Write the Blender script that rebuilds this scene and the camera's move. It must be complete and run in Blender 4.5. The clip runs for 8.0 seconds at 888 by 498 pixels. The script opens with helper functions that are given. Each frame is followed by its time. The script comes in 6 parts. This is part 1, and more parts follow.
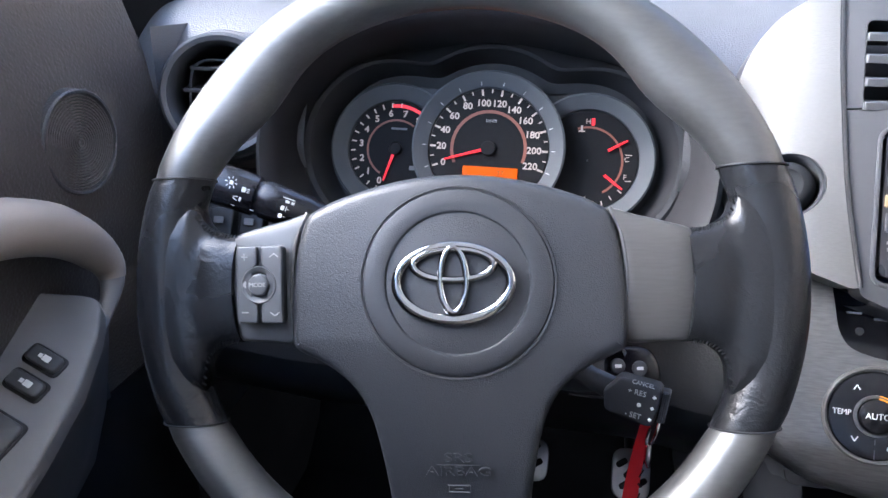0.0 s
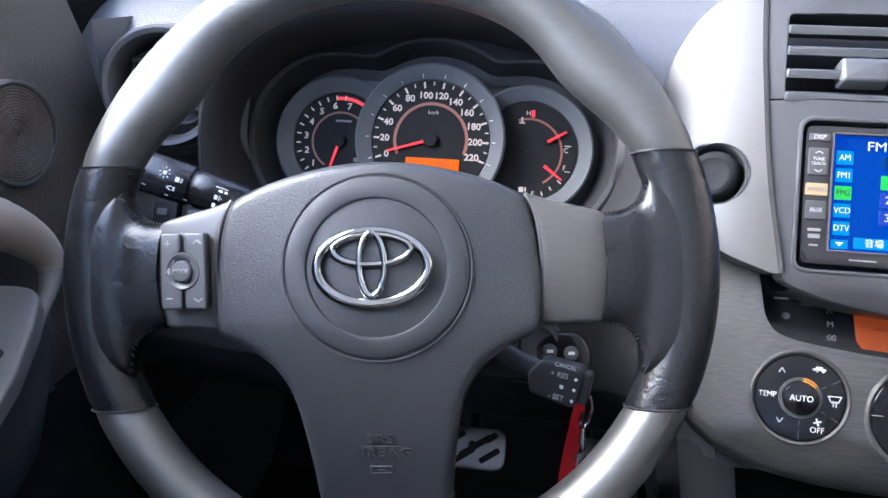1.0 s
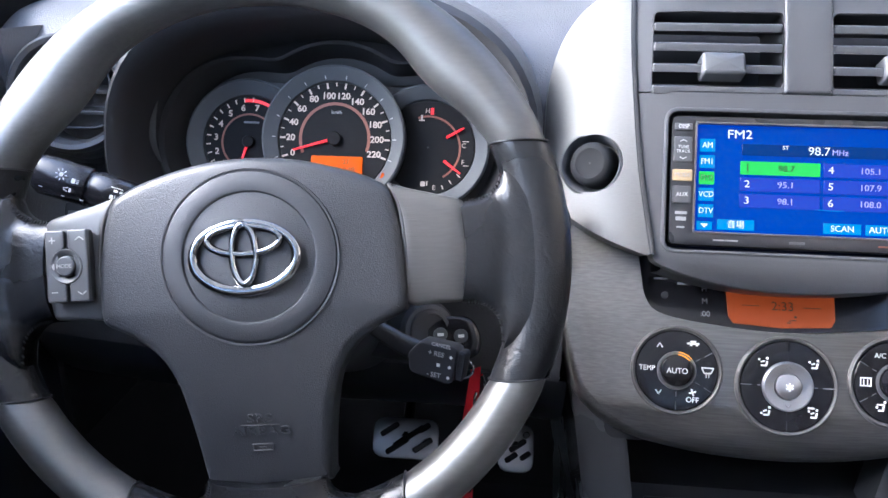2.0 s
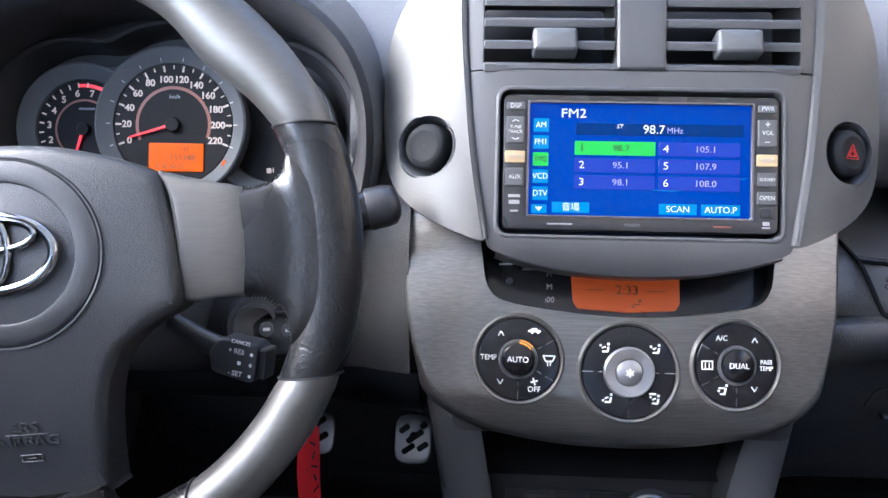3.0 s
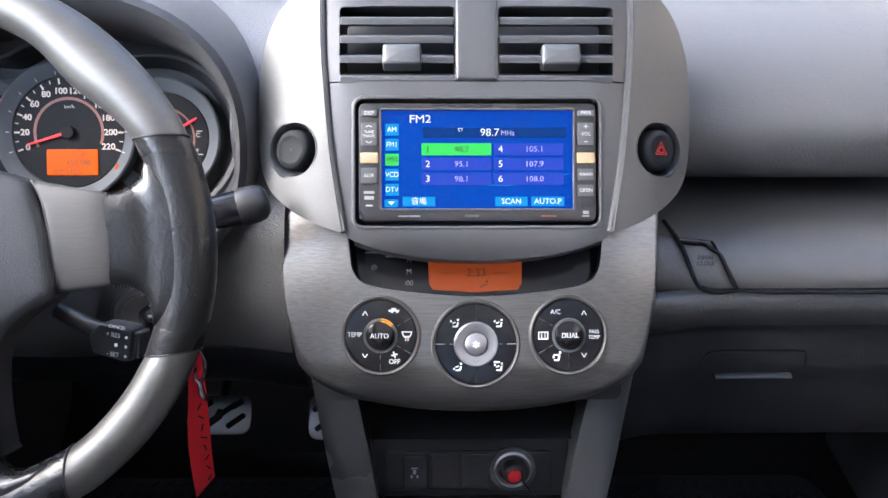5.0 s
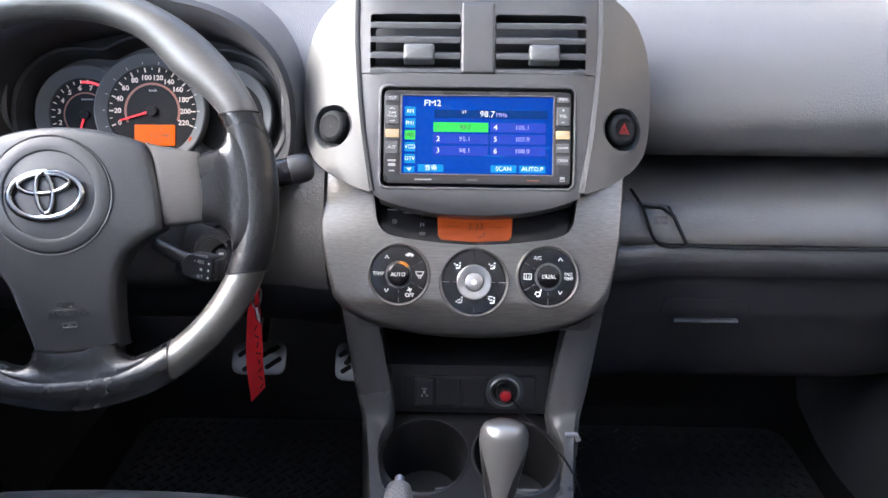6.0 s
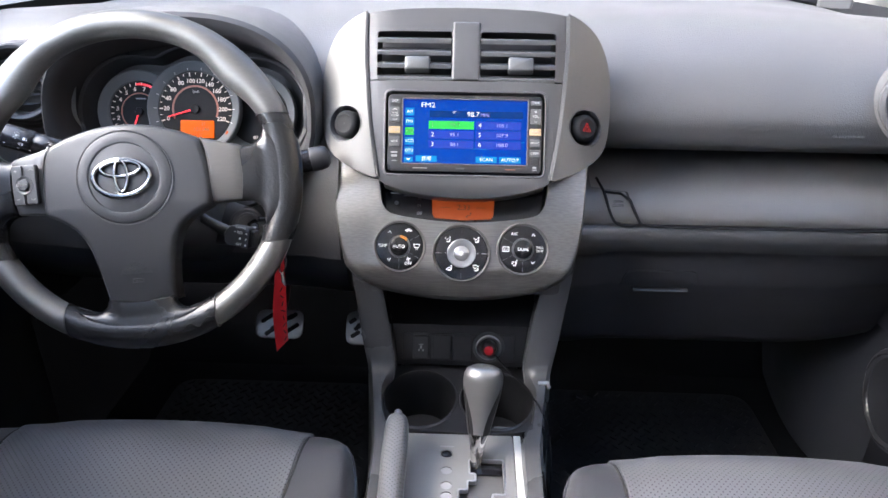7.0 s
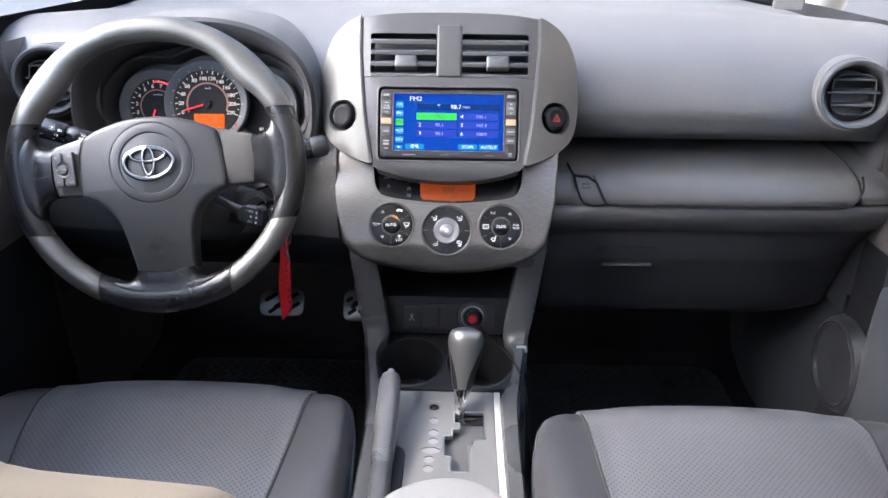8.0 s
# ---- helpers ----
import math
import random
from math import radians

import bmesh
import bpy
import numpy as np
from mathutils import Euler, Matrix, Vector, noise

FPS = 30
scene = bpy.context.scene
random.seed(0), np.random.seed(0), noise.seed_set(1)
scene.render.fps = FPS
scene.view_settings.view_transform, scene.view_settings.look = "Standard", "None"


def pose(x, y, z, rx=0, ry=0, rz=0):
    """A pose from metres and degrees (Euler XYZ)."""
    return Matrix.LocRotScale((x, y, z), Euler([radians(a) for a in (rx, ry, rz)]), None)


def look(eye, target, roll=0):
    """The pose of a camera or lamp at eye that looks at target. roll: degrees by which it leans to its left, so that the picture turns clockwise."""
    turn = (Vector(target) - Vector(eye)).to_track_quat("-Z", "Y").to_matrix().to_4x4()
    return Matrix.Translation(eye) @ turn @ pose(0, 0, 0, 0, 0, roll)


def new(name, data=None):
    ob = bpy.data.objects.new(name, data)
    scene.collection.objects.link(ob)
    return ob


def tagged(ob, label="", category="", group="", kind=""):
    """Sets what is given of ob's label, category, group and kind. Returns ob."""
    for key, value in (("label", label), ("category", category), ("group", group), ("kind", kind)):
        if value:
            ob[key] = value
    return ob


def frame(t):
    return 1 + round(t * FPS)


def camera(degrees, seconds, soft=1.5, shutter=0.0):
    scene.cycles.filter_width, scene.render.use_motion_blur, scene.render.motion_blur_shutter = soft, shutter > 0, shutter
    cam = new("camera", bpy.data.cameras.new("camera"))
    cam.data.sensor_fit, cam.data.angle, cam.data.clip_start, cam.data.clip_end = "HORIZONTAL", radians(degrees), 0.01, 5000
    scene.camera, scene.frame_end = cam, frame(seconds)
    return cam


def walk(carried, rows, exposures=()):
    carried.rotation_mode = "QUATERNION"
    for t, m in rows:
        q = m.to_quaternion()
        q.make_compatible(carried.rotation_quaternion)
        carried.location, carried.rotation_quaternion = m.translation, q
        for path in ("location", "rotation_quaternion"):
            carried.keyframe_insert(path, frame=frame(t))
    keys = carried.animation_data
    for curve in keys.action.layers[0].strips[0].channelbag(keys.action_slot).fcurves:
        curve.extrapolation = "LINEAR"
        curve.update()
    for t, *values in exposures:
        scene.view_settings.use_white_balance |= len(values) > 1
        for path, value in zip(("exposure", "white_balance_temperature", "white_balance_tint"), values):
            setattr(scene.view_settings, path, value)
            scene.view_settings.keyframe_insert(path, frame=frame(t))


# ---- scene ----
cam = camera(63.3, 8.0)
PATH = [
    (0, (-0.321, -0.543, 0.844), (-0.628, 1.305, 0.144), 1.3),
    (0.5, (-0.299, -0.541, 0.839), (-0.577, 1.312, 0.139), 1.5),
    (1, (-0.285, -0.548, 0.841), (-0.543, 1.307, 0.138), 1.5),
    (2.3, (-0.190, -0.573, 0.844), (-0.357, 1.296, 0.148), 0.5),
    (2.5, (-0.167, -0.565, 0.844), (-0.330, 1.294, 0.125), 0.4),
    (3, (-0.118, -0.538, 0.837), (-0.208, 1.321, 0.106), 0.3),
    (3.5, (-0.074, -0.528, 0.842), (-0.108, 1.325, 0.09), 0.0),
    (4, (-0.043, -0.53, 0.841), (-0.018, 1.331, 0.11), 0.1),
    (5.5, (-0.032, -0.683, 0.883), (-0.021, 1.159, 0.106), 0.2),
    (6, (-0.023, -0.773, 0.895), (-0.051, 1.067, 0.111), 0.5),
    (6.5, (-0.008, -0.853, 0.916), (-0.06, 0.98, 0.117), 0.7),
    (7, (0.003, -0.933, 0.945), (-0.053, 0.895, 0.134), 0.7),
    (7.5, (0.014, -1.003, 0.965), (-0.041, 0.822, 0.147), 0.6),
    (8, (0.019, -1.055, 0.967), (-0.023, 0.77, 0.15), 0.5),
]
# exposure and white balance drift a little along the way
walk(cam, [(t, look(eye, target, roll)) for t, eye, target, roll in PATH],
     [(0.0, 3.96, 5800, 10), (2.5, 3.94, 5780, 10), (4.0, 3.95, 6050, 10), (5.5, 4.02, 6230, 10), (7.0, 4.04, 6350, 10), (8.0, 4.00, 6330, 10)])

# ---- world, sun, exposure ----
EXPOSURE = 3.80
GLOW = 0.5 ** EXPOSURE
world = bpy.data.worlds.new("world")
scene.world = world
world.use_nodes = True
wn = world.node_tree
sky = wn.nodes.new("ShaderNodeTexSky")
sky.sky_type, sky.sun_disc = "NISHITA", False
sky.sun_elevation, sky.sun_rotation = radians(39), radians(260)
sky.air_density, sky.dust_density, sky.ozone_density = 1.0, 1.9, 1.4
wn.links.new(sky.outputs[0], wn.nodes["Background"].inputs[0])
wn.nodes["Background"].inputs[1].default_value = 0.15
sun_data = bpy.data.lights.new("sun", "SUN")
sun_data.energy, sun_data.angle, sun_data.color = 0.40, radians(50), (1.0, 0.97, 0.93)
sun = new("sun", sun_data)
sun.matrix_world = look((-4.0, -0.7, 3.3), (0, 0, 0))


# ---- materials ----
def material(name, colour, rough=0.5, metal=0.0, grain=0.0, scale=500.0, stretch=(1, 1, 1), vary=0.08, coat=0.0,
             holes=0.0, emit=None, strength=1.0, blotch=6.0, spec=0.5, rvary=0.08, cell=0.0, streak=0.0, crease=0.0):
    """A surface with a fine relief (grain, metres), a broad change of tone and gloss, and, if wanted, punched holes."""
    m = bpy.data.materials.new(name)
    m.use_nodes = True
    nt, nodes, link = m.node_tree, m.node_tree.nodes, m.node_tree.links.new
    b = nodes["Principled BSDF"]
    b.inputs["Roughness"].default_value, b.inputs["Metallic"].default_value = rough, metal
    b.inputs["Specular IOR Level"].default_value = spec
    b.inputs["Coat Weight"].default_value, b.inputs["Coat Roughness"].default_value = coat, 0.2
    co = nodes.new("ShaderNodeTexCoord")
    big = nodes.new("ShaderNodeTexNoise")
    big.inputs["Scale"].default_value, big.inputs["Detail"].default_value = blotch, 5
    link(co.outputs["Object"], big.inputs["Vector"])
    tone = nodes.new("ShaderNodeMapRange")
    tone.inputs[1].default_value, tone.inputs[2].default_value = 0.3, 0.7
    tone.inputs[3].default_value, tone.inputs[4].default_value = 1 - vary, 1 + vary
    link(big.outputs["Fac"], tone.inputs[0])
    mul = nodes.new("ShaderNodeMix")
    mul.data_type, mul.blend_type = "RGBA", "MULTIPLY"
    mul.inputs["Factor"].default_value = 1
    mul.inputs["A"].default_value = (*colour, 1)
    link(tone.outputs[0], mul.inputs["B"])
    out = mul.outputs["Result"]
    rg = nodes.new("ShaderNodeMapRange")
    rg.inputs[1].default_value, rg.inputs[2].default_value = 0.3, 0.7
    rg.inputs[3].default_value, rg.inputs[4].default_value = max(rough - rvary, 0.02), min(rough + rvary, 1)
    link(big.outputs["Fac"], rg.inputs[0])
    link(rg.outputs[0], b.inputs["Roughness"])
    height = None
    if grain:
        mp = nodes.new("ShaderNodeMapping")
        mp.inputs["Scale"].default_value = stretch
        link(co.outputs["Object"], mp.inputs["Vector"])
        fine = nodes.new("ShaderNodeTexNoise")
        fine.inputs["Scale"].default_value, fine.inputs["Detail"].default_value = scale, 3
        link(mp.outputs[0], fine.inputs["Vector"])
        height = fine.outputs["Fac"]
        if streak:
            sm = nodes.new("ShaderNodeMapRange")
            sm.inputs[1].default_value, sm.inputs[2].default_value = 0.3, 0.7
            sm.inputs[3].default_value, sm.inputs[4].default_value = 1 - streak, 1 + streak
            link(height, sm.inputs[0])
            mul2 = nodes.new("ShaderNodeMix")
            mul2.data_type, mul2.blend_type = "RGBA", "MULTIPLY"
            mul2.inputs["Factor"].default_value = 1
            link(out, mul2.inputs["A"])
            link(sm.outputs[0], mul2.inputs["B"])
            out = mul2.outputs["Result"]
        if cell:
            vor = nodes.new("ShaderNodeTexVoronoi")
            vor.feature = "SMOOTH_F1"
            vor.inputs["Scale"].default_value, vor.inputs["Smoothness"].default_value = cell, 0.6
            warp = nodes.new("ShaderNodeMix")
            warp.data_type, warp.blend_type = "RGBA", "ADD"
            warp.inputs["Factor"].default_value = 0.6 / cell
            link(mp.outputs[0], warp.inputs["A"])
            link(fine.outputs["Color"], warp.inputs["B"])
            link(warp.outputs["Result"], vor.inputs["Vector"])
            low = nodes.new("ShaderNodeMath")
            low.operation = "SUBTRACT"
            link(height, low.inputs[0])
            link(vor.outputs["Distance"], low.inputs[1])
            height = low.outputs[0]
        if crease:
            fold = nodes.new("ShaderNodeTexNoise")
            fold.inputs["Scale"].default_value, fold.inputs["Detail"].default_value, fold.inputs["Distortion"].default_value = 90, 4, 1.2
            link(co.outputs["Object"], fold.inputs["Vector"])
            deep = nodes.new("ShaderNodeMath")
            deep.operation = "MULTIPLY_ADD"
            deep.inputs[1].default_value = crease / grain
            link(fold.outputs["Fac"], deep.inputs[0])
            link(height, deep.inputs[2])
            height = deep.outputs[0]
        bump = nodes.new("ShaderNodeBump")
        bump.inputs["Strength"].default_value, bump.inputs["Distance"].default_value = 1.0, grain
        link(height, bump.inputs["Height"])
        link(bump.outputs[0], b.inputs["Normal"])
    if holes:
        sc = nodes.new("ShaderNodeVectorMath")
        sc.operation = "SCALE"
        sc.inputs["Scale"].default_value = 1 / holes
        link(co.outputs["Object"], sc.inputs[0])
        sp = nodes.new("ShaderNodeSeparateXYZ")
        link(sc.outputs[0], sp.inputs[0])

        def op(kind, a, c=None):
            n = nodes.new("ShaderNodeMath")
            n.operation = kind
            for k, v in enumerate((a, c)):
                if v is None:
                    continue
                if isinstance(v, (int, float)):
                    n.inputs[k].default_value = v
                else:
                    link(v, n.inputs[k])
            return n.outputs[0]
        u = op("ADD", sp.outputs[0], sp.outputs[1])
        v = op("SUBTRACT", sp.outputs[0], sp.outputs[1])
        du, dv = (op("ABSOLUTE", op("SUBTRACT", op("FRACT", w), 0.5)) for w in (u, v))
        r2 = op("ADD", op("MULTIPLY", du, du), op("MULTIPLY", dv, dv))
        dot = op("LESS_THAN", r2, 0.030)
        dark = nodes.new("ShaderNodeMix")
        dark.data_type = "RGBA"
        link(dot, dark.inputs["Factor"])
        link(out, dark.inputs["A"])
        dark.inputs["B"].default_value = (colour[0] * 0.14, colour[1] * 0.14, colour[2] * 0.14, 1)
        out = dark.outputs["Result"]
    link(out, b.inputs["Base Color"])
    if emit:
        b.inputs["Emission Color"].default_value = (*emit, 1)
        b.inputs["Emission Strength"].default_value = strength * GLOW
    return m


PAD = material("soft_dash_plastic", (0.078, 0.077, 0.079), 0.46, grain=0.00034, scale=360, cell=720, vary=0.06)
LIDPAD = material("satin_lid_plastic", (0.150, 0.147, 0.145), 0.36, grain=0.0002, scale=300, cell=600, vary=0.06)
# dash plastic darkened for shade below the pad and column; also the tweeter ring
KNEEPAD = material("shade_darkened_knee_plastic", (0.056, 0.056, 0.058), 0.46, grain=0.00036, scale=360, cell=600, vary=0.06)
# darker again: shade on the face that turns under, put in the colour
LOWDASH = material("shade_darkened_low_dash_plastic", (0.025, 0.025, 0.028), 0.5, spec=0.35, grain=0.0003, scale=300, cell=700, vary=0.06)
DARK = material("dark_grained_plastic", (0.035, 0.037, 0.042), 0.5, grain=0.0002, scale=600)
GREY = material("grey_satin_plastic", (0.052, 0.053, 0.057), 0.36, grain=0.00006, scale=900, vary=0.05)
HOODBLACK = material("matt_black_hood_plastic", (0.020, 0.020, 0.022), 0.55, spec=0.3, grain=0.0001, scale=700, vary=0.1)
TRIMGREY = material("mid_grey_satin_plastic", (0.058, 0.061, 0.066), 0.38, grain=0.00006, scale=900, vary=0.05)
BLACK = material("black_plastic", (0.012, 0.012, 0.014), 0.4, vary=0.2)
GLOSS = material("gloss_black_plastic", (0.008, 0.008, 0.010), 0.18, vary=0.2, rvary=0.05, spec=0.35)
SILVER = material("satin_silver_paint", (0.086, 0.085, 0.083), 0.46, streak=0.05, metal=0.2, grain=0.00012, scale=600, stretch=(0.05, 1.2, 1.2), vary=0.05, blotch=9)
BRUSHED = material("brushed_silver_film", (0.195, 0.190, 0.183), 0.33, rvary=0.05, metal=0.9, streak=0.16, grain=0.00014, scale=500, stretch=(0.03, 1.4, 1.4), vary=0.05)
BRUSHED_V = material("worn_brushed_spoke_trim", (0.088, 0.086, 0.084), 0.42, streak=0.06, metal=0.6, grain=0.00012, scale=500, stretch=(0.03, 1.4, 1.4), vary=0.07)
RIMSILVER = material("worn_silver_rim_paint", (0.128, 0.128, 0.126), 0.40, metal=0.85, streak=0.05, grain=0.00008, scale=420, stretch=(0.3, 1, 1), vary=0.14, blotch=14, rvary=0.07)
LEATHER = material("black_steering_leather", (0.0060, 0.0064, 0.0076), 0.27, coat=0.1, spec=0.36, grain=0.00009, scale=420, cell=1100, vary=0.12, blotch=9, rvary=0.05, crease=0.0007)
PADLEATHER = material("grained_airbag_cover", (0.0185, 0.020, 0.0235), 0.37, rvary=0.05, grain=0.00015, scale=800, cell=1500, vary=0.06)
SMOOTHPAD = material("fine_grained_airbag_disc", (0.017, 0.0185, 0.022), 0.38, rvary=0.05, grain=0.00010, scale=1200, cell=2000, vary=0.05)
CHROME = material("chrome", (0.62, 0.62, 0.63), 0.05, metal=1.0, vary=0.02, rvary=0.03)
BADGE = material("dark_chrome", (0.33, 0.33, 0.34), 0.06, metal=1.0, vary=0.02, rvary=0.03)
EMBOSS = material("embossed_cover_plastic", (0.022, 0.024, 0.028), 0.45, vary=0.05)
ALU = material("brushed_aluminium", (0.36, 0.36, 0.37), 0.35, metal=0.9, grain=0.00005, scale=900)
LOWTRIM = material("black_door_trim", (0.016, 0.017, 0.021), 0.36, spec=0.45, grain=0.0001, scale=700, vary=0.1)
TABGREY = material("light_grey_tab_plastic", (0.062, 0.064, 0.068), 0.38, grain=0.00005, scale=900, vary=0.05)
KNOB = material("dark_soft_knob", (0.014, 0.015, 0.017), 0.65, spec=0.12, grain=0.00005, scale=900, vary=0.06)
DOORPAD = material("grained_door_plastic", (0.118, 0.106, 0.099), 0.42, grain=0.0006, scale=260, cell=380, vary=0.06)
DOORGREY = material("grey_switch_plate_plastic", (0.19, 0.187, 0.187), 0.36, grain=0.00006, scale=900, vary=0.05)
RUBBER = material("black_rubber", (0.017, 0.017, 0.020), 0.7, grain=0.0002, scale=500)
SEAT = material("grey_seat_leather", (0.040, 0.041, 0.046), 0.36, rvary=0.04, grain=0.00012, scale=300, cell=600, vary=0.07, blotch=5)
SEATHOLES = material("perforated_grey_leather", (0.092, 0.093, 0.099), 0.33, rvary=0.04, grain=0.00015, scale=240, vary=0.06, holes=0.0076)
SEATBACK = material("pale_seat_leather", (0.20, 0.175, 0.145), 0.5, grain=0.0003, scale=240, vary=0.05)
LIDGREY = material("pale_grey_lid_leather", (0.21, 0.212, 0.22), 0.42, grain=0.0002, scale=300, vary=0.06)
GRIP = material("perforated_grip_leather", (0.095, 0.096, 0.10), 0.34, grain=0.0002, scale=300, holes=0.0058)
STITCH = material("dark_thread", (0.02, 0.02, 0.02), 0.8, vary=0.2)
PALESTITCH = material("grey_thread", (0.014, 0.014, 0.015), 0.9, spec=0.1, vary=0.2)
CARPET = material("black_carpet", (0.011, 0.011, 0.013), 0.95, spec=0.1, grain=0.001, scale=900, vary=0.3)
PLATE = material("bright_satin_shift_plate", (0.19, 0.188, 0.185), 0.40, metal=0.4, streak=0.015, grain=0.0001, scale=600, stretch=(0.05, 1.2, 1.2), vary=0.05)
KNOBHIDE = material("glossy_black_leather", (0.008, 0.008, 0.009), 0.30, spec=0.45, grain=0.00012, scale=260, cell=900, vary=0.2, rvary=0.03)
CUPBLACK = material("matt_black_cup_lining", (0.007, 0.007, 0.008), 0.7, spec=0.12, grain=0.0001, scale=700, vary=0.15)
# near black for the dim left footwell: shade held in the colour
SHADEDSIDE = material("shade_black_side_plastic", (0.005, 0.0052, 0.006), 0.7, spec=0.12, grain=0.0008, scale=900, vary=0.2)
MATRUBBER = material("dark_mat_rubber", (0.022, 0.023, 0.027), 0.6, spec=0.25, grain=0.0003, scale=500, vary=0.15)
HEADLINER = material("pale_headliner", (0.55, 0.53, 0.50), 0.9, grain=0.0003, scale=700)
BAND = material("satin_warm_grey_trim", (0.31, 0.268, 0.232), 0.40, grain=0.00005, scale=900, vary=0.05)
TRIMPALE = material("pale_pillar_trim", (0.42, 0.42, 0.40), 0.6, grain=0.0001, scale=700)
WHITE = material("white_print", (0.75, 0.75, 0.73), 0.6, vary=0.03)
PRINT = material("pale_grey_print", (0.42, 0.42, 0.42), 0.6, vary=0.03)
GREYPRINT = material("grey_print", (0.25, 0.25, 0.25), 0.6, vary=0.05)
DIM = material("dim_print", (0.12, 0.12, 0.125), 0.5, vary=0.05)
REDTAG = material("red_fabric_tag", (0.62, 0.015, 0.03), 0.6, grain=0.0002, scale=900, vary=0.12)
RED = material("red_plastic", (0.55, 0.02, 0.02), 0.3, vary=0.05)
LAMPRED = material("deep_red_plastic", (0.28, 0.008, 0.015), 0.3, vary=0.1)
REDLIT = material("lit_red_needle", (0.6, 0.01, 0.015), 0.4, emit=(1.0, 0.02, 0.03), strength=0.75, vary=0.02)
BROWNARC = material("dim_brown_arc", (0.17, 0.055, 0.032), 0.5, vary=0.05)
GAUGE = material("gauge_face", (0.008, 0.008, 0.009), 0.6, spec=0.12, grain=0.00002, scale=2000)
GAUGERING = material("grey_gauge_ring", (0.070, 0.076, 0.082), 0.6, spec=0.3, vary=0.04)
GAUGENUM = material("lit_gauge_figures", (0.30, 0.26, 0.23), 0.6, emit=(1.0, 0.80, 0.68), strength=0.29, vary=0.02)
ORANGE = material("amber_display", (0.10, 0.02, 0.0), 0.4, emit=(0.88, 0.115, 0.002), strength=1.0, vary=0.03, spec=0.1)
ORANGEDIM = material("dim_amber_display", (0.20, 0.040, 0.012), 0.35, emit=(1.0, 0.17, 0.03), strength=0.15, vary=0.05, spec=0.2)
AMBER = material("lit_amber_bar", (0.6, 0.25, 0.01), 0.4, emit=(1.0, 0.36, 0.01), strength=1.3, vary=0.02)
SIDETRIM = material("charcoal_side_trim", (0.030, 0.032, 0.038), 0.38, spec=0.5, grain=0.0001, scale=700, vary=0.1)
CONSOLEBLACK = material("black_console_plastic", (0.014, 0.014, 0.016), 0.38, spec=0.4, grain=0.00008, scale=700, vary=0.1)
RAIL = material("dark_grey_console_plastic", (0.052, 0.053, 0.056), 0.28, grain=0.00006, scale=900, vary=0.05)
KNOBSILVER = material("bright_satin_knob_inlay", (0.20, 0.202, 0.206), 0.36, metal=0.8, grain=0.00005, scale=600, vary=0.08)
WINDOWS = material("pale_gear_window", (0.24, 0.24, 0.245), 0.4, vary=0.05)
LCDINK = material("dark_display_ink", (0.012, 0.003, 0.0), 0.5, vary=0.05)
SCREEN = material("blue_screen", (0.0, 0.01, 0.05), 0.18, emit=(0.003, 0.044, 0.40), strength=0.84, vary=0.02, spec=0.08)
SCRMID = material("blue_screen_panel", (0.0, 0.01, 0.05), 0.2, emit=(0.038, 0.050, 0.44), strength=0.9, vary=0.02, spec=0.08)
SCRDEEP = material("deep_blue_screen_strip", (0.0, 0.005, 0.02), 0.2, emit=(0.004, 0.03, 0.17), strength=1.0, vary=0.02, spec=0.08)
SCRCYAN = material("cyan_screen_key", (0.0, 0.02, 0.05), 0.2, emit=(0.015, 0.26, 0.62), strength=1.0, vary=0.02, spec=0.08)
SCRGREEN = material("green_screen_key", (0.0, 0.05, 0.01), 0.2, emit=(0.07, 0.62, 0.10), strength=1.0, vary=0.02, spec=0.08)
SCRWHITE = material("white_screen_figures", (0.1, 0.1, 0.1), 0.3, emit=(0.8, 0.85, 0.9), strength=1.0, vary=0.02)
SCRLILAC = material("lilac_screen_figures", (0.05, 0.05, 0.1), 0.3, emit=(0.38, 0.38, 0.85), strength=1.0, vary=0.02)
SCRBLACK = material("black_screen_figures", (0.01, 0.02, 0.01), 0.3, vary=0.02)
SCRBEZEL = material("stereo_bezel", (0.018, 0.018, 0.02), 0.3, vary=0.1)
KEYGREY = material("stereo_key", (0.06, 0.062, 0.066), 0.4, vary=0.06)
KEYLIT = material("lit_cream_key", (0.30, 0.225, 0.125), 0.4, emit=(1.0, 0.60, 0.26), strength=0.13, vary=0.03)
GREENLED = material("lit_green_mark", (0.1, 0.4, 0.05), 0.4, emit=(0.3, 1.0, 0.15), strength=0.8, vary=0.02)
ASPHALT = material("asphalt", (0.09, 0.09, 0.09), 0.9, grain=0.002, scale=90, vary=0.1, blotch=1)
GREYWALL = material("grey_plaster", (0.125, 0.125, 0.13), 0.9, grain=0.002, scale=60, vary=0.08, blotch=1)
WARMWALL = material("warm_plaster", (0.30, 0.26, 0.22), 0.9, grain=0.002, scale=60, vary=0.08, blotch=1)
GLASS = material("window_glass", (1, 1, 1), 0.0, vary=0.0, rvary=0.0)
GLASS.node_tree.nodes["Principled BSDF"].inputs["Transmission Weight"].default_value = 1.0
GLASS.node_tree.nodes["Principled BSDF"].inputs["IOR"].default_value = 1.02
# tint added to weaken light from the back of the cabin
REARTINT = material("light_cutting_rear_glass", (0.12, 0.13, 0.14), 0.0, vary=0.0, rvary=0.0)
REARTINT.node_tree.nodes["Principled BSDF"].inputs["Transmission Weight"].default_value = 1.0
REARTINT.node_tree.nodes["Principled BSDF"].inputs["IOR"].default_value = 1.02


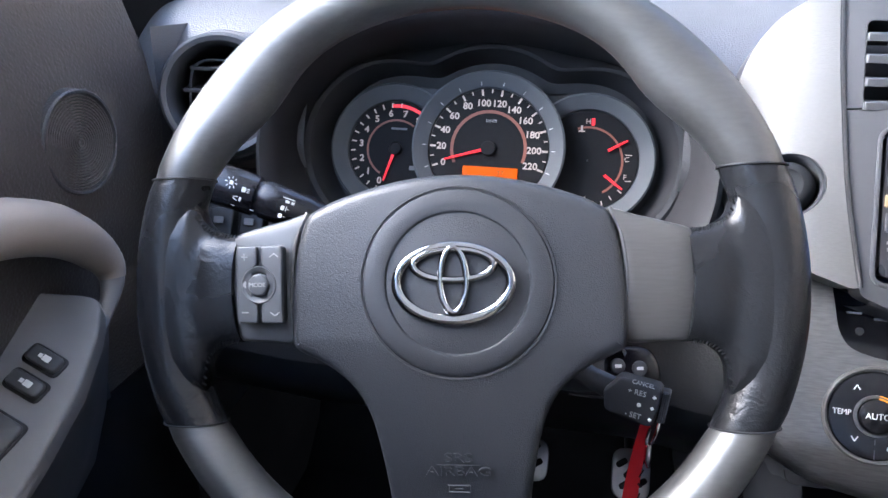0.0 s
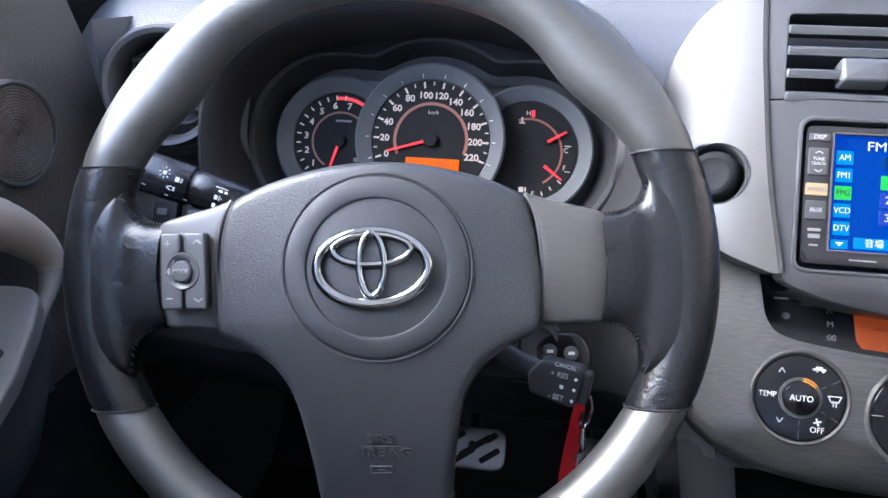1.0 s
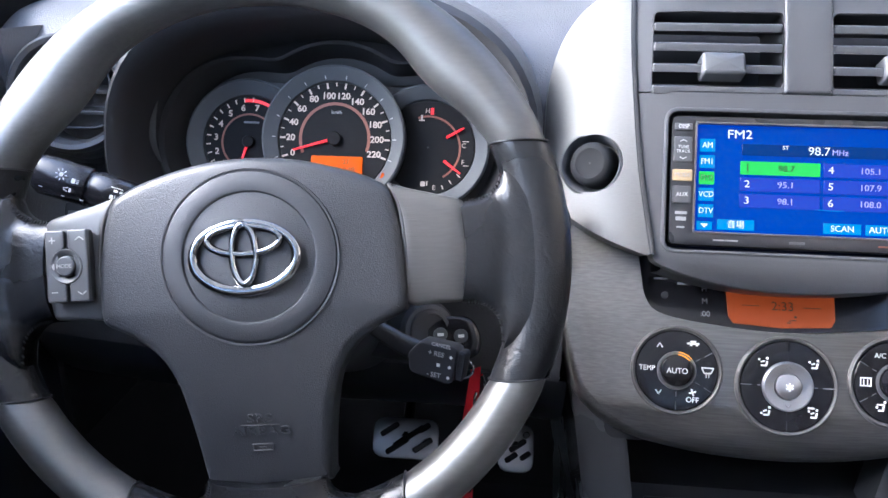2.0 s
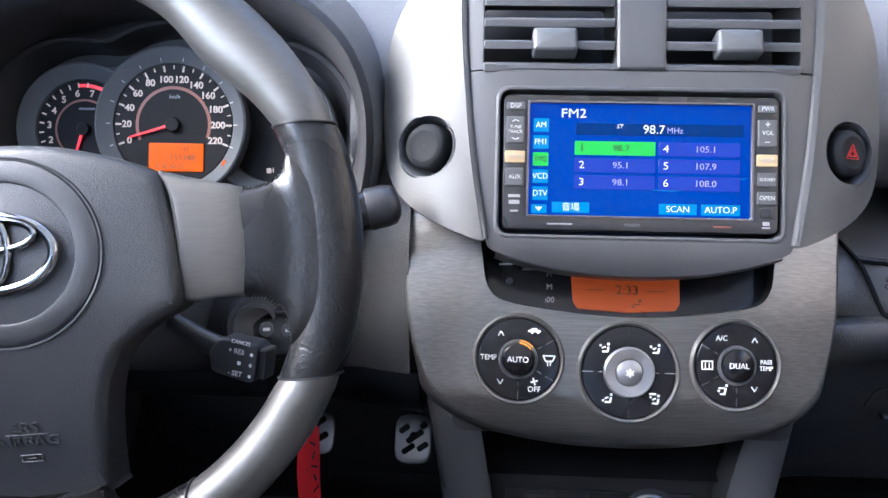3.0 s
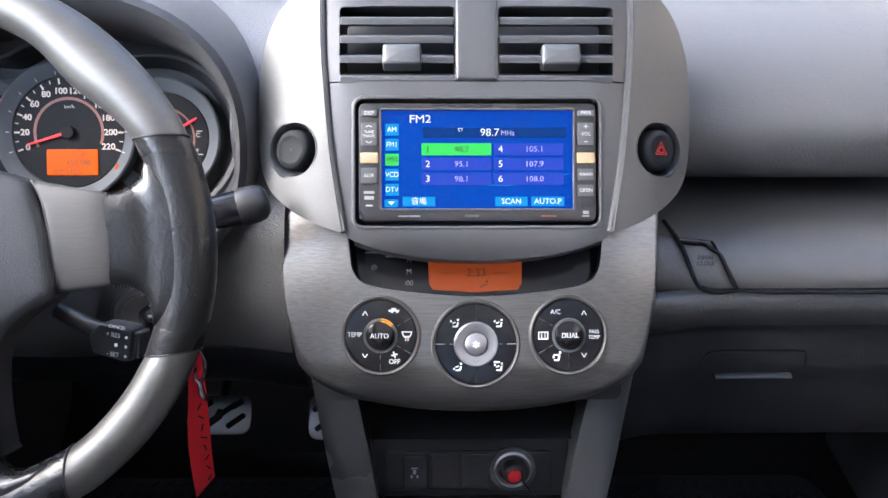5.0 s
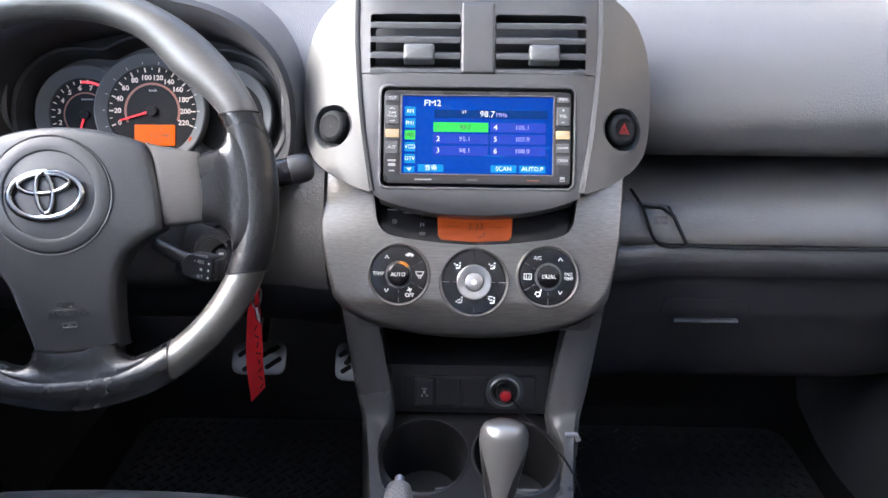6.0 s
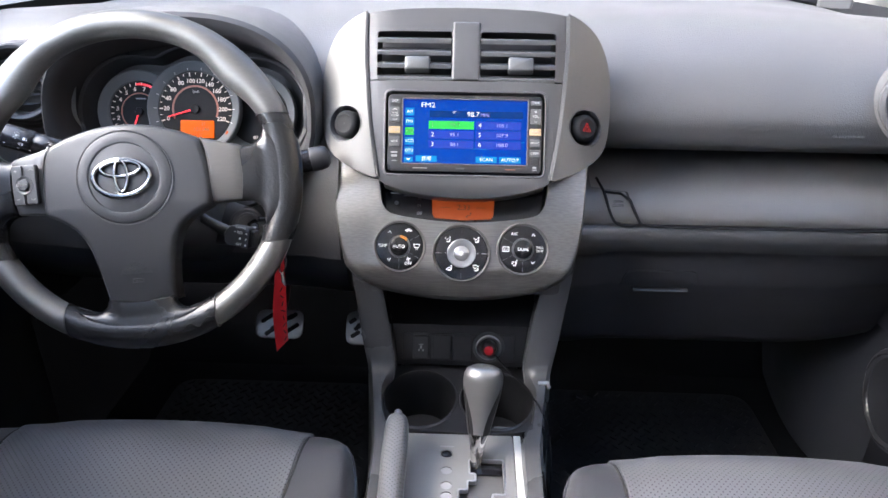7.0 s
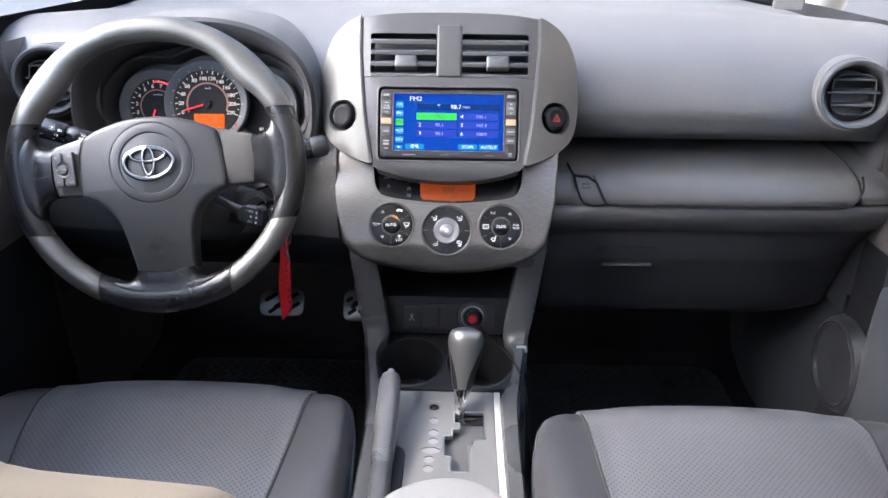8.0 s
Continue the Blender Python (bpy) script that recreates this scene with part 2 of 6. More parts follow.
# ---- building tools ----
def part(name, bm, mat, parent=None, label="", angle=38, fix=True):
    """Links a bmesh as one mesh object, under parent where one is given."""
    if fix:
        bmesh.ops.recalc_face_normals(bm, faces=bm.faces[:])
    me = bpy.data.meshes.new(name)
    bm.to_mesh(me)
    bm.free()
    me.polygons.foreach_set("use_smooth", [True] * len(me.polygons))
    me.set_sharp_from_angle(angle=radians(angle))
    me.materials.append(mat)
    ob = new(name, me)
    if parent:
        ob.parent = parent
    return tagged(ob, label)


def thing(name, m, label, category, group="", kind=""):
    ob = new(name)
    ob.empty_display_size = 0.02
    ob.matrix_world = m
    return tagged(ob, label, category, group, kind)


def join(*bms):
    out = bms[0]
    for b in bms[1:]:
        me = bpy.data.meshes.new("tmp")
        b.to_mesh(me)
        b.free()
        out.from_mesh(me)
        bpy.data.meshes.remove(me)
    return out


def moved(bm, m):
    bmesh.ops.transform(bm, matrix=m, verts=bm.verts[:])
    return bm


def sheet(rows, closed_u=False, closed_v=False, cap=False):
    """A surface through rows of points."""
    bm = bmesh.new()
    vs = [[bm.verts.new(p) for p in row] for row in rows]
    n, k = len(vs), len(vs[0])
    for i in range(n if closed_v else n - 1):
        for j in range(k if closed_u else k - 1):
            a, b = vs[i], vs[(i + 1) % n]
            bm.faces.new((a[j], a[(j + 1) % k], b[(j + 1) % k], b[j]))
    if cap:
        bm.faces.new(vs[0]), bm.faces.new(vs[-1])
    return bm


def spline(pts, n=8, closed=True):
    """A smooth line through the points (Catmull-Rom)."""
    pts = [np.array(p, float) for p in pts]
    out, k = [], len(pts)
    for i in range(k if closed else k - 1):
        if closed:
            p0, p1, p2, p3 = pts[i - 1], pts[i], pts[(i + 1) % k], pts[(i + 2) % k]
        else:
            p0, p1, p2, p3 = pts[max(i - 1, 0)], pts[i], pts[i + 1], pts[min(i + 2, k - 1)]
        for j in range(n):
            t = j / n
            out.append(0.5 * (2 * p1 + (p2 - p0) * t + (2 * p0 - 5 * p1 + 4 * p2 - p3) * t * t + (3 * p1 - p0 - 3 * p2 + p3) * t ** 3))
    if not closed:
        out.append(pts[-1])
    return out


def fillet(pts, r, n=5):
    """The polygon with its corners rounded; r may be one radius or one a corner."""
    out, k = [], len(pts)
    for i in range(k):
        p, a, b = (np.array(q, float) for q in (pts[i], pts[i - 1], pts[(i + 1) % k]))
        rr = r[i] if isinstance(r, (list, tuple)) else r
        da, db = (a - p) / np.linalg.norm(a - p), (b - p) / np.linalg.norm(b - p)
        ang = math.acos(max(-1, min(1, float(da @ db))))
        d = min(rr / math.tan(ang / 2), 0.49 * np.linalg.norm(a - p), 0.49 * np.linalg.norm(b - p))
        for j in range(n + 1):
            t = j / n
            out.append((1 - t) ** 2 * (p + da * d) + 2 * t * (1 - t) * p + t * t * (p + db * d))
    return out


def rrect(w, h, r, x=0, y=0, n=4):
    return fillet([(x - w / 2, y - h / 2), (x + w / 2, y - h / 2), (x + w / 2, y + h / 2), (x - w / 2, y + h / 2)], r, n)


def circle(r, x=0, y=0, n=40, ry=None):
    return [np.array((x + r * math.cos(2 * math.pi * i / n), y + (ry or r) * math.sin(2 * math.pi * i / n))) for i in range(n)]


def inset(line, d):
    """The closed outline (counter-clockwise) moved inwards by d."""
    out, k = [], len(line)
    for i in range(k):
        t = line[(i + 1) % k] - line[i - 1]
        ln = max(np.linalg.norm(t), 1e-9)
        out.append(line[i] + np.array((-t[1], t[0])) / ln * d)
    return out


def flat(x, y):
    return 0.0


def ccw(line):
    line = [np.array(p[:2], float) for p in line]
    area = sum(line[i - 1][0] * line[i][1] - line[i][0] * line[i - 1][1] for i in range(len(line)))
    return line if area > 0 else line[::-1]


def panel(line, depth, r=0.002, h=flat, z=0.0, rings=4, centre=None, steps=3, back=True):
    """A slab with the given outline, its front at z + h(x, y), its front edge rounded by r, its back depth behind."""
    line = ccw(line)
    c = np.array(centre, float) if centre is not None else sum(line) / len(line)
    bm = bmesh.new()
    loops = [[(p[0], p[1], z + h(p[0], p[1]) - depth) for p in line]]
    edge = line
    for k in range(steps + 1):
        f = math.pi / 2 * k / steps
        edge = inset(line, r * (1 - math.cos(f)))
        loops.append([(p[0], p[1], z + h(p[0], p[1]) - r * (1 - math.sin(f))) for p in edge])
    for k in range(1, rings):
        f = k / rings
        loops.append([(q[0], q[1], z + h(q[0], q[1])) for q in (p + (c - p) * f for p in edge)])
    vs = [[bm.verts.new(p) for p in lp] for lp in loops]
    k = len(line)
    for a, b in zip(vs, vs[1:]):
        for j in range(k):
            bm.faces.new((a[j], a[(j + 1) % k], b[(j + 1) % k], b[j]))
    mid = bm.verts.new((c[0], c[1], z + h(c[0], c[1])))
    for j in range(k):
        bm.faces.new((vs[-1][j], vs[-1][(j + 1) % k], mid))
    if back:
        rear = bm.verts.new((c[0], c[1], z + h(c[0], c[1]) - depth))
        for j in range(k):
            bm.faces.new((vs[0][(j + 1) % k], vs[0][j], rear))
    return bm


def frame_of(outer, inner, depth, r=0.0015, h=flat, z=0.0, mid=0):
    """A flat ring between two outlines of equal length, with rounded edges."""
    outer, inner = ccw(outer), ccw(inner)
    loops = [[(p[0], p[1], z + h(p[0], p[1]) - depth) for p in outer]]
    for f in (0, 45, 90):
        e = inset(outer, r * (1 - math.cos(radians(f))))
        loops.append([(p[0], p[1], z + h(p[0], p[1]) - r * (1 - math.sin(radians(f)))) for p in e])
    a, b = inset(outer, r), inset(inner, -r)
    for k in range(1, mid + 1):
        f = k / (mid + 1)
        loops.append([(q[0], q[1], z + h(q[0], q[1])) for q in (u + (v - u) * f for u, v in zip(a, b))])
    for f in (90, 45, 0):
        e = inset(inner, -r * (1 - math.cos(radians(f))))
        loops.append([(p[0], p[1], z + h(p[0], p[1]) - r * (1 - math.sin(radians(f)))) for p in e])
    loops.append([(p[0], p[1], z + h(p[0], p[1]) - depth) for p in inner])
    return sheet(loops, closed_u=True, closed_v=True)


def lathe(profile, n=40, cap=True):
    """A body turned about z from (radius, z) pairs."""
    return sheet([[(r * math.cos(2 * math.pi * i / n), r * math.sin(2 * math.pi * i / n), z) for i in range(n)] for r, z in profile], closed_u=True, cap=cap)


def tube(pts, radius, n=12, cap=True, squash=1.0):
    """A round bar along the points; radius may be a list."""
    pts = [Vector(p) for p in pts]
    rows, up = [], None
    for i, p in enumerate(pts):
        t = (pts[min(i + 1, len(pts) - 1)] - pts[max(i - 1, 0)]).normalized()
        if up is None:
            up = Vector((0, 0, 1)) if abs(t.z) < 0.9 else Vector((1, 0, 0))
        s = t.cross(up).normalized()
        up = s.cross(t).normalized()
        r = radius[i] if isinstance(radius, (list, tuple)) else radius
        rows.append([p + s * (r * math.cos(2 * math.pi * j / n)) + up * (r * squash * math.sin(2 * math.pi * j / n)) for j in range(n)])
    return sheet(rows, closed_u=True, cap=cap)


def box(x0, x1, y0, y1, z0, z1, r=0.002):
    bm = panel(rrect(x1 - x0, y1 - y0, r, (x0 + x1) / 2, (y0 + y1) / 2, 3), z1 - z0, r=r * 0.8, z=z1, rings=1)
    return bm


def words(body, size, mat, parent, m, name="lettering", depth=0.0002, wide=1.0, align="CENTER", bold=0.0):
    """Raised lettering in the built-in font, centred at the pose m."""
    cu = bpy.data.curves.new(name, "FONT")
    cu.body, cu.size, cu.extrude, cu.align_x, cu.align_y, cu.resolution_u, cu.offset = body, size, depth, align, "CENTER", 3, bold * size
    tmp = bpy.data.objects.new(name, cu)
    me = bpy.data.meshes.new_from_object(tmp)
    bpy.data.objects.remove(tmp)
    bpy.data.curves.remove(cu)
    me.name = name
    me.transform(m @ Matrix.Diagonal((wide, 1, 1, 1)))
    me.materials.clear()
    me.materials.append(mat)
    ob = new(name, me)
    ob.parent = parent
    return ob


def bars(items, mat, parent, m=Matrix(), name="mark", t=0.0003):
    """Small flat marks: (x, y, width, height, turn) each, as one mesh."""
    bm = bmesh.new()
    for x, y, w, h, *a in items:
        q = moved(panel(rrect(w, h, min(w, h) * 0.2, 0, 0, 2), t, r=t * 0.4, z=t, rings=1, steps=1), pose(x, y, 0, 0, 0, a[0] if a else 0))
        bm = join(bm, q)
    return part(name, moved(bm, m), mat, parent)


def at(x, y, z, tilt):
    """The pose of a panel that leans back by tilt: its x to the right, y up along it, z out of it."""
    return pose(x, y, z, 90 - tilt)


def mirror(line):
    return [(-p[0], p[1]) for p in line]


# ---- structure: the cabin shell ----
def slab(name, x0, x1, y0, y1, z0, z1, mat, label, category):
    return tagged(part(name, box(x0, x1, y0, y1, z0, z1, 0.004), mat), label, category, kind="structure")


slab("floor", -0.78, 0.78, -2.3, 0.62, -0.06, 0.0, CARPET, "black carpeted car floor", "floor")
fw = sheet([[(x, y, z) for y, z in ((0.50, 0.0), (0.58, 0.06), (0.66, 0.25), (0.70, 0.5), (0.70, 0.84))] for x in np.linspace(-0.78, 0.78, 7)])
tagged(part("wall_front", fw, CARPET), "black carpeted footwell bulkhead", "bulkhead", kind="structure")
slab("wall_rear", -0.78, 0.78, -2.36, -2.3, -0.06, 0.80, SEATBACK, "pale trim across the back of the cabin", "wall")
roof = sheet([[(x, y, 1.36 - 0.10 * (x / 0.7) ** 4 - 0.05 * ((y + 0.9) / 1.2) ** 4) for y in np.linspace(-2.3, 0.0, 14)] for x in np.linspace(-0.66, 0.66, 15)])
bmesh.ops.solidify(roof, geom=roof.faces[:], thickness=0.03)
tagged(part("ceiling", roof, HEADLINER), "pale cloth headliner", "ceiling", kind="structure")
for side in (-1, 1):
    name = "wall_left" if side < 0 else "wall_right"
    low = sheet([[(side * x, y, z) for x, z in ((0.74, 0.0), (0.745, 0.3), (0.74, 0.6), (0.725, 0.83))] for y in np.linspace(-2.3, 0.62, 8)])
    bmesh.ops.solidify(low, geom=low.faces[:], thickness=0.04)
    # left side gets a blacker colour that stands for its shade
    tagged(part(name, low, SHADEDSIDE if side < 0 else SIDETRIM), "dark body side behind the door trim", "wall", kind="structure")
    if side > 0:
        kick = sheet([[(0.735 - (0.060 - 0.07 * (z - 0.2) ** 2) * max(0.0, math.sin(math.pi * f)) ** 0.8, 0.085 + 0.36 * f + 0.17 * f ** 4 + 0.10 * (0.35 - z) * f, z) for f in np.linspace(0, 1, 22)] for z in np.linspace(0.01, 0.37, 12)])
        tagged(part("trim", kick, SIDETRIM), "dark rounded kick panel beside the passenger footwell", "kick panel", kind="structure")
    pil = tube(spline([(side * 0.80, 0.62, 0.79), (side * 0.74, 0.40, 0.98), (side * 0.68, 0.15, 1.18), (side * 0.62, -0.05, 1.32)], 6, False), 0.04, 12)
    tagged(part("trim", pil, TRIMPALE), "pale grey windscreen pillar trim", "pillar", kind="structure")
    bp = tube([(side * 0.74, -0.78, 0.8), (side * 0.70, -0.80, 1.1), (side * 0.63, -0.82, 1.32)], 0.045, 12)
    tagged(part("trim", bp, TRIMPALE), "pale grey door pillar trim", "pillar", kind="structure")
ws = sheet([[(x, 0.70 - 0.74 * v - 0.06 * (x / 0.7) ** 2, 0.83 + 0.50 * v) for v in np.linspace(0, 1, 6)] for x in np.linspace(-0.74, 0.74, 11)])
wso = tagged(part("window_1", ws, GLASS), "clear raked windscreen", "windscreen", kind="structure")
wso.visible_shadow = False
frit = tube([(x, 0.70 - 0.06 * (x / 0.7) ** 2 - 0.03, 0.858 - 0.03 * (max(0.0, abs(x) - 0.35) / 0.35) ** 2) for x in np.linspace(-0.76, 0.76, 13)], 0.014, 8)
tagged(part("trim", frit, BLACK), "black band along the foot of the windscreen", "windscreen band", kind="structure")

for s in (-1, 1):
    quarter = sheet([[(s * (0.745 - 0.11 * v), y - 0.10 * v, 0.80 + 0.5 * v) for v in (0, 0.35, 0.7, 1)] for y in (-2.3, -2.1, -1.9, -1.72)])
    bmesh.ops.solidify(quarter, geom=quarter.faces[:], thickness=0.04)
    tagged(part("trim", quarter, TRIMPALE), "pale grey rear quarter trim", "pillar", kind="structure")
# rear panes stay out of view; their tint keeps the undersides dark
pane = sheet([[(x, -2.3 + 0.12 * v, 0.80 + 0.5 * v) for v in (0, 0.5, 1)] for x in (-0.70, 0, 0.70)])
bmesh.ops.solidify(pane, geom=pane.faces[:], thickness=0.005)
tagged(part("window_3", pane, REARTINT), "unseen rear window, tinted to cut light from behind", "car window", kind="structure")
for s in (-1, 1):
    pane = sheet([[(s * (0.742 - 0.11 * v), y, 0.82 + 0.48 * v) for v in (0, 0.5, 1)] for y in (-1.76, -1.3, -0.82)])
    bmesh.ops.solidify(pane, geom=pane.faces[:], thickness=0.005)
    tagged(part("window_4" if s < 0 else "window_5", pane, REARTINT), "unseen rear door window, tinted to cut light from behind", "car window", kind="structure")
gr = sheet([[(x, y, -0.5) for y in (-60, 0, 60)] for x in (-60, 0, 60)])
tagged(part("ground", gr, ASPHALT), "grey asphalt outside the car", "ground", kind="structure")
# added out of view: reflects warm light through the right windows
slab("warm_bounce_wall", 2.8, 3.1, -14, 3.6, -0.5, 3.4, WARMWALL, "unseen warm wall added to bounce warm light in from the right", "wall")
# added out of view: hides low sky so less light reaches the pad
slab("sky_block_wall", -9, 9, 3.6, 3.9, -0.5, 8.0, GREYWALL, "unseen grey wall added ahead to cut sky light on the dash", "wall")

# ---- dashboard ----
dash = thing("dashboard", pose(0, 0, 0), "grey soft-touch car dashboard with silver centre trim", "dashboard")


def pad_profile(x):
    """The upper pad's outline from the windscreen to its lower lip."""
    e = min(0.85, max(0.0, abs(x) - 0.60) / 0.1)
    b = 0.03 * e * e
    q = 0.03 * (max(0.0, abs(x) - 0.35) / 0.35) ** 2
    return [(0.69, 0.842 - q), (0.55, 0.840 - q), (0.42, 0.838 - q), (0.30, 0.836 - 0.5 * q), (0.21, 0.830 - 0.3 * b), (0.15, 0.812), (0.105, 0.783), (0.072, 0.745 - 0.2 * b),
            (0.056 + b, 0.712), (0.058 + b, 0.690), (0.071 + b, 0.669), (0.098, 0.655), (0.14, 0.650)]


rows = [[(x, y, z) for y, z in spline(pad_profile(x), 4, False)] for x in np.linspace(0.10, 0.722, 28)]
part("upper_pad", sheet(rows), PAD, dash, "grey grained soft upper pad")
rows = [[(x, y, z) for y, z in spline(pad_profile(x)[:6], 6, False)] for x in np.linspace(-0.735, 0.10, 32)]
part("upper_pad", sheet(rows), PAD, dash, "grey grained soft upper pad behind the gauges")
for a, b in ((-0.735, -0.548), (-0.226, 0.10)):
    rows = [[(x, y, z) for y, z in spline(pad_profile(x)[4:], 4, False)] for x in np.linspace(a, b, 12)]
    part("upper_pad", sheet(rows), PAD, dash, "grey grained soft upper pad beside the gauges")
for a, b in ((-0.548, -0.500), (-0.274, -0.226)):
    rows = [[(x, y, z) for y, z in spline(pad_profile(x)[4:8], 4, False)[:8]] for x in np.linspace(a, b, 8)]
    part("upper_pad", sheet(rows), PAD, dash, "grey soft pad against the gauge hood")
# the open shelf under the pad
rows = [[(x, y, z) for y, z in ((0.135, 0.651), (0.185, 0.648), (0.195, 0.640), (0.17, 0.632))] for x in np.linspace(0.15, 0.685, 6)]
part("shelf", sheet(rows), DARK, dash, "dark slot under the pad")
# upper glovebox lid with its button
LID = [(0.165, 0.637), (0.125, 0.630), (0.078, 0.624), (0.031, 0.612), (0.012, 0.598), (0.004, 0.585), (0.0035, 0.575)]


def lid_point(x, k):
    y, z = k
    e = max(0.0, x - 0.5) / 0.14
    return (x, y + 0.010 * e * e, z)


lid = spline(LID, 4, False)
rows = []
for i, k in enumerate(lid):
    f = i / (len(lid) - 1)
    x0 = 0.2168 + 0.0316 * f ** 1.3 if i > 11 else 0.180
    x1 = 0.640 - 0.02 * (max(0, f - 0.75) / 0.25) ** 2 - 0.012 * (max(0, 0.3 - f) / 0.3) ** 2
    rows.append([lid_point(x, k) for x in np.linspace(x0, x1, 24)])
bm = sheet(rows)
bmesh.ops.solidify(bm, geom=bm.faces[:], thickness=0.006)
glove = part("glovebox_lid", bm, LIDPAD, dash, "grey grained upper glovebox lid")
rows = []
for i, k in enumerate(lid[12:]):
    f = i / (len(lid) - 13)
    x0 = 0.198 + 0.012 * f ** 1.3 + 0.016 * (max(0, f - 0.7) / 0.3) ** 2
    x1 = 0.2135 + 0.0315 * ((i + 12) / (len(lid) - 1)) ** 1.3
    rows.append([lid_point(x, k) for x in np.linspace(x0, x1, 7)])
bm = sheet(rows)
bmesh.ops.solidify(bm, geom=bm.faces[:], thickness=0.007)
btn = part("lid_button", bm, LIDPAD, dash, "grey push button of the glovebox lid")
words("OPEN\nCLOSE", 0.0054, CUPBLACK, dash, pose(0.2108, 0.0070, 0.600, 90 - 30, 0, 0) @ pose(0, 0, 0.0134), bold=0.00025)
# seam behind lid and button
rows = [[lid_point(x, (y + 0.009, z - 0.001)) for y, z in spline(LID + [(0.006, 0.562)], 3, False)] for x in np.linspace(0.172, 0.675, 16)]
part("seam", sheet(rows), BLACK, dash, "black gap round the glovebox lid")
rows = [[lid_point(x, (y + 0.004, z)) for y, z in spline(LID + [(0.005, 0.566)], 4, False)] for x in np.linspace(0.162, 0.2165, 6)]
part("lid_surround", sheet(rows), PAD, dash, "grey panel round the lid button")


def joint(pts, name="joint"):
    part(name, tube(spline(pts, 4, False), 0.0019, 8), CUPBLACK, dash)


left_edge = []
for i in range(12, len(lid)):
    f = i / (len(lid) - 1)
    y, z = lid[i]
    left_edge.append((0.2155 + 0.0318 * f ** 1.3, y - 0.0042, z))
joint(left_edge[2:])
joint([left_edge[-1], (0.30, -0.0018, 0.573), (0.45, -0.0018, 0.573), (0.56, 0.0000, 0.573), (0.615, 0.0048, 0.574), (0.634, 0.009, 0.584), (0.641, 0.014, 0.602), (0.642, 0.026, 0.618)])
joint([(0.190, lid[9][0] - 0.004, lid[9][1]), (0.1965, lid[12][0] - 0.004, lid[12][1]), (0.2005, lid[16][0] - 0.0045, lid[16][1]), (0.2055, lid[20][0] - 0.0045, lid[20][1]), (0.214, 0.0, 0.5755), (0.230, -0.001, 0.5730), left_edge[-1]])
joint([(0.1965, lid[12][0] - 0.004, lid[12][1] + 0.001), (0.209, lid[12][0] - 0.005, lid[12][1] - 0.0003), (0.2195, lid[12][0] - 0.005, lid[12][1] - 0.0012), (0.2262, lid[13][0] - 0.0048, lid[13][1] - 0.0010), left_edge[2]])
# lower dash, passenger side, with the lower glovebox
LOW = [(0.02, 0.571), (0.006, 0.572), (0.001, 0.567), (0.0, 0.559), (0.003, 0.549), (0.012, 0.535), (0.027, 0.517), (0.036, 0.490), (0.043, 0.465), (0.056, 0.440), (0.071, 0.405), (0.088, 0.368), (0.110, 0.332), (0.15, 0.308), (0.22, 0.298), (0.4, 0.295)]


def low_point(x, k):
    e = max(0.0, abs(x) - 0.5) / 0.17
    u = min(1.0, max(0.0, (0.53 - k[1]) / 0.06))
    return (x, k[0] + 0.012 * e * e + 0.02 * e * e * u - 0.015 * math.exp(-((abs(x) - 0.17) / 0.04) ** 2), k[1])


low = spline(LOW, 6, False)
rows = [[low_point(x, k) for k in low if k[1] > 0.523] for x in np.linspace(0.162, 0.69, 26)]
part("lower_panel", sheet(rows), KNEEPAD, dash, "grey lower dash panel")
# darker colour from here down paints the shade under the dash
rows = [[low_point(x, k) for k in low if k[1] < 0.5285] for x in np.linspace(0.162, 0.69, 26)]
part("lower_glovebox", sheet(rows), LOWDASH, dash, "lower glovebox door, darkened for the shade under the dash")
rows = [[lid_point(x, k) for k in spline(LID, 4, False)] for x in np.linspace(0.6435, 0.69, 5)]
part("end_panel", sheet(rows), PAD, dash, "")
# lower glovebox door: a raised lip and a pull
def lower_face(x, v):
    k = spline(LOW, 12, False)
    i = min(range(len(k)), key=lambda j: abs(k[j][1] - v) + (1 if j < 24 else 0))
    return low_point(x, k[i])


pull = tube([tuple(np.array(lower_face(x, 0.453)) + (0, -0.003, -0.001)) for x in np.linspace(0.259, 0.340, 9)], 0.0055, 10, squash=0.5)
part("glovebox_pull", pull, KNEEPAD, dash, "grey pull of the lower glovebox")
rim_pts = [(0.240, 0.462), (0.243, 0.482), (0.255, 0.488), (0.300, 0.488), (0.336, 0.488), (0.347, 0.484), (0.352, 0.466)]
rim3 = spline([tuple(np.array(lower_face(x, z)) + (0, -0.0005, 0)) for x, z in rim_pts], 4, False)
part("pull_recess", tube(rim3, 0.0012, 6), BLACK, dash, "")
bars([(-0.020, 0, 0.006, 0.004), (-0.010, 0, 0.010, 0.004), (0.003, 0, 0.012, 0.004), (0.016, 0, 0.010, 0.004)], PAD, dash, pose(0.53, 0.0581, 0.690, 84, 0, 0), "embossed_print", t=0.0007)

# driver side lower panel
KNEE = [(0.16, 0.690), (0.085, 0.688), (0.05, 0.675), (0.03, 0.652), (0.012, 0.62), (0.004, 0.58), (0.006, 0.53), (0.022, 0.48), (0.06, 0.44), (0.12, 0.41), (0.25, 0.39), (0.45, 0.385)]


def knee_row(x, pts):
    e = 0.02 * max(0, abs(x) - 0.55) / 0.12 - 0.017 * math.exp(-((abs(x) - 0.17) / 0.045) ** 2)
    return [(x, y + e, z) for y, z in pts]


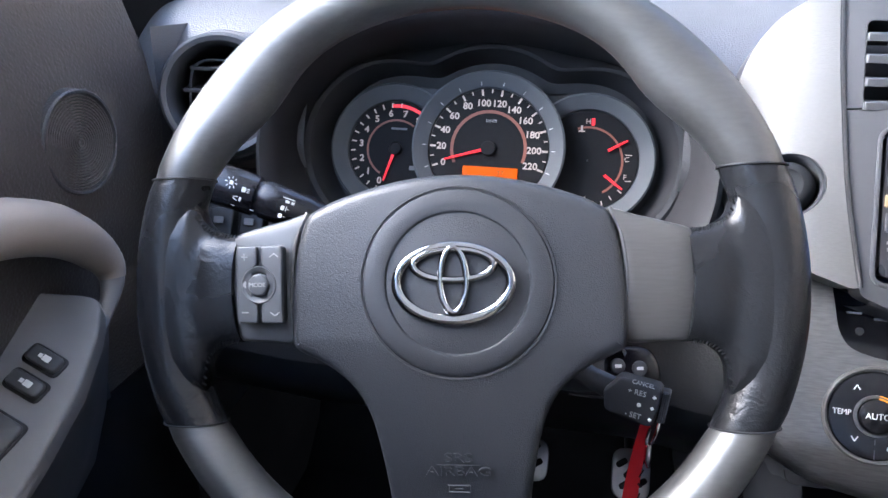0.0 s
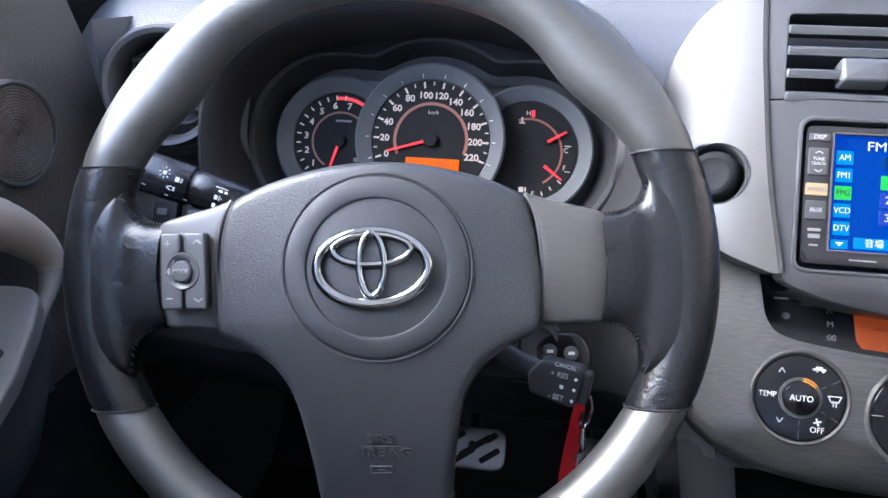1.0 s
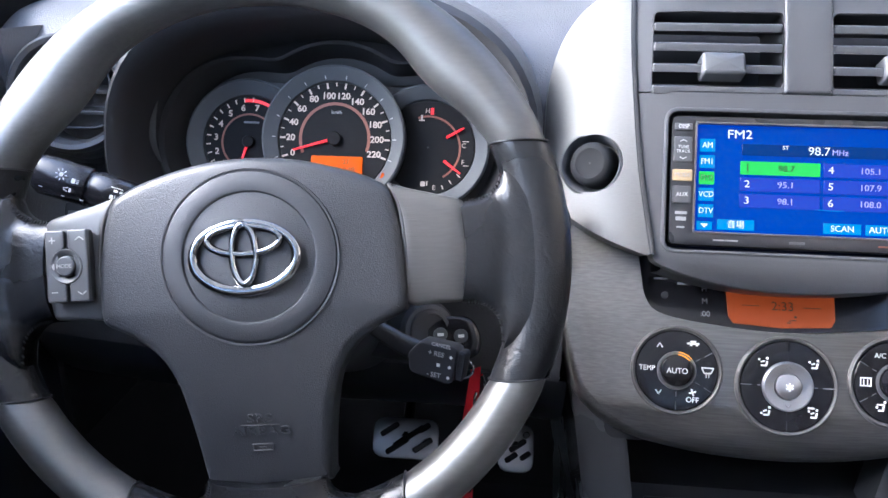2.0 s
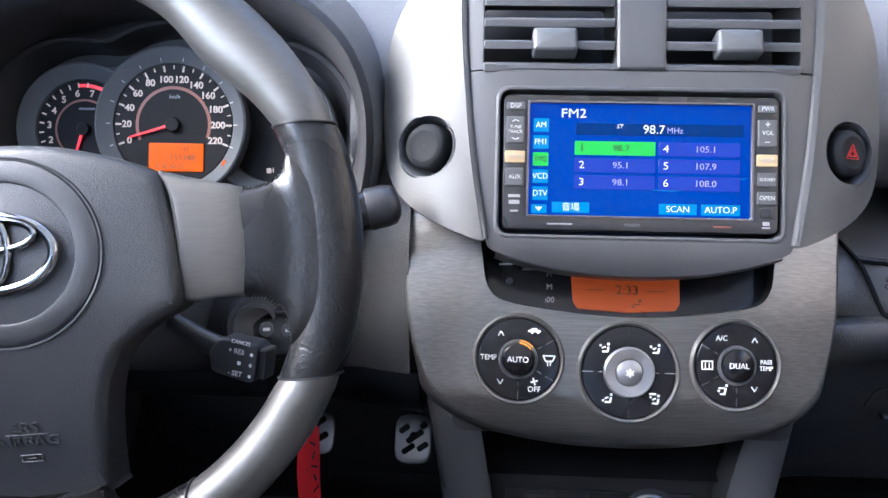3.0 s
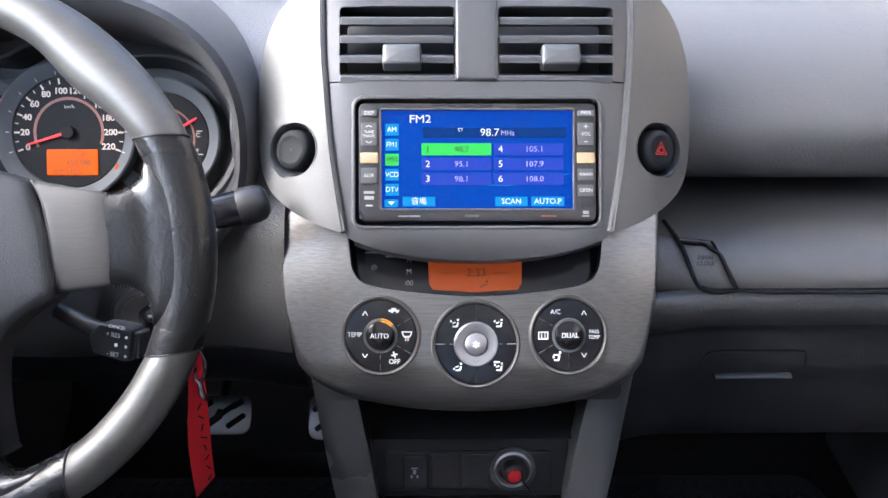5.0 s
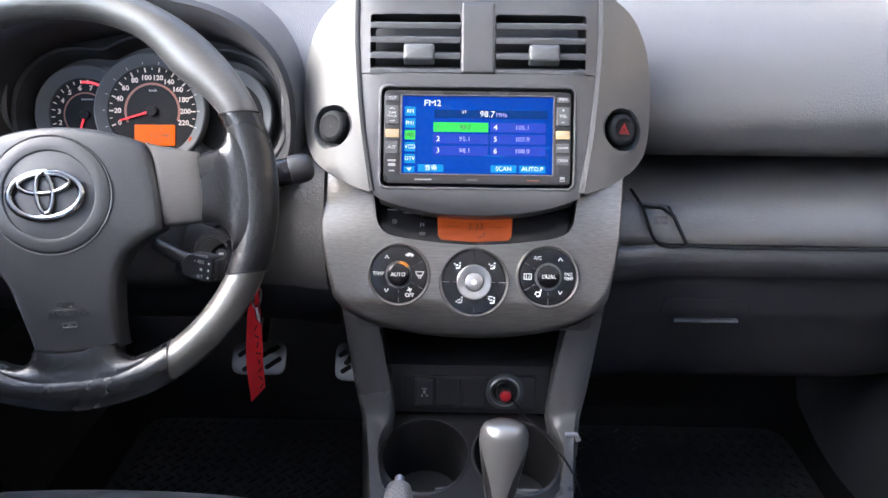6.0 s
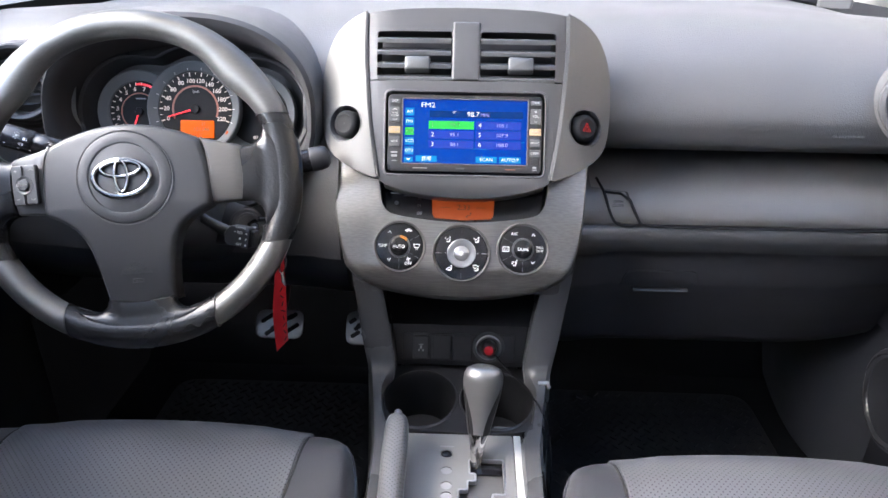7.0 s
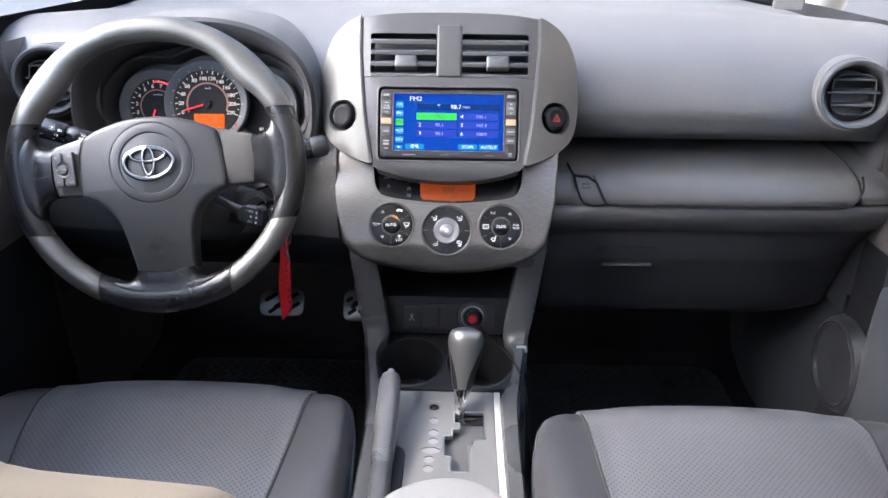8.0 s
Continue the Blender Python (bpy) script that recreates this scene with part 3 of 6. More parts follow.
# knee panel colour includes the shadow beneath the column
rows = [knee_row(x, [q for q in spline(KNEE[3:], 6, False) if q[1] > 0.506]) for x in np.linspace(-0.690, -0.172, 24)]
part("knee_panel", sheet(rows), KNEEPAD, dash, "grey knee panel under the steering column")
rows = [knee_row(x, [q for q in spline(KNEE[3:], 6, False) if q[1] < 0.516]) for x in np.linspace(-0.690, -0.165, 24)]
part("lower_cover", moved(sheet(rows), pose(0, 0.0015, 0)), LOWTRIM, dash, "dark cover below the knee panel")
for a, c in ((-0.690, -0.562), (-0.212, -0.172)):
    rows = [knee_row(x, spline(KNEE[:4], 4, False)) for x in np.linspace(a, c, 7)]
    part("knee_panel", sheet(rows), KNEEPAD, dash, "grey panel beside the gauge hood")
part("parting_line", tube([(x, 0.0075, 0.511) for x in np.linspace(-0.30, -0.17, 8)], 0.0012, 6), BLACK, dash, "")
# dash sides
for s in (-1, 1):
    for zs, mat in (((0.62, 0.66, 0.70, 0.80), PAD), ((0.36, 0.44, 0.52, 0.62), LOWTRIM)):
        side = sheet([[(s * 0.686, y, z) for y in (0.06, 0.2, 0.4, 0.66)] for z in zs])
        part("end_panel", side, mat, dash, "")

# switches left of the column
for k, x in enumerate((-0.612, -0.584, -0.556)):
    bm = moved(panel(rrect(0.023, 0.03, 0.003), 0.01, r=0.002), at(x, 0.012, 0.640, 25))
    sw = part("dash_switch", bm, BLACK, dash, "small black dash switch")
    part("symbol", moved(panel(rrect(0.009, 0.006, 0.001), 0.0006, 0.0002), at(x, 0.010, 0.645, 25)), GREENLED if k == 2 else DIM, sw)


# gauge hood
def ring(cx, cz, a, b, y, n=56, p=2.4, lean=0.0, low=1.0):
    out = []
    for i in range(n):
        t = 2 * math.pi * i / n
        c, s = math.cos(t), math.sin(t)
        u = math.copysign(abs(c) ** (2 / p), c)
        v = math.copysign(abs(s) ** (2 / p), s)
        out.append((cx + a * u, y + lean * b * v, cz + b * v * (low if v < 0 else 1)))
    return out


HX = -0.387
rows = [ring(HX, 0.702, 0.158, 0.082, 0.094, lean=0.3), ring(HX, 0.705, 0.165, 0.094, 0.070, lean=0.25), ring(HX, 0.708, 0.172, 0.106, 0.03, lean=0.2),
        ring(HX, 0.711, 0.177, 0.118, 0.012, lean=0.22), ring(HX, 0.712, 0.182, 0.126, 0.008, lean=0.22), ring(HX, 0.712, 0.187, 0.131, 0.014, lean=0.22)]
part("gauge_hood", sheet(rows, closed_u=True), HOODBLACK, dash, "dark inner face of the gauge hood")
rows = [ring(HX, 0.712, 0.187, 0.131, 0.014, lean=0.22), ring(HX, 0.712, 0.190, 0.135, 0.03, lean=0.25), ring(HX, 0.711, 0.192, 0.136, 0.07, lean=0.3),
        ring(HX, 0.708, 0.192, 0.134, 0.14, lean=0.35), ring(HX, 0.70, 0.19, 0.128, 0.24, lean=0.4), ring(HX, 0.68, 0.185, 0.11, 0.36, lean=0.4)]
part("hood_cover", sheet(rows, closed_u=True), PAD, dash, "grey soft cover of the gauge hood")


# round end vents
def round_vent(x, y, z, turn):
    m = pose(x, y, z, 90 - 12, 0, 0) @ pose(0, 0, 0, 0, turn, 0)
    v = thing("air_vent", m, "round grey air vent with dark slats", "air vent", "round dash vents")
    part("vent_ring", lathe([(0.050, -0.05), (0.0525, -0.01), (0.052, 0.002), (0.049, 0.006), (0.045, 0.005), (0.042, 0.0), (0.041, -0.012), (0.0395, -0.035)], 48, cap=False), GREY, v)
    part("pod", lathe([(0.062, -0.07), (0.0585, -0.04), (0.056, -0.015), (0.0545, -0.008), (0.050, -0.006)], 48, cap=False), PAD, v, "grey pod of the vent")
    part("duct", lathe([(0.0395, -0.034), (0.036, -0.06), (0.001, -0.062)], 32, cap=False), BLACK, v, "black duct")
    for k in (-0.019, 0.0, 0.019):
        w = math.sqrt(0.036 ** 2 - k * k)
        part("slat", moved(box(-w, w, -0.0018, 0.0018, -0.035, -0.012, 0.001), pose(0, k, 0, 14, 0, 0)), GREY, v)
    part("slat_frame", moved(frame_of(rrect(0.062, 0.062, 0.02, n=5), rrect(0.057, 0.057, 0.018, n=5), 0.03, 0.001), pose(0, 0, -0.012)), BLACK, v)
    return v


round_vent(0.607, 0.036, 0.743, -13)
round_vent(-0.612, 0.036, 0.748, 12)

# ---- centre stack ----
S = at(0, 0, 0.75, 23)
stack = thing("centre_stack", S, "silver and grey centre stack with twin vents", "centre stack")


def bow(x, y):
    return -4.2 * max(0.0, abs(x) - 0.085) ** 2 - 0.9 * max(0.0, y - 0.03) ** 2 - 13 * max(0.0, -0.1075 - y) ** 2


inner_edge = [(0.132, 0.107), (0.1315, 0.06), (0.129, 0.02), (0.1235, -0.04), (0.1165, -0.085), (0.1125, -0.108)]
bez = [(-p[0] + 0.001, p[1]) for p in inner_edge] + [(-0.06, -0.129), (0, -0.1325), (0.06, -0.129)] + [(p[0] - 0.001, p[1]) for p in inner_edge[::-1]] + [(0.07, 0.112), (0, 0.1135), (-0.07, 0.112)]


def grid_panel(line, holes, depth, h, z=0.0, r=0.002, step=0.006):
    """A slab of any outline with rectangular openings, made of the outline's own edge and cut holes."""
    line = ccw(line)
    bm = bmesh.new()
    loops = [line] + [ccw(q)[::-1] for q in holes]
    edges = []
    for lp in loops:
        vs = [bm.verts.new((p[0], p[1], 0)) for p in lp]
        edges += [bm.edges.new((vs[i], vs[(i + 1) % len(vs)])) for i in range(len(vs))]
    bmesh.ops.triangle_fill(bm, use_beauty=True, use_dissolve=False, edges=edges, normal=(0, 0, 1))
    xs = [p[0] for p in line]
    ys = [p[1] for p in line]
    for axis, lo, hi in ((0, min(xs), max(xs)), (1, min(ys), max(ys))):
        for c in np.arange(lo + step, hi, step):
            no = (1, 0, 0) if axis == 0 else (0, 1, 0)
            co = (c, 0, 0) if axis == 0 else (0, c, 0)
            bmesh.ops.bisect_plane(bm, geom=bm.verts[:] + bm.edges[:] + bm.faces[:], plane_co=co, plane_no=no)
    top = bm.faces[:]
    res = bmesh.ops.extrude_face_region(bm, geom=top)
    low = [v for v in res["geom"] if isinstance(v, bmesh.types.BMVert)]
    lowset = set(low)
    for v in bm.verts:
        v.co.z = z + h(v.co.x, v.co.y) - (0 if v in lowset else depth)
    return bm


vent_hole_l, vent_hole_r = rrect(0.098, 0.060, 0.005, -0.0675, 0.052), rrect(0.098, 0.060, 0.005, 0.0665, 0.052)
unit_hole = rrect(0.207, 0.108, 0.009, 0, -0.0505)
edge_pts = spline([(p[0] - 0.001, p[1]) for p in inner_edge], 4, False)
x_cut = float(np.interp(-0.018, [-p[1] for p in edge_pts], [p[0] for p in edge_pts]))
up_r = [tuple(p) for p in edge_pts if p[1] > 0.0195]
lo_r = [tuple(p) for p in edge_pts if p[1] < 0.0165]
top_arc = [tuple(p) for p in spline([(0.131, 0.107), (0.07, 0.112), (0, 0.1135), (-0.07, 0.112), (-0.131, 0.107)], 4, False)][1:-1]
low_arc = [tuple(p) for p in spline([(-0.1115, -0.108), (-0.104, -0.1165), (-0.06, -0.1285), (0, -0.1325), (0.06, -0.1285), (0.104, -0.1165), (0.1115, -0.108)], 4, False)][1:-1]
upper_line = [(-x_cut, 0.0186), (x_cut, 0.0186)] + up_r[::-1] + top_arc + [(-p[0], p[1]) for p in up_r]
lower_line = [(x_cut, 0.0174), (-x_cut, 0.0174)] + [(-p[0], p[1]) for p in lo_r] + low_arc + lo_r[::-1]
part("vent_panel", grid_panel(upper_line, [vent_hole_l, vent_hole_r], 0.02, bow), GREY, stack, "grey satin vent surround")
part("stereo_panel", grid_panel(lower_line, [unit_hole], 0.02, bow), GREY, stack, "grey satin stereo surround")
part("backing", panel(inset(ccw(spline(bez, 3)), 0.004), 0.005, 0.001, bow, z=-0.012 - 0.045), BLACK, stack, "")
part("parting_line", panel(rrect(0.25, 0.006, 0.001, 0, 0.018), 0.003, 0.0005, bow, z=-0.0045), BLACK, stack, "")


# rounded lip round the stereo opening and the chin
part("opening_lip", frame_of(rrect(0.212, 0.113, 0.0115, 0, -0.0505, 6), rrect(0.205, 0.106, 0.008, 0, -0.0505, 6), 0.02, 0.0016, bow, z=0.0012), GREY, stack)
# chin: the surround rolls under below the stereo
chin = []
for f in np.linspace(0, 1, 9):
    row = []
    for x in np.linspace(-0.104, 0.104, 21):
        edge = -0.1325 + 0.0155 * (abs(x) / 0.1045) ** 2.2
        a = f * math.pi * 0.62
        row.append((x, edge - 0.004 * math.sin(a), bow(x, edge) - 0.012 * (1 - math.cos(a)) - 0.03 * f * f))
    chin.append(row)
part("chin", sheet(chin), GREY, stack)
# twin slatted vents
for k, cx in enumerate((-0.0675, 0.0665)):
    part("vent_duct", moved(frame_of(rrect(0.0985, 0.0605, 0.005), rrect(0.0965, 0.0585, 0.004), 0.05, 0.0005), pose(cx, 0.052, -0.004)), BLACK, stack)
    for j, y in enumerate((0.0265, 0.0435, 0.0605, 0.0765)):
        bm = moved(panel(rrect(0.097, 0.026, 0.002), 0.0062, 0.0018), pose(cx, y, -0.012 + bow(cx, y), -72, 0, 0))
        part("slat", bm, GREY, stack)
    mt = pose(cx + 0.004, 0.0405, 0.002, -12, 0, 0)
    tab = part("vent_tab", moved(panel(rrect(0.033, 0.0185, 0.003), 0.014, 0.0028, h=lambda x, y: 0.003 * math.cos(x / 0.0165 * 1.5)), mt), TABGREY, stack, "grey sliding tab of the vent")
part("vent_bridge", panel(rrect(0.036, 0.077, 0.003, -0.0005, 0.0565), 0.02, 0.003, bow, z=0.002), GREY, stack, "grey bridge between the vents")
# silver wings
out_edge = [(0.150, 0.1025), (0.170, 0.089), (0.1845, 0.067), (0.1925, 0.040), (0.1950, 0.005), (0.1940, -0.030), (0.1885, -0.058), (0.176, -0.077), (0.155, -0.0925), (0.132, -0.1035)]
wing = inner_edge[::-1] + [(0.134, 0.1085)] + out_edge
for s in (-1, 1):
    hole = circle(0.0235, s * 0.1585, -0.037, 32)
    line = spline([(s * p[0], p[1]) for p in wing], 4)
    bm = grid_panel(line, [hole], 0.03, lambda x, y: bow(x, y) + 0.004, step=0.008)
    w = part("silver_wing", bm, SILVER, stack, "satin silver side wing")
    # inner chamfer strip
    strip = []
    for p in spline(inner_edge, 4, False):
        z = bow(p[0], p[1]) + 0.004
        strip.append([(s * (p[0] - 0.0045), p[1], z - 0.005), (s * (p[0] - 0.002), p[1], z - 0.0008), (s * (p[0] + 0.0015), p[1], z + 0.0004)])
    part("wing_chamfer", sheet(strip), GREY, w)
    zc = bow(0.1585, 0) + 0.004
    mk = pose(s * 0.1585, -0.037, zc - 0.002, 0, s * 26, 0)
    part("socket", moved(lathe([(0.0265, 0.0), (0.0245, 0.0012), (0.0225, -0.001), (0.0205, -0.012), (0.019, -0.018), (0.001, -0.018)], 40, cap=False), mk), DARK, w, "dark round recess")
    part("recess_lip", moved(lathe([(0.0275, -0.003), (0.0262, 0.0000), (0.0250, 0.0006), (0.0238, -0.0004), (0.022, -0.004)], 40, cap=False), mk), SILVER, w)
    kn = part("round_knob", moved(lathe([(0.018, -0.02), (0.0182, -0.004), (0.0172, 0.001), (0.015, 0.0035), (0.012, 0.0042), (0.0105, 0.0034), (0.006, 0.0032), (0.001, 0.0032)], 40, cap=False), mk), KNOB, w, "dark round push knob")
    if s > 0:
        tri = []
        for rr in (0.0078, 0.0042):
            tri.append([(rr * math.cos(a), rr * math.sin(a) - 0.0008) for a in (math.pi / 2, math.pi * 7 / 6, math.pi * 11 / 6)])
        tline = [fillet(t, 0.0004, 2) for t in tri]
        for t in tline[:1]:
            part("hazard_mark", moved(frame_of(t, [q * 0.85 + np.array((0, -0.0001)) for q in t], 0.0006, 0.0001, z=0.0038), mk), RED, kn, "red hazard triangle")
        part("hazard_mark", moved(frame_of(tline[1], [q * 0.74 for q in tline[1]], 0.0006, 0.0001, z=0.0038), mk), RED, kn)

# ---- stereo ----
U = at(0, 0, 0.75, 23) @ pose(0, -0.05, -0.002)
unit = thing("car_stereo", U, "black double-height car stereo with lit blue touch screen", "stereo")
part("bezel", frame_of(rrect(0.2, 0.1, 0.006, n=5), rrect(0.162, 0.0835, 0.001, 0, 0.0025, n=5), 0.02, 0.0015), SCRBEZEL, unit, "black bezel")
part("screen", panel(rrect(0.163, 0.0845, 0.001, 0, 0.0025), 0.004, 0.0002, z=-0.003), SCREEN, unit, "lit blue touch screen")
part("screen_edge", frame_of(rrect(0.1645, 0.086, 0.002, 0, 0.0025), rrect(0.1615, 0.083, 0.0015, 0, 0.0025), 0.004, 0.0003, z=0.0006), KEYGREY, unit)


def screen_box(x, y, w, h, mat, name="screen_key", lift=0.0005):
    return part(name, moved(panel(rrect(w, h, 0.0006, n=2), 0.0005, 0.0002, rings=1, steps=1), pose(x, y, -0.003 + lift)), mat, unit)


def sx(px):
    """Across the screen: from the width of the display in parts of 1000."""
    return -0.0805 + 0.161 * px / 1000


def sy(py):
    return 0.044 - 0.083 * py / 1000


TXT = -0.0024
for k, (w_, lit) in enumerate((("AM", 0), ("FM1", 0), ("FM2", 1), ("VCD", 0), ("DTV", 0))):
    y = sy(195 + 153 * k)
    screen_box(sx(52), y, 0.0115, 0.0100, SCRGREEN if lit else SCRCYAN)
    words(w_, 0.0062, SCRBLACK if lit else SCRWHITE, unit, pose(sx(52), y, TXT), wide=0.9)
screen_box(sx(48), sy(945), 0.0115, 0.0065, SCRCYAN)
part("arrow_mark", moved(panel([(-0.003, 0.0015), (0, -0.0015), (0.003, 0.0015)], 0.0004, 0.0001, rings=1, steps=1), pose(sx(48), sy(945), TXT)), SCRWHITE, unit)
words("FM2", 0.0095, SCRWHITE, unit, pose(sx(200), sy(90), TXT), wide=1.15)
screen_box(sx(590), sy(225), 0.1215, 0.0088, SCRDEEP)
words("ST", 0.0042, SCRWHITE, unit, pose(sx(412), sy(200), TXT), wide=1.1)
words("98.7", 0.0090, SCRWHITE, unit, pose(sx(565), sy(226), TXT), wide=1.05)
words("MHz", 0.0062, SCRLILAC, unit, pose(sx(660), sy(232), TXT))
for k, f in enumerate(("98.7", "95.1", "98.1", "105.1", "107.9", "108.0")):
    x0, y = (sx(390) if k < 3 else sx(772)), sy(395 + 152 * (k % 3))
    screen_box(x0, y, 0.0590, 0.0103, SCRGREEN if k == 0 else SCRMID)
    ink = SCRBLACK if k == 0 else SCRWHITE
    words(str(k + 1), 0.0078, ink, unit, pose(x0 - 0.0242, y, TXT), wide=1.1)
    words(f, 0.0066, SCRBLACK if k == 0 else SCRLILAC, unit, pose(x0 + 0.0045, y, TXT), wide=1.1)
for x, w, t in ((193, 0.0275, "音場"), (678, 0.0275, "SCAN"), (870, 0.0280, "AUTO.P")):
    screen_box(sx(x), sy(928), w, 0.0080, SCRCYAN)
    words(t, 0.0066, SCRWHITE, unit, pose(sx(x), sy(928), TXT))
for a, b, c, d in ((250, 640, 310, 720), (420, 700, 560, 760), (560, 760, 760, 740), (760, 740, 985, 640)):
    part("screen_wave", tube([(sx(a), sy(b), -0.0029), (sx((a + c) / 2), sy((b + d) / 2 + 15), -0.0029), (sx(c), sy(d), -0.0029)], 0.0003, 6), SCRCYAN, unit)
# keys on both sides
for x, keys in ((-0.0912, ((0.041, 0.0055, "DISP"), (0.0235, 0.0195, "TUNE\nTRACK"), (0.0035, 0.0088, "MODE"), (-0.0115, 0.0135, "AUX"))),
                (0.0912, ((0.041, 0.0055, "PWR"), (0.0235, 0.0195, "VOL"), (0.0035, 0.0088, "NAVI"), (-0.0105, 0.0095, "SOUND"), (-0.0240, 0.0095, "OPEN")))):
    for y, h, t in keys:
        lit = t in ("MODE", "NAVI")
        k = part("key", moved(panel(rrect(0.0135 if not lit else 0.0150, h, 0.0012), 0.002, 0.0006), pose(x, y, 0.0012)), KEYLIT if lit else KEYGREY, unit, "cream lit key" if lit else "")
        words(t, 0.0045 if len(t) < 5 else 0.0034, GREYPRINT if lit else PRINT, k, pose(x, y, 0.0015), wide=0.95)
        if h > 0.015:
            up = [(0, 0.0064, 0.0036, 0.0006), (0, 0.0064, 0.0006, 0.0036)] if x > 0 else [(-0.0012, 0.0066, 0.0032, 0.0006, 28), (0.0012, 0.0066, 0.0032, 0.0006, -28)]
            dn = [(0, -0.0066, 0.0036, 0.0006)] if x > 0 else [(-0.0012, -0.0068, 0.0032, 0.0006, -28), (0.0012, -0.0068, 0.0032, 0.0006, 28)]
            bars(up, PRINT, k, pose(x, y, 0.0013))
            bars(dn, PRINT, k, pose(x, y, 0.0013))
for q in ((-0.0912, -0.0255, 0.009, 0.0022), (-0.0912, -0.0300, 0.008, 0.003), (-0.0912, -0.0365, 0.006, 0.0014), (-0.0625, -0.0455, 0.0085, 0.0012), (-0.0530, -0.0455, 0.0095, 0.0012),
          (0.0912, -0.0425, 0.005, 0.0028), (0.0912, -0.0455, 0.006, 0.0012)):
    bars([q], GREYPRINT, unit, pose(0, 0, 0.0))
bars([(0.060, -0.0455, 0.0130, 0.0013)], BROWNARC, unit, pose(0, 0, 0.0))
bars([(-0.005, -0.0455, 0.0115, 0.0022)], KEYGREY, unit, pose(0, 0, 0.0))
part("card_slot", panel(rrect(0.009, 0.007, 0.001, 0.0912, -0.0345), 0.003, 0.0004, z=0.0008), BLACK, unit)

# ---- climate panel ----
L = at(0, -0.053, 0.555, 24)
climate = thing("climate_panel", L, "brushed silver climate panel with three round dials", "climate panel")


def cbow(x, y):
    return -0.6 * x * x - 1.2 * max(0.0, y - 0.03) ** 2 - 13 * max(0.0, -0.022 - y) ** 2


cut = [(0.118, 0.118), (0.1155, 0.100), (0.113, 0.080), (0.1085, 0.0575), (0.094, 0.0455), (0.05, 0.0387), (0, 0.0355)]
cut = mirror(cut) + cut[::-1][1:]
low_edge = [(0.1660, 0.118), (0.1630, 0.075), (0.1595, 0.036), (0.1490, -0.008), (0.1400, -0.023), (0.1290, -0.0345), (0.1130, -0.0455), (0.090, -0.0545), (0.048, -0.0635), (0, -0.0665)]
# the driver's side of the fascia is a little wider
wide_edge = [(q[0] * 1.06, q[1]) for q in low_edge]
cl = [tuple(p) for p in spline(cut, 4, False)] + [tuple(p) for p in spline(low_edge, 4, False)] + [(-p[0], p[1]) for p in spline(wide_edge, 4, False)[::-1][1:]]
dials = ((-0.0838, 0.0015, 0.0325), (-0.0005, -0.0055, 0.0360), (0.0812, 0.0015, 0.0325))
bm = grid_panel(cl, [circle(r + 0.0005, x, y, 36) for x, y, r in dials], 0.012, cbow, step=0.009)
part("fascia", bm, BRUSHED, climate, "brushed silver fascia")
# rolled lower edge
roll = []
edge_line = spline([(-q[0], q[1]) for q in wide_edge] + low_edge[::-1][1:], 4, False)
for k, p in enumerate(edge_line):
    t = edge_line[min(k + 1, len(edge_line) - 1)] - edge_line[max(k - 1, 0)]
    n = np.array((t[1], -t[0])) / np.linalg.norm(t)
    r = 0.004 + 0.015 * max(0.0, -n[1]) ** 1.5
    s0 = math.atan((cbow(*(p - n * 0.001)) - cbow(*p)) / 0.001)
    roll.append([(*(p + n * r * (math.sin(a_) - math.sin(s0))), cbow(p[0], p[1]) - r * (math.cos(s0) - math.cos(a_))) for a_ in np.linspace(s0, 1.75, 8)])
    roll[-1].append((roll[-1][-1][0], roll[-1][-1][1], roll[-1][-1][2] - 0.05))
part("fascia_roll", sheet(roll), BRUSHED, climate, "")
part("backing", panel(rrect(0.27, 0.11, 0.01, 0, -0.005), 0.002, 0.0005, lambda x, y: -0.5 * x * x, z=-0.022), BLACK, climate)

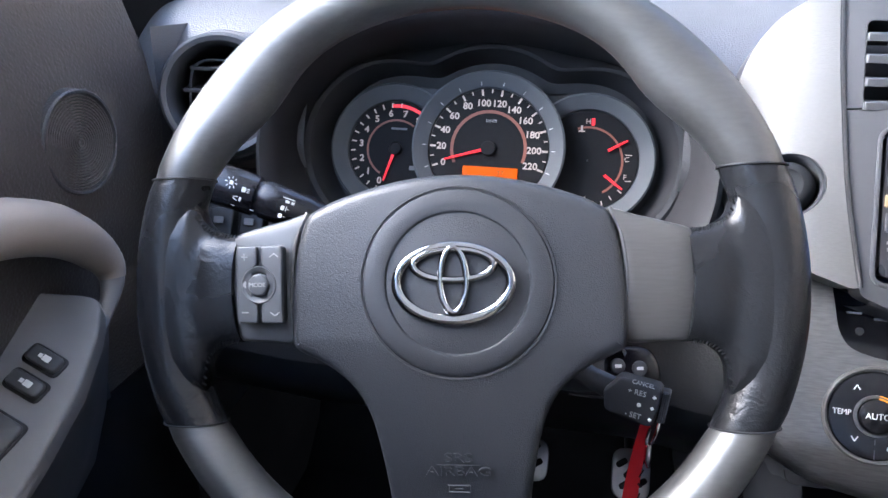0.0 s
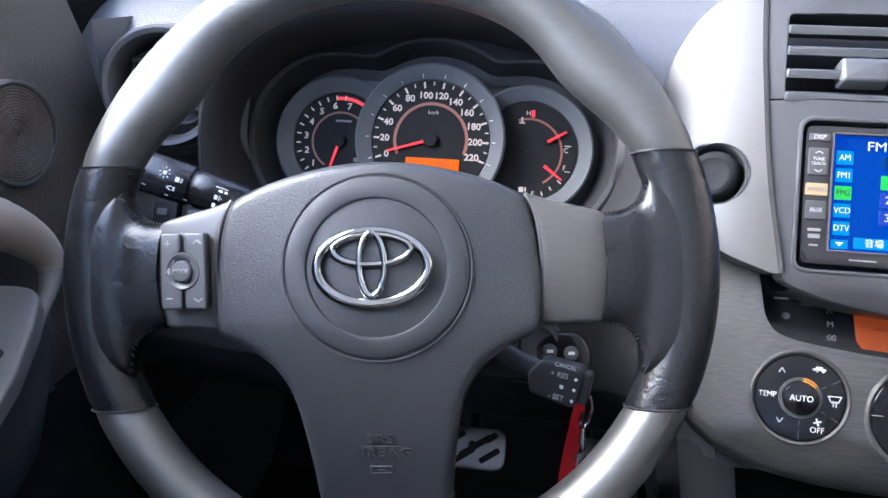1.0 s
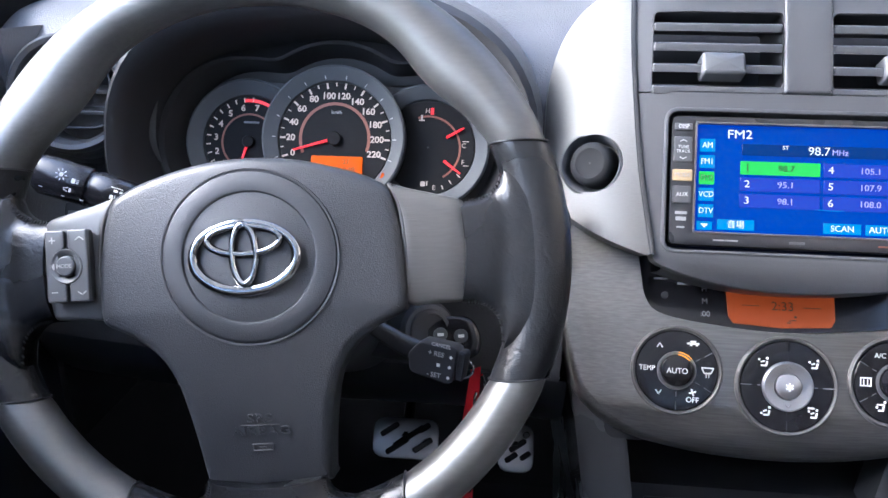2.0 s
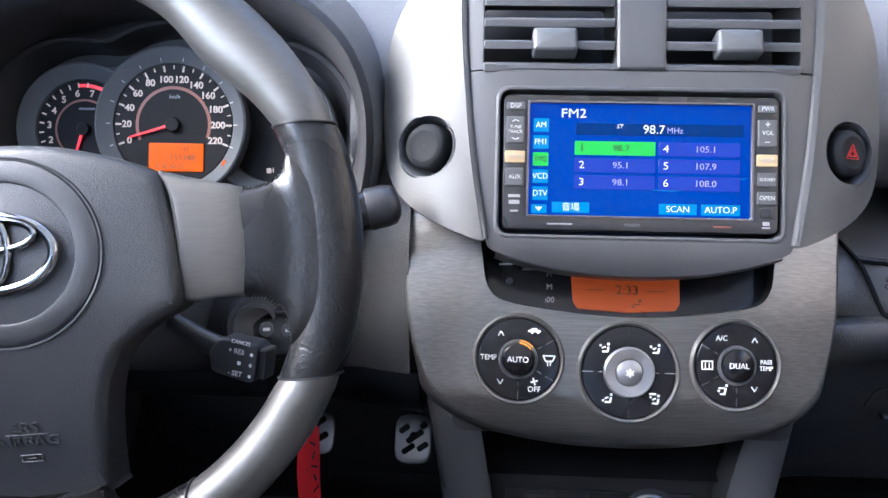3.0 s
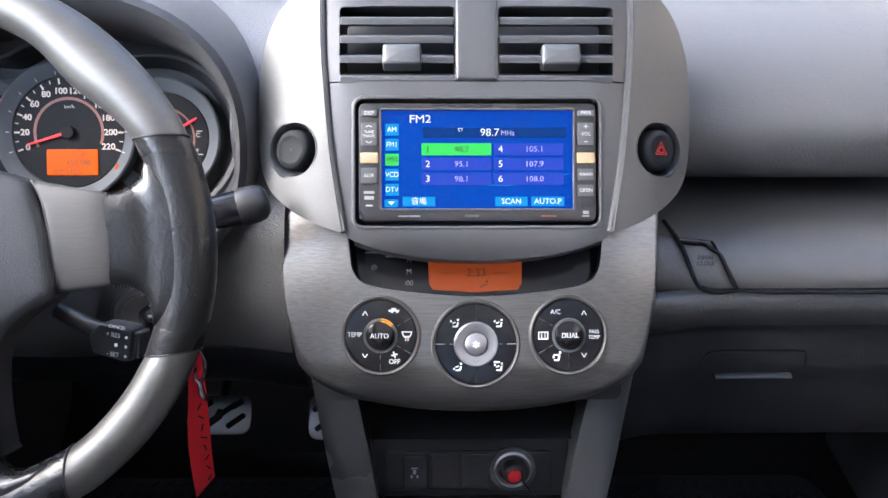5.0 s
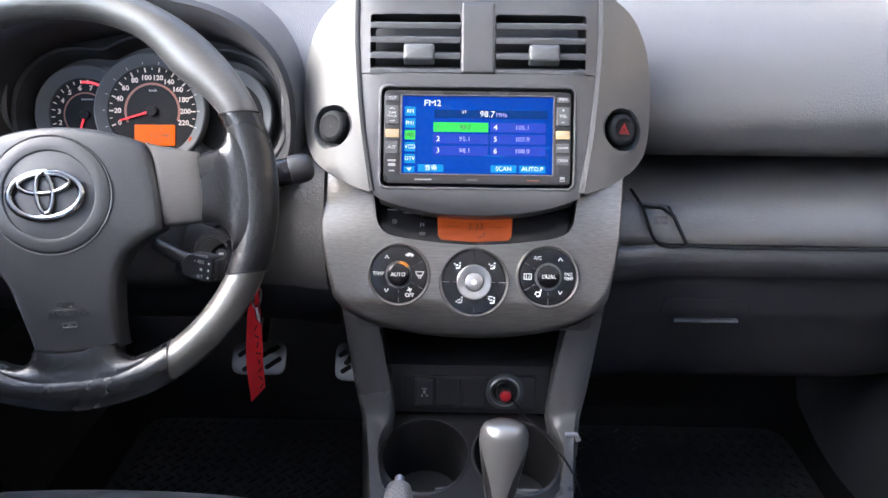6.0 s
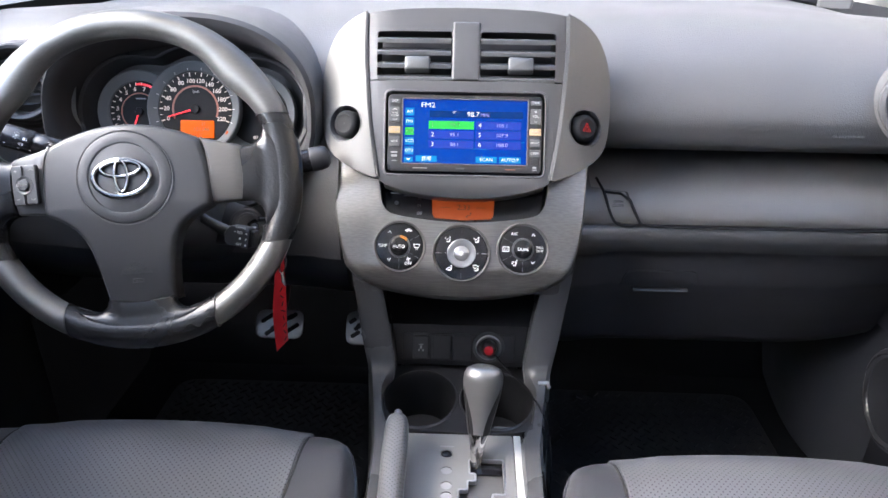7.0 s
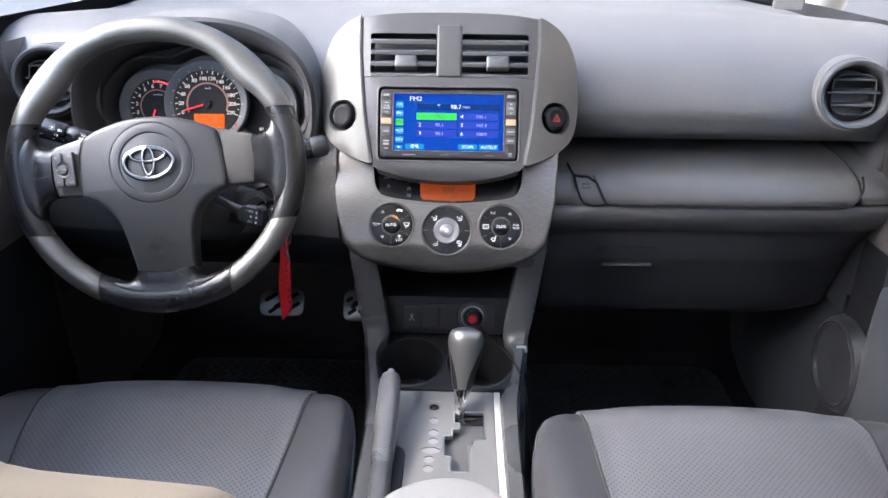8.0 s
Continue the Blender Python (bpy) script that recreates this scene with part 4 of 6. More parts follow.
for k, (x, y, r) in enumerate(dials):
    zb = cbow(x, y)
    md = pose(x, y, zb, 0, math.degrees(1.2 * x) * 0.9, 0)
    part("dial_ring", moved(lathe([(r + 0.0035, -0.003), (r + 0.003, 0.001), (r + 0.0015, 0.0024), (r - 0.0002, 0.0012), (r - 0.0005, -0.006)], 48, cap=False), md), SILVER, climate, "satin silver ring")
    d = part("dial", moved(lathe([(r - 0.0004, -0.008), (r - 0.0006, 0.0008), (r - 0.0016, 0.002), (r * 0.7, 0.0026), (r * 0.45, 0.0022), (0.001, 0.0022)], 48, cap=False), md), GLOSS, climate, "gloss black round key dial")
    if k == 1:
        part("hub_ring", moved(lathe([(r * 0.54, 0.0), (r * 0.535, 0.0042), (r * 0.5, 0.0052), (r * 0.3, 0.004), (r * 0.28, 0.003)], 40, cap=False), md), ALU, d, "silver fan ring")
        part("hub", moved(lathe([(r * 0.29, 0.002), (r * 0.27, 0.0060), (r * 0.22, 0.0070), (0.0005, 0.0074)], 32, cap=False), md), ALU, d, "silver fan button")
        bars([(0.0016 * math.cos(a), 0.0016 * math.sin(a), 0.0034, 0.0016, math.degrees(a)) for a in (0.5, 1.6, 2.6, 3.7, 4.7, 5.8)], WHITE, d, md @ pose(0, 0, 0.0074), "fan_mark")
        for uy, g in ((0.0148, 50), (-0.0148, -50)):
            bars([(-0.0012, uy, 0.0035, 0.0006, g), (0.0012, uy, 0.0035, 0.0006, -g)], GREYPRINT, d, md @ pose(0, 0, 0.0050), "arrow_mark")
        for a in (0, 90, 180, 270):
            bars([(r * 0.77, 0, r * 0.42, 0.0007)], BLACK if a % 180 else GREYPRINT, d, md @ pose(0, 0, 0.0022, 0, 0, a) , "key_gap")
        for cx, cy, kind in ((-0.019, 0.0185, 0), (0.019, 0.0185, 1), (-0.0165, -0.0195, 2), (0.019, -0.0195, 3)):
            bars([(cx, cy, 0.0030, 0.0012, 20), (cx + 0.0030, cy - 0.0016, 0.0016, 0.0042, -12), (cx + 0.0008, cy - 0.0032, 0.0044, 0.0014), (cx + 0.0034, cy + 0.0025, 0.0019, 0.0019),
                  (cx - 0.0026, cy + (0.0014 if kind != 2 else -0.002), 0.0016, 0.0016)] + ([(cx - 0.001, cy + 0.0038, 0.0052, 0.0016)] if kind == 3 else []), WHITE, d, md @ pose(0, 0, 0.0026), "airflow_mark")
    else:
        part("hub_ring", moved(lathe([(r * 0.47, 0.0015), (r * 0.46, 0.0036), (r * 0.41, 0.004), (r * 0.385, 0.0025)], 40, cap=False), md), KEYGREY, d)
        part("hub", moved(lathe([(r * 0.39, 0.0015), (r * 0.375, 0.0052), (r * 0.33, 0.0062), (0.0005, 0.0066)], 40, cap=False), md), GLOSS, d, "raised gloss black button")
        words("AUTO" if k == 0 else "DUAL", 0.0062, WHITE, d, md @ pose(0, 0, 0.0066), wide=0.95)
        for a in ((-30, 30, 270) if k == 0 else (150, 210, 270)):
            bars([(r * 0.74, 0, r * 0.45, 0.0007)], KEYGREY, d, md @ pose(0, 0, 0.0022, 0, 0, a), "key_gap")
        sgn = -1 if k == 0 else 1
        ux = sgn * 0.0135
        for uy, g in ((0.0195, 58), (-0.0175, -58)):
            bars([(ux - 0.0011, uy, 0.0042, 0.0008, g), (ux + 0.0011, uy, 0.0042, 0.0008, -g)], WHITE, d, md @ pose(0, 0, 0.0027), "arrow_mark")
        if k == 0:
            words("TEMP", 0.0058, WHITE, d, md @ pose(-0.0228, 0.0008, 0.0029), wide=0.9)
            words("OFF", 0.0060, WHITE, d, md @ pose(0.0125, -0.0225, 0.0029), wide=0.95)
            bars([(0.0125 + 0.0014 * math.cos(a), -0.0165 + 0.0014 * math.sin(a), 0.0028, 0.0013, math.degrees(a)) for a in (0.3, 1.9, 3.4, 5.0)], WHITE, d, md @ pose(0, 0, 0.0027), "fan_mark")
            bars([(0.012, 0.0220, 0.0095, 0.0016), (0.012, 0.0236, 0.0045, 0.0013), (0.0105, 0.0206, 0.0018, 0.0012), (0.0148, 0.0206, 0.0018, 0.0012)], WHITE, d, md @ pose(0, 0, 0.0027), "car_mark")
            bars([(0.0235, 0.0035, 0.0095, 0.0009), (0.0235, -0.0008, 0.0055, 0.0009), (0.0200, 0.0014, 0.0009, 0.0048, 25), (0.0270, 0.0014, 0.0009, 0.0048, -25), (0.0225, -0.002, 0.0007, 0.0045), (0.0245, -0.002, 0.0007, 0.0045)], WHITE, d, md @ pose(0, 0, 0.0027), "screen_mark")
            bars([(0.0137 * math.cos(a), 0.0137 * math.sin(a), 0.0026, 0.0029, math.degrees(a) + 90) for a in np.linspace(0.80, 1.40, 7)], AMBER, d, md @ pose(0, 0, 0.0034), "lit_bar")
        else:
            words("A/C", 0.0058, WHITE, d, md @ pose(-0.0120, 0.0205, 0.0029), wide=0.95)
            words("PASS\nTEMP", 0.0048, WHITE, d, md @ pose(0.0225, 0.0005, 0.0029), wide=0.9)
            bars([(-0.0230, 0.003, 0.0090, 0.0009), (-0.0230, -0.003, 0.0090, 0.0009), (-0.0270, 0, 0.0009, 0.006), (-0.0190, 0, 0.0009, 0.006), (-0.0245, -0.0005, 0.0007, 0.005), (-0.0215, -0.0005, 0.0007, 0.005)], WHITE, d, md @ pose(0, 0, 0.0027), "screen_mark")
            bars([(-0.0115, -0.0170, 0.0055, 0.0011), (-0.0090, -0.0190, 0.0016, 0.0042, -12), (-0.0110, -0.0215, 0.0044, 0.0014), (-0.0080, -0.0150, 0.0019, 0.0019), (-0.0140, -0.0190, 0.0018, 0.0018)], WHITE, d, md @ pose(0, 0, 0.0027), "airflow_mark")

# clock pod between stereo and climate panel
C = at(0, -0.010, 0.606, 38)
clock = thing("clock_display", C, "dark gloss clock panel with dim amber display", "clock")
pod = [(-0.138, 0.050), (-0.134, 0.0), (-0.118, -0.020), (-0.06, -0.032), (0, -0.036), (0.06, -0.032), (0.118, -0.020), (0.134, 0.0), (0.138, 0.050)]


def pod_h(x, y):
    return -0.45 * x * x


part("pod", panel(spline(pod, 3, False), 0.006, 0.001, pod_h, z=0.0), GLOSS, clock, "gloss black pod")
disp = [(-0.0425, 0.006), (-0.0415, -0.018), (-0.038, -0.0235), (0.0, -0.026), (0.038, -0.0235), (0.0415, -0.018), (0.0425, 0.006)]
part("display", panel(fillet(disp, 0.002), 0.002, 0.0004, pod_h, z=0.0016), ORANGEDIM, clock, "dim amber clock display")
words("2:33", 0.0105, LCDINK, clock, pose(0.001, -0.0085, 0.0019))
bars([(-0.024, -0.0085, 0.014, 0.0006), (0.024, -0.0085, 0.014, 0.0006), (0.008, -0.0195, 0.006, 0.0009, 10), (0.0105, -0.0165, 0.002, 0.002), (0.005, -0.0215, 0.003, 0.001)], LCDINK, clock, pose(0, 0, 0.0016))
bars([(-0.094, 0.012, 0.011, 0.0016)], GREYPRINT, clock, pose(0, 0, pod_h(0.094, 0) + 0.0006))
bars([(-0.074, 0.008, 0.014, 0.0018)], GREYPRINT, clock, pose(0, 0, pod_h(0.074, 0) + 0.0006))
for y, t in ((0.004, "H"), (-0.0065, "M"), (-0.017, ":00")):
    words(t, 0.0065, GREYPRINT, clock, pose(-0.0595, y, pod_h(0.0595, 0) + 0.0008))
for y in (0.002,):
    part("button", moved(lathe([(0.003, 0), (0.0028, 0.002), (0.0005, 0.0024)], 16), pose(-0.091, y - 0.004, pod_h(0.091, 0))), DARK, clock)

# ---- instrument cluster ----
K = at(-0.387, 0.084, 0.702, 20)
cluster = thing("instrument_cluster", K, "dark three-dial instrument cluster with red needles", "gauges")
part("back_plate", panel(circle(0.17, 0, 0, 48, ry=0.085), 0.004, 0.001, z=-0.016), BLACK, cluster)
trefoil = []
for q in np.linspace(0, 2 * math.pi, 96, endpoint=False):
    dx, dy = math.cos(q), math.sin(q)
    best = 0.0
    for gx, gy, gr in ((-0.0855, -0.002, 0.074), (0.0, 0.002, 0.085), (0.0865, -0.002, 0.074)):
        bq, cq = gx * dx + gy * dy, gx * gx + gy * gy - gr * gr
        disc_ = bq * bq - cq
        if disc_ > 0:
            best = max(best, bq + math.sqrt(disc_))
    trefoil.append((q, best))
rad = [v for _, v in trefoil]
for _ in range(3):
    rad = [(rad[k - 1] + 2 * rad[k] + rad[(k + 1) % len(rad)]) / 4 for k in range(len(rad))]
rows = [[(f * v * math.cos(q), f * v * math.sin(q), z) for (q, _), v in zip(trefoil, rad)] for f, z in ((0.80, -0.013), (0.93, -0.011), (0.97, -0.004), (0.99, 0.008), (1.01, 0.014), (1.04, 0.0155), (1.09, 0.012), (1.25, 0.004))]
part("gauge_surround", sheet(rows, closed_u=True), HOODBLACK, cluster, "dark moulded gauge surround")


def dial_face(cx, cy, r_out, r_in, z, name):
    g = part(name, moved(lathe([(r_in, -0.006), (r_in - 0.0005, -0.0045), (0.001, -0.0045)], 48, cap=False), pose(cx, cy, z)), GAUGE, cluster, "black gauge face")
    part("gauge_ring", moved(lathe([(r_out, -0.012), (r_out + 0.0006, 0.003), (r_out - 0.0012, 0.0042), (r_out - 0.003, 0.0030), (r_in + 0.001, -0.0028), (r_in, -0.006)], 64, cap=False), pose(cx, cy, z)), GAUGERING, g, "grey gauge ring")
    return g


def arc_marks(g, cx, cy, z, r, a0, a1, n, w, h, mat, skip=()):
    for k in range(n):
        a = radians(a0 + (a1 - a0) * k / (n - 1))
        bars([(cx + r * math.cos(a), cy + r * math.sin(a), w, h, math.degrees(a))], mat, g, pose(0, 0, z), "tick")


def arc_band(g, cx, cy, z, r, w, a0, a1, mat, name="band"):
    n = 24
    rows = [[(cx + q * math.cos(radians(a0 + (a1 - a0) * k / n)), cy + q * math.sin(radians(a0 + (a1 - a0) * k / n)), z) for k in range(n + 1)] for q in (r - w / 2, r + w / 2)]
    return part(name, sheet(rows), mat, g)


def needle(g, cx, cy, z, ang, length, tail=0.004):
    pts = [(-tail, -0.0013), (length, -0.0007), (length, 0.0007), (-tail, 0.0013)]
    part("needle", moved(panel(pts, 0.0012, 0.0003, rings=1, steps=1), pose(cx, cy, z + 0.003, 0, 0, ang)), REDLIT, g, "lit red needle")


gs = dial_face(0, 0.002, 0.0665, 0.0530, 0.010, "speedometer")
zf = 0.010 - 0.0044
A0, A1 = 200, -20
arc_marks(gs, 0, 0.002, zf, 0.0505, A0, A1, 23, 0.0034, 0.0010, GAUGENUM, skip=())
arc_marks(gs, 0, 0.002, zf, 0.0495, A0, A1, 12, 0.0056, 0.0017, GAUGENUM)
arc_marks(gs, 0, 0.002, 0.0096, 0.0592, A0, A1, 12, 0.0085, 0.0007, PRINT)
for k in range(12):
    a = radians(A0 + (A1 - A0) * k / 11)
    nr = 0.0418 if k < 5 else 0.0400
    words(str(20 * k), 0.0082, GAUGENUM, gs, pose(nr * math.cos(a), 0.002 + nr * math.sin(a), zf + 0.0002), wide=1.05, bold=0.022)
arc_band(gs, 0, 0.002, zf + 0.0002, 0.0325, 0.0028, -20, 205, BROWNARC)
words("km/h", 0.0048, GREYPRINT, gs, pose(0.001, 0.0265, zf + 0.0002))
needle(gs, 0, 0.002, zf, 197, 0.0400, 0.0)
part("needle_hub", moved(lathe([(0.0066, 0), (0.0064, 0.003), (0.0058, 0.0036), (0.0005, 0.0037)], 28), pose(0, 0.002, zf)), GAUGE, gs, "black hub")
lcd = part("trip_display", moved(panel(rrect(0.0485, 0.0245, 0.001), 0.002, 0.0003), pose(0.003, -0.0265, zf + 0.0012)), ORANGE, gs, "lit amber trip display")
words("27", 0.0062, LCDINK, gs, pose(0.012, -0.0195, zf + 0.0014))
words("151348", 0.0078, LCDINK, gs, pose(0.009, -0.0270, zf + 0.0014))
words("P R N D", 0.0060, LCDINK, gs, pose(-0.002, -0.0350, zf + 0.0014), wide=1.2)
part("warning_lamp", moved(panel(fillet([(-0.003, -0.0025), (0.003, -0.0025), (0.0006, 0.0028), (-0.0006, 0.0028)], 0.0004, 2), 0.001, 0.0002), pose(0.0475, -0.031, 0.0102)), ORANGE, gs, "lit amber warning lamp")

gt = dial_face(-0.0855, -0.002, 0.0580, 0.0440, 0.0, "tachometer")
zt = -0.0044
T0, T1 = 246, 54
for k in range(9):
    a = radians(T0 + (T1 - T0) * k / 8)
    words(str(k), 0.0082, GAUGENUM, gt, pose(-0.0855 + 0.0325 * math.cos(a), -0.002 + 0.0325 * math.sin(a), zt + 0.0002), wide=1.05, bold=0.022)
arc_marks(gt, -0.0855, -0.002, zt, 0.0398, T0, T1 + 24 + 8, 14, 0.0044, 0.0013, GAUGENUM)
arc_band(gt, -0.0855, -0.002, zt + 0.0003, 0.0392, 0.0030, 54, 98, REDLIT, "red_band")
arc_band(gt, -0.0855, -0.002, zt + 0.0002, 0.0262, 0.0019, 54, 240, BROWNARC)
for q in ((-0.0835, 0.0165, 0.015, 0.0019), (-0.0690, -0.0185, 0.0055, 0.004)):
    bars([q], DIM, gt, pose(0, 0, zt))
needle(gt, -0.0855, -0.002, zt, 253, 0.0310, 0.0)
part("needle_hub", moved(lathe([(0.006, 0), (0.0058, 0.003), (0.0052, 0.0038), (0.0005, 0.004)], 24), pose(-0.0855, -0.002, zt)), GAUGE, gt, "black hub")

gf = dial_face(0.0865, -0.002, 0.0570, 0.0440, 0.0, "fuel_gauge")
arc_band(gf, 0.0865, -0.003, zt + 0.0002, 0.0300, 0.0019, -60, 110, BROWNARC)
needle(gf, 0.0865, -0.003, zt, 31, 0.0385, -0.020)
needle(gf, 0.0865, -0.003, zt, -36, 0.0385, -0.019)
words("H", 0.0062, GAUGENUM, gf, pose(0.0850, 0.0320, zt + 0.0002))
bars([(0.0892, 0.0318, 0.0030, 0.0062)], REDLIT, gf, pose(0, 0, zt), "red_mark")
words("C", 0.0062, GAUGENUM, gf, pose(0.1200, 0.0005, zt + 0.0002))
words("F", 0.0062, GAUGENUM, gf, pose(0.1195, -0.0150, zt + 0.0002))
words("E", 0.0062, GAUGENUM, gf, pose(0.0935, -0.0395, zt + 0.0002))
for q in ((0.1215, 0.0045, 0.006, 0.0008), (0.1225, -0.0180, 0.005, 0.0008), (0.1160, -0.0275, 0.0045, 0.0011, -38), (0.1085, -0.0335, 0.0040, 0.0011, -55), (0.1015, -0.0385, 0.0040, 0.0011, -70),
      (0.0865 - 0.0068, 0.0255, 0.0018, 0.0055), (0.0865 - 0.0068, 0.0232, 0.0055, 0.0012), (0.0830, -0.0360, 0.0045, 0.0045), (0.0868, -0.0355, 0.0012, 0.0040)):
    bars([q], GAUGENUM, gf, pose(0, 0, zt))

# ---- steering column, stalks, key ----
COL = pose(-0.3739, -0.1696, 0.6720, 0, 0, 3.0) @ pose(0, 0, 0, 90 - 21.6)
W = COL @ pose(0, 0, 0, 0, 0, 4.4)
column = thing("steering_column", COL, "dark plastic steering column shroud", "steering column")
rows = []
for z, a, b, cy in ((-0.045, 0.050, 0.045, -0.004), (-0.06, 0.062, 0.058, -0.006), (-0.12, 0.068, 0.064, -0.012), (-0.20, 0.072, 0.07, -0.02), (-0.30, 0.074, 0.075, -0.03)):
    rows.append([(a * math.copysign(abs(math.cos(t)) ** 0.75, math.cos(t)), cy + b * math.copysign(abs(math.sin(t)) ** 0.75, math.sin(t)), z) for t in np.linspace(0, 2 * math.pi, 36, endpoint=False)])
part("shroud", sheet(rows, closed_u=True, cap=True), DARK, column)
lock = part("ignition_lock", moved(lathe([(0.022, -0.03), (0.0225, 0.0), (0.020, 0.004), (0.012, 0.0045), (0.001, 0.003)], 28, cap=False), pose(0.098, -0.042, -0.118, 0, 25, 0)), DARK, column, "round ignition lock")
part("lock_bezel", moved(lathe([(0.0165, 0.004), (0.0160, 0.0065), (0.0135, 0.0065), (0.013, 0.004)], 28, cap=False), pose(0.098, -0.042, -0.118, 0, 25, 0)), DARK, lock)
part("lock_neck", tube([(0.04, -0.035, -0.16), (0.08, -0.042, -0.14), (0.098, -0.042, -0.125)], [0.034, 0.028, 0.024], 20), DARK, column)


def stalk(s, tip, root, label, name):
    a, b = Vector(root), Vector(tip)
    pts = [a + (b - a) * f for f in (0, 0.3, 0.45, 0.47, 0.70, 0.71, 0.735, 0.74, 0.97, 1.0)]
    rad = [0.008, 0.0105, 0.0115, 0.0130, 0.0140, 0.0128, 0.0128, 0.0145, 0.0150, 0.0125]
    st = part(name, tube(pts, rad, 20, squash=0.8), GLOSS, column, label)
    return st, (b - a).normalized()


TL, RL = (-0.190, 0.069, -0.074), (-0.050, 0.030, -0.092)
st, dl = stalk(-1, TL, RL, "glossy black light stalk with white symbols", "light_stalk")
ms = Matrix.Translation(Vector(TL)) @ pose(0, 0, 0, 0, 0, math.degrees(math.atan2(RL[1] - TL[1], RL[0] - TL[0]))) @ pose(0, 0, 0.0122)
marks = [(0.024 + 0.0036 * math.cos(q), 0.004 + 0.0036 * math.sin(q), 0.0017, 0.0006, math.degrees(q)) for q in np.linspace(0, 2 * math.pi, 8, endpoint=False)]
marks += [(0.024, 0.004, 0.0028, 0.0028)]
bars(marks, PRINT, st, ms, "symbol")
bars([(0.0340, 0.002, 0.0030, 0.0034), (0.0372, 0.0031, 0.0020, 0.0005), (0.0372, 0.002, 0.0020, 0.0005), (0.0372, 0.0009, 0.0020, 0.0005)], PRINT, st, ms, "symbol")
bars([(0.0300, -0.0042, 0.0036, 0.0006, 18), (0.0300, -0.0060, 0.0036, 0.0006, -18), (0.0335, -0.0051, 0.0016, 0.0028)], PRINT, st, ms, "symbol")
bars([(0.0665, 0.0062, 0.009, 0.0006)], PRINT, st, ms, "symbol")
bars([(0.0660, 0.0040, 0.0030, 0.0018), (0.0700, 0.0040, 0.0022, 0.0018)], PRINT, st, ms, "symbol")
bars([(0.0640, -0.0010, 0.0026, 0.0030), (0.0665, -0.0010, 0.0006, 0.0036), (0.0680, -0.0010, 0.0014, 0.0005)], PRINT, st, ms, "symbol")
bars([(0.0640, -0.0065, 0.0026, 0.0028), (0.0668, -0.0065, 0.0016, 0.0005)], PRINT, st, ms, "symbol")
for q in ((0.012, -0.0085), (0.044, -0.0095), (0.030, -0.0105)):
    bars([(q[0], q[1], 0.0028, 0.0006)], PRINT, st, ms, "symbol")
TR, RR = (0.197, 0.047, -0.120), (0.06, 0.016, -0.112)
st, dr = stalk(1, TR, RR, "black wiper stalk", "wiper_stalk")
part("stalk_cap", tube([Vector(TR) - dr * 0.016, Vector(TR) - dr * 0.014, Vector(TR) - dr * 0.002, Vector(TR) + dr * 0.004, Vector(TR) + dr * 0.0075, Vector(TR) + dr * 0.0090], [0.0152, 0.0158, 0.0158, 0.0142, 0.0100, 0.0040], 24, squash=0.9), BLACK, st, "dark rounded end")
bars([(-0.036, -0.0045, 0.0062, 0.0008), (-0.036, -0.0085, 0.0062, 0.0008), (-0.0392, -0.0065, 0.0008, 0.0045), (-0.0328, -0.0065, 0.0008, 0.0045), (-0.036, -0.002, 0.004, 0.0008, 30)], WHITE, st, Matrix.Translation(Vector(TR)) @ pose(0, 0, 0.0118) , "symbol")

key = thing("car_key", pose(-0.264, -0.068, 0.580), "black car key in the ignition lock", "key")
part("key_head", moved(panel(spline([(-0.021, -0.012), (0.0, -0.017), (0.021, -0.012), (0.024, 0.004), (0.014, 0.018), (-0.014, 0.018), (-0.024, 0.004)], 5), 0.012, 0.004, z=0.006), pose(0, 0, 0, 62, 0, 14)), GLOSS, key)
part("key_button", moved(panel(circle(0.0055, 0.008, 0.003, 20), 0.002, 0.0008, z=0.0078), pose(0, 0, 0, 62, 0, 14)), KEYGREY, key)
part("key_button", moved(panel(circle(0.0055, -0.008, 0.005, 20), 0.002, 0.0008, z=0.0078), pose(0, 0, 0, 62, 0, 14)), KEYGREY, key)
bars([(0.008, 0.003, 0.005, 0.0024), (-0.008, 0.005, 0.005, 0.0024)], WHITE, key, pose(0, 0, 0, 62, 0, 14) @ pose(0, 0, 0.0078), "symbol")
ringpts = [(0.007 * math.cos(a) + 0.012, 0.002 * math.sin(a), 0.007 * math.sin(a) - 0.024) for a in np.linspace(0, 2 * math.pi, 25)]
part("key_ring", tube(ringpts, 0.0011, 8), CHROME, key, "steel split ring")

tag = thing("key_tag", pose(-0.243, -0.066, 0.556, 0, 0, 38), "red fabric key tag hanging from the key", "key tag")
rows = []
for k, f in enumerate(np.linspace(0, 1, 16)):
    w = 0.0048 + 0.0068 * min(1, f * 1.6)
    cx, cy = -0.006 * f + 0.002 * math.sin(f * 6), 0.006 * f + 0.004 * math.sin(f * 5)
    tw = 0.35 * f
    rows.append([(cx + u * w * math.cos(tw), cy + u * w * math.sin(tw), -0.146 * f - (0.008 * (1 - u) / 2 if k == 15 else 0)) for u in (-1, -0.5, 0, 0.5, 1)])
bm = sheet(rows)
bmesh.ops.solidify(bm, geom=bm.faces[:], thickness=0.0016)
part("strap", bm, REDTAG, tag)
bars([(-0.002 - 0.002 * k % 3 * 0.001, -0.060 - 0.011 * k, 0.0016, 0.007, (-35, 40, -20, 60, 10, -45, 30)[k % 7]) for k in range(8)], STITCH, tag, pose(-0.001, -0.0015, 0.0, 90, 0, 0) @ pose(0, 0, 0.001), "mark")
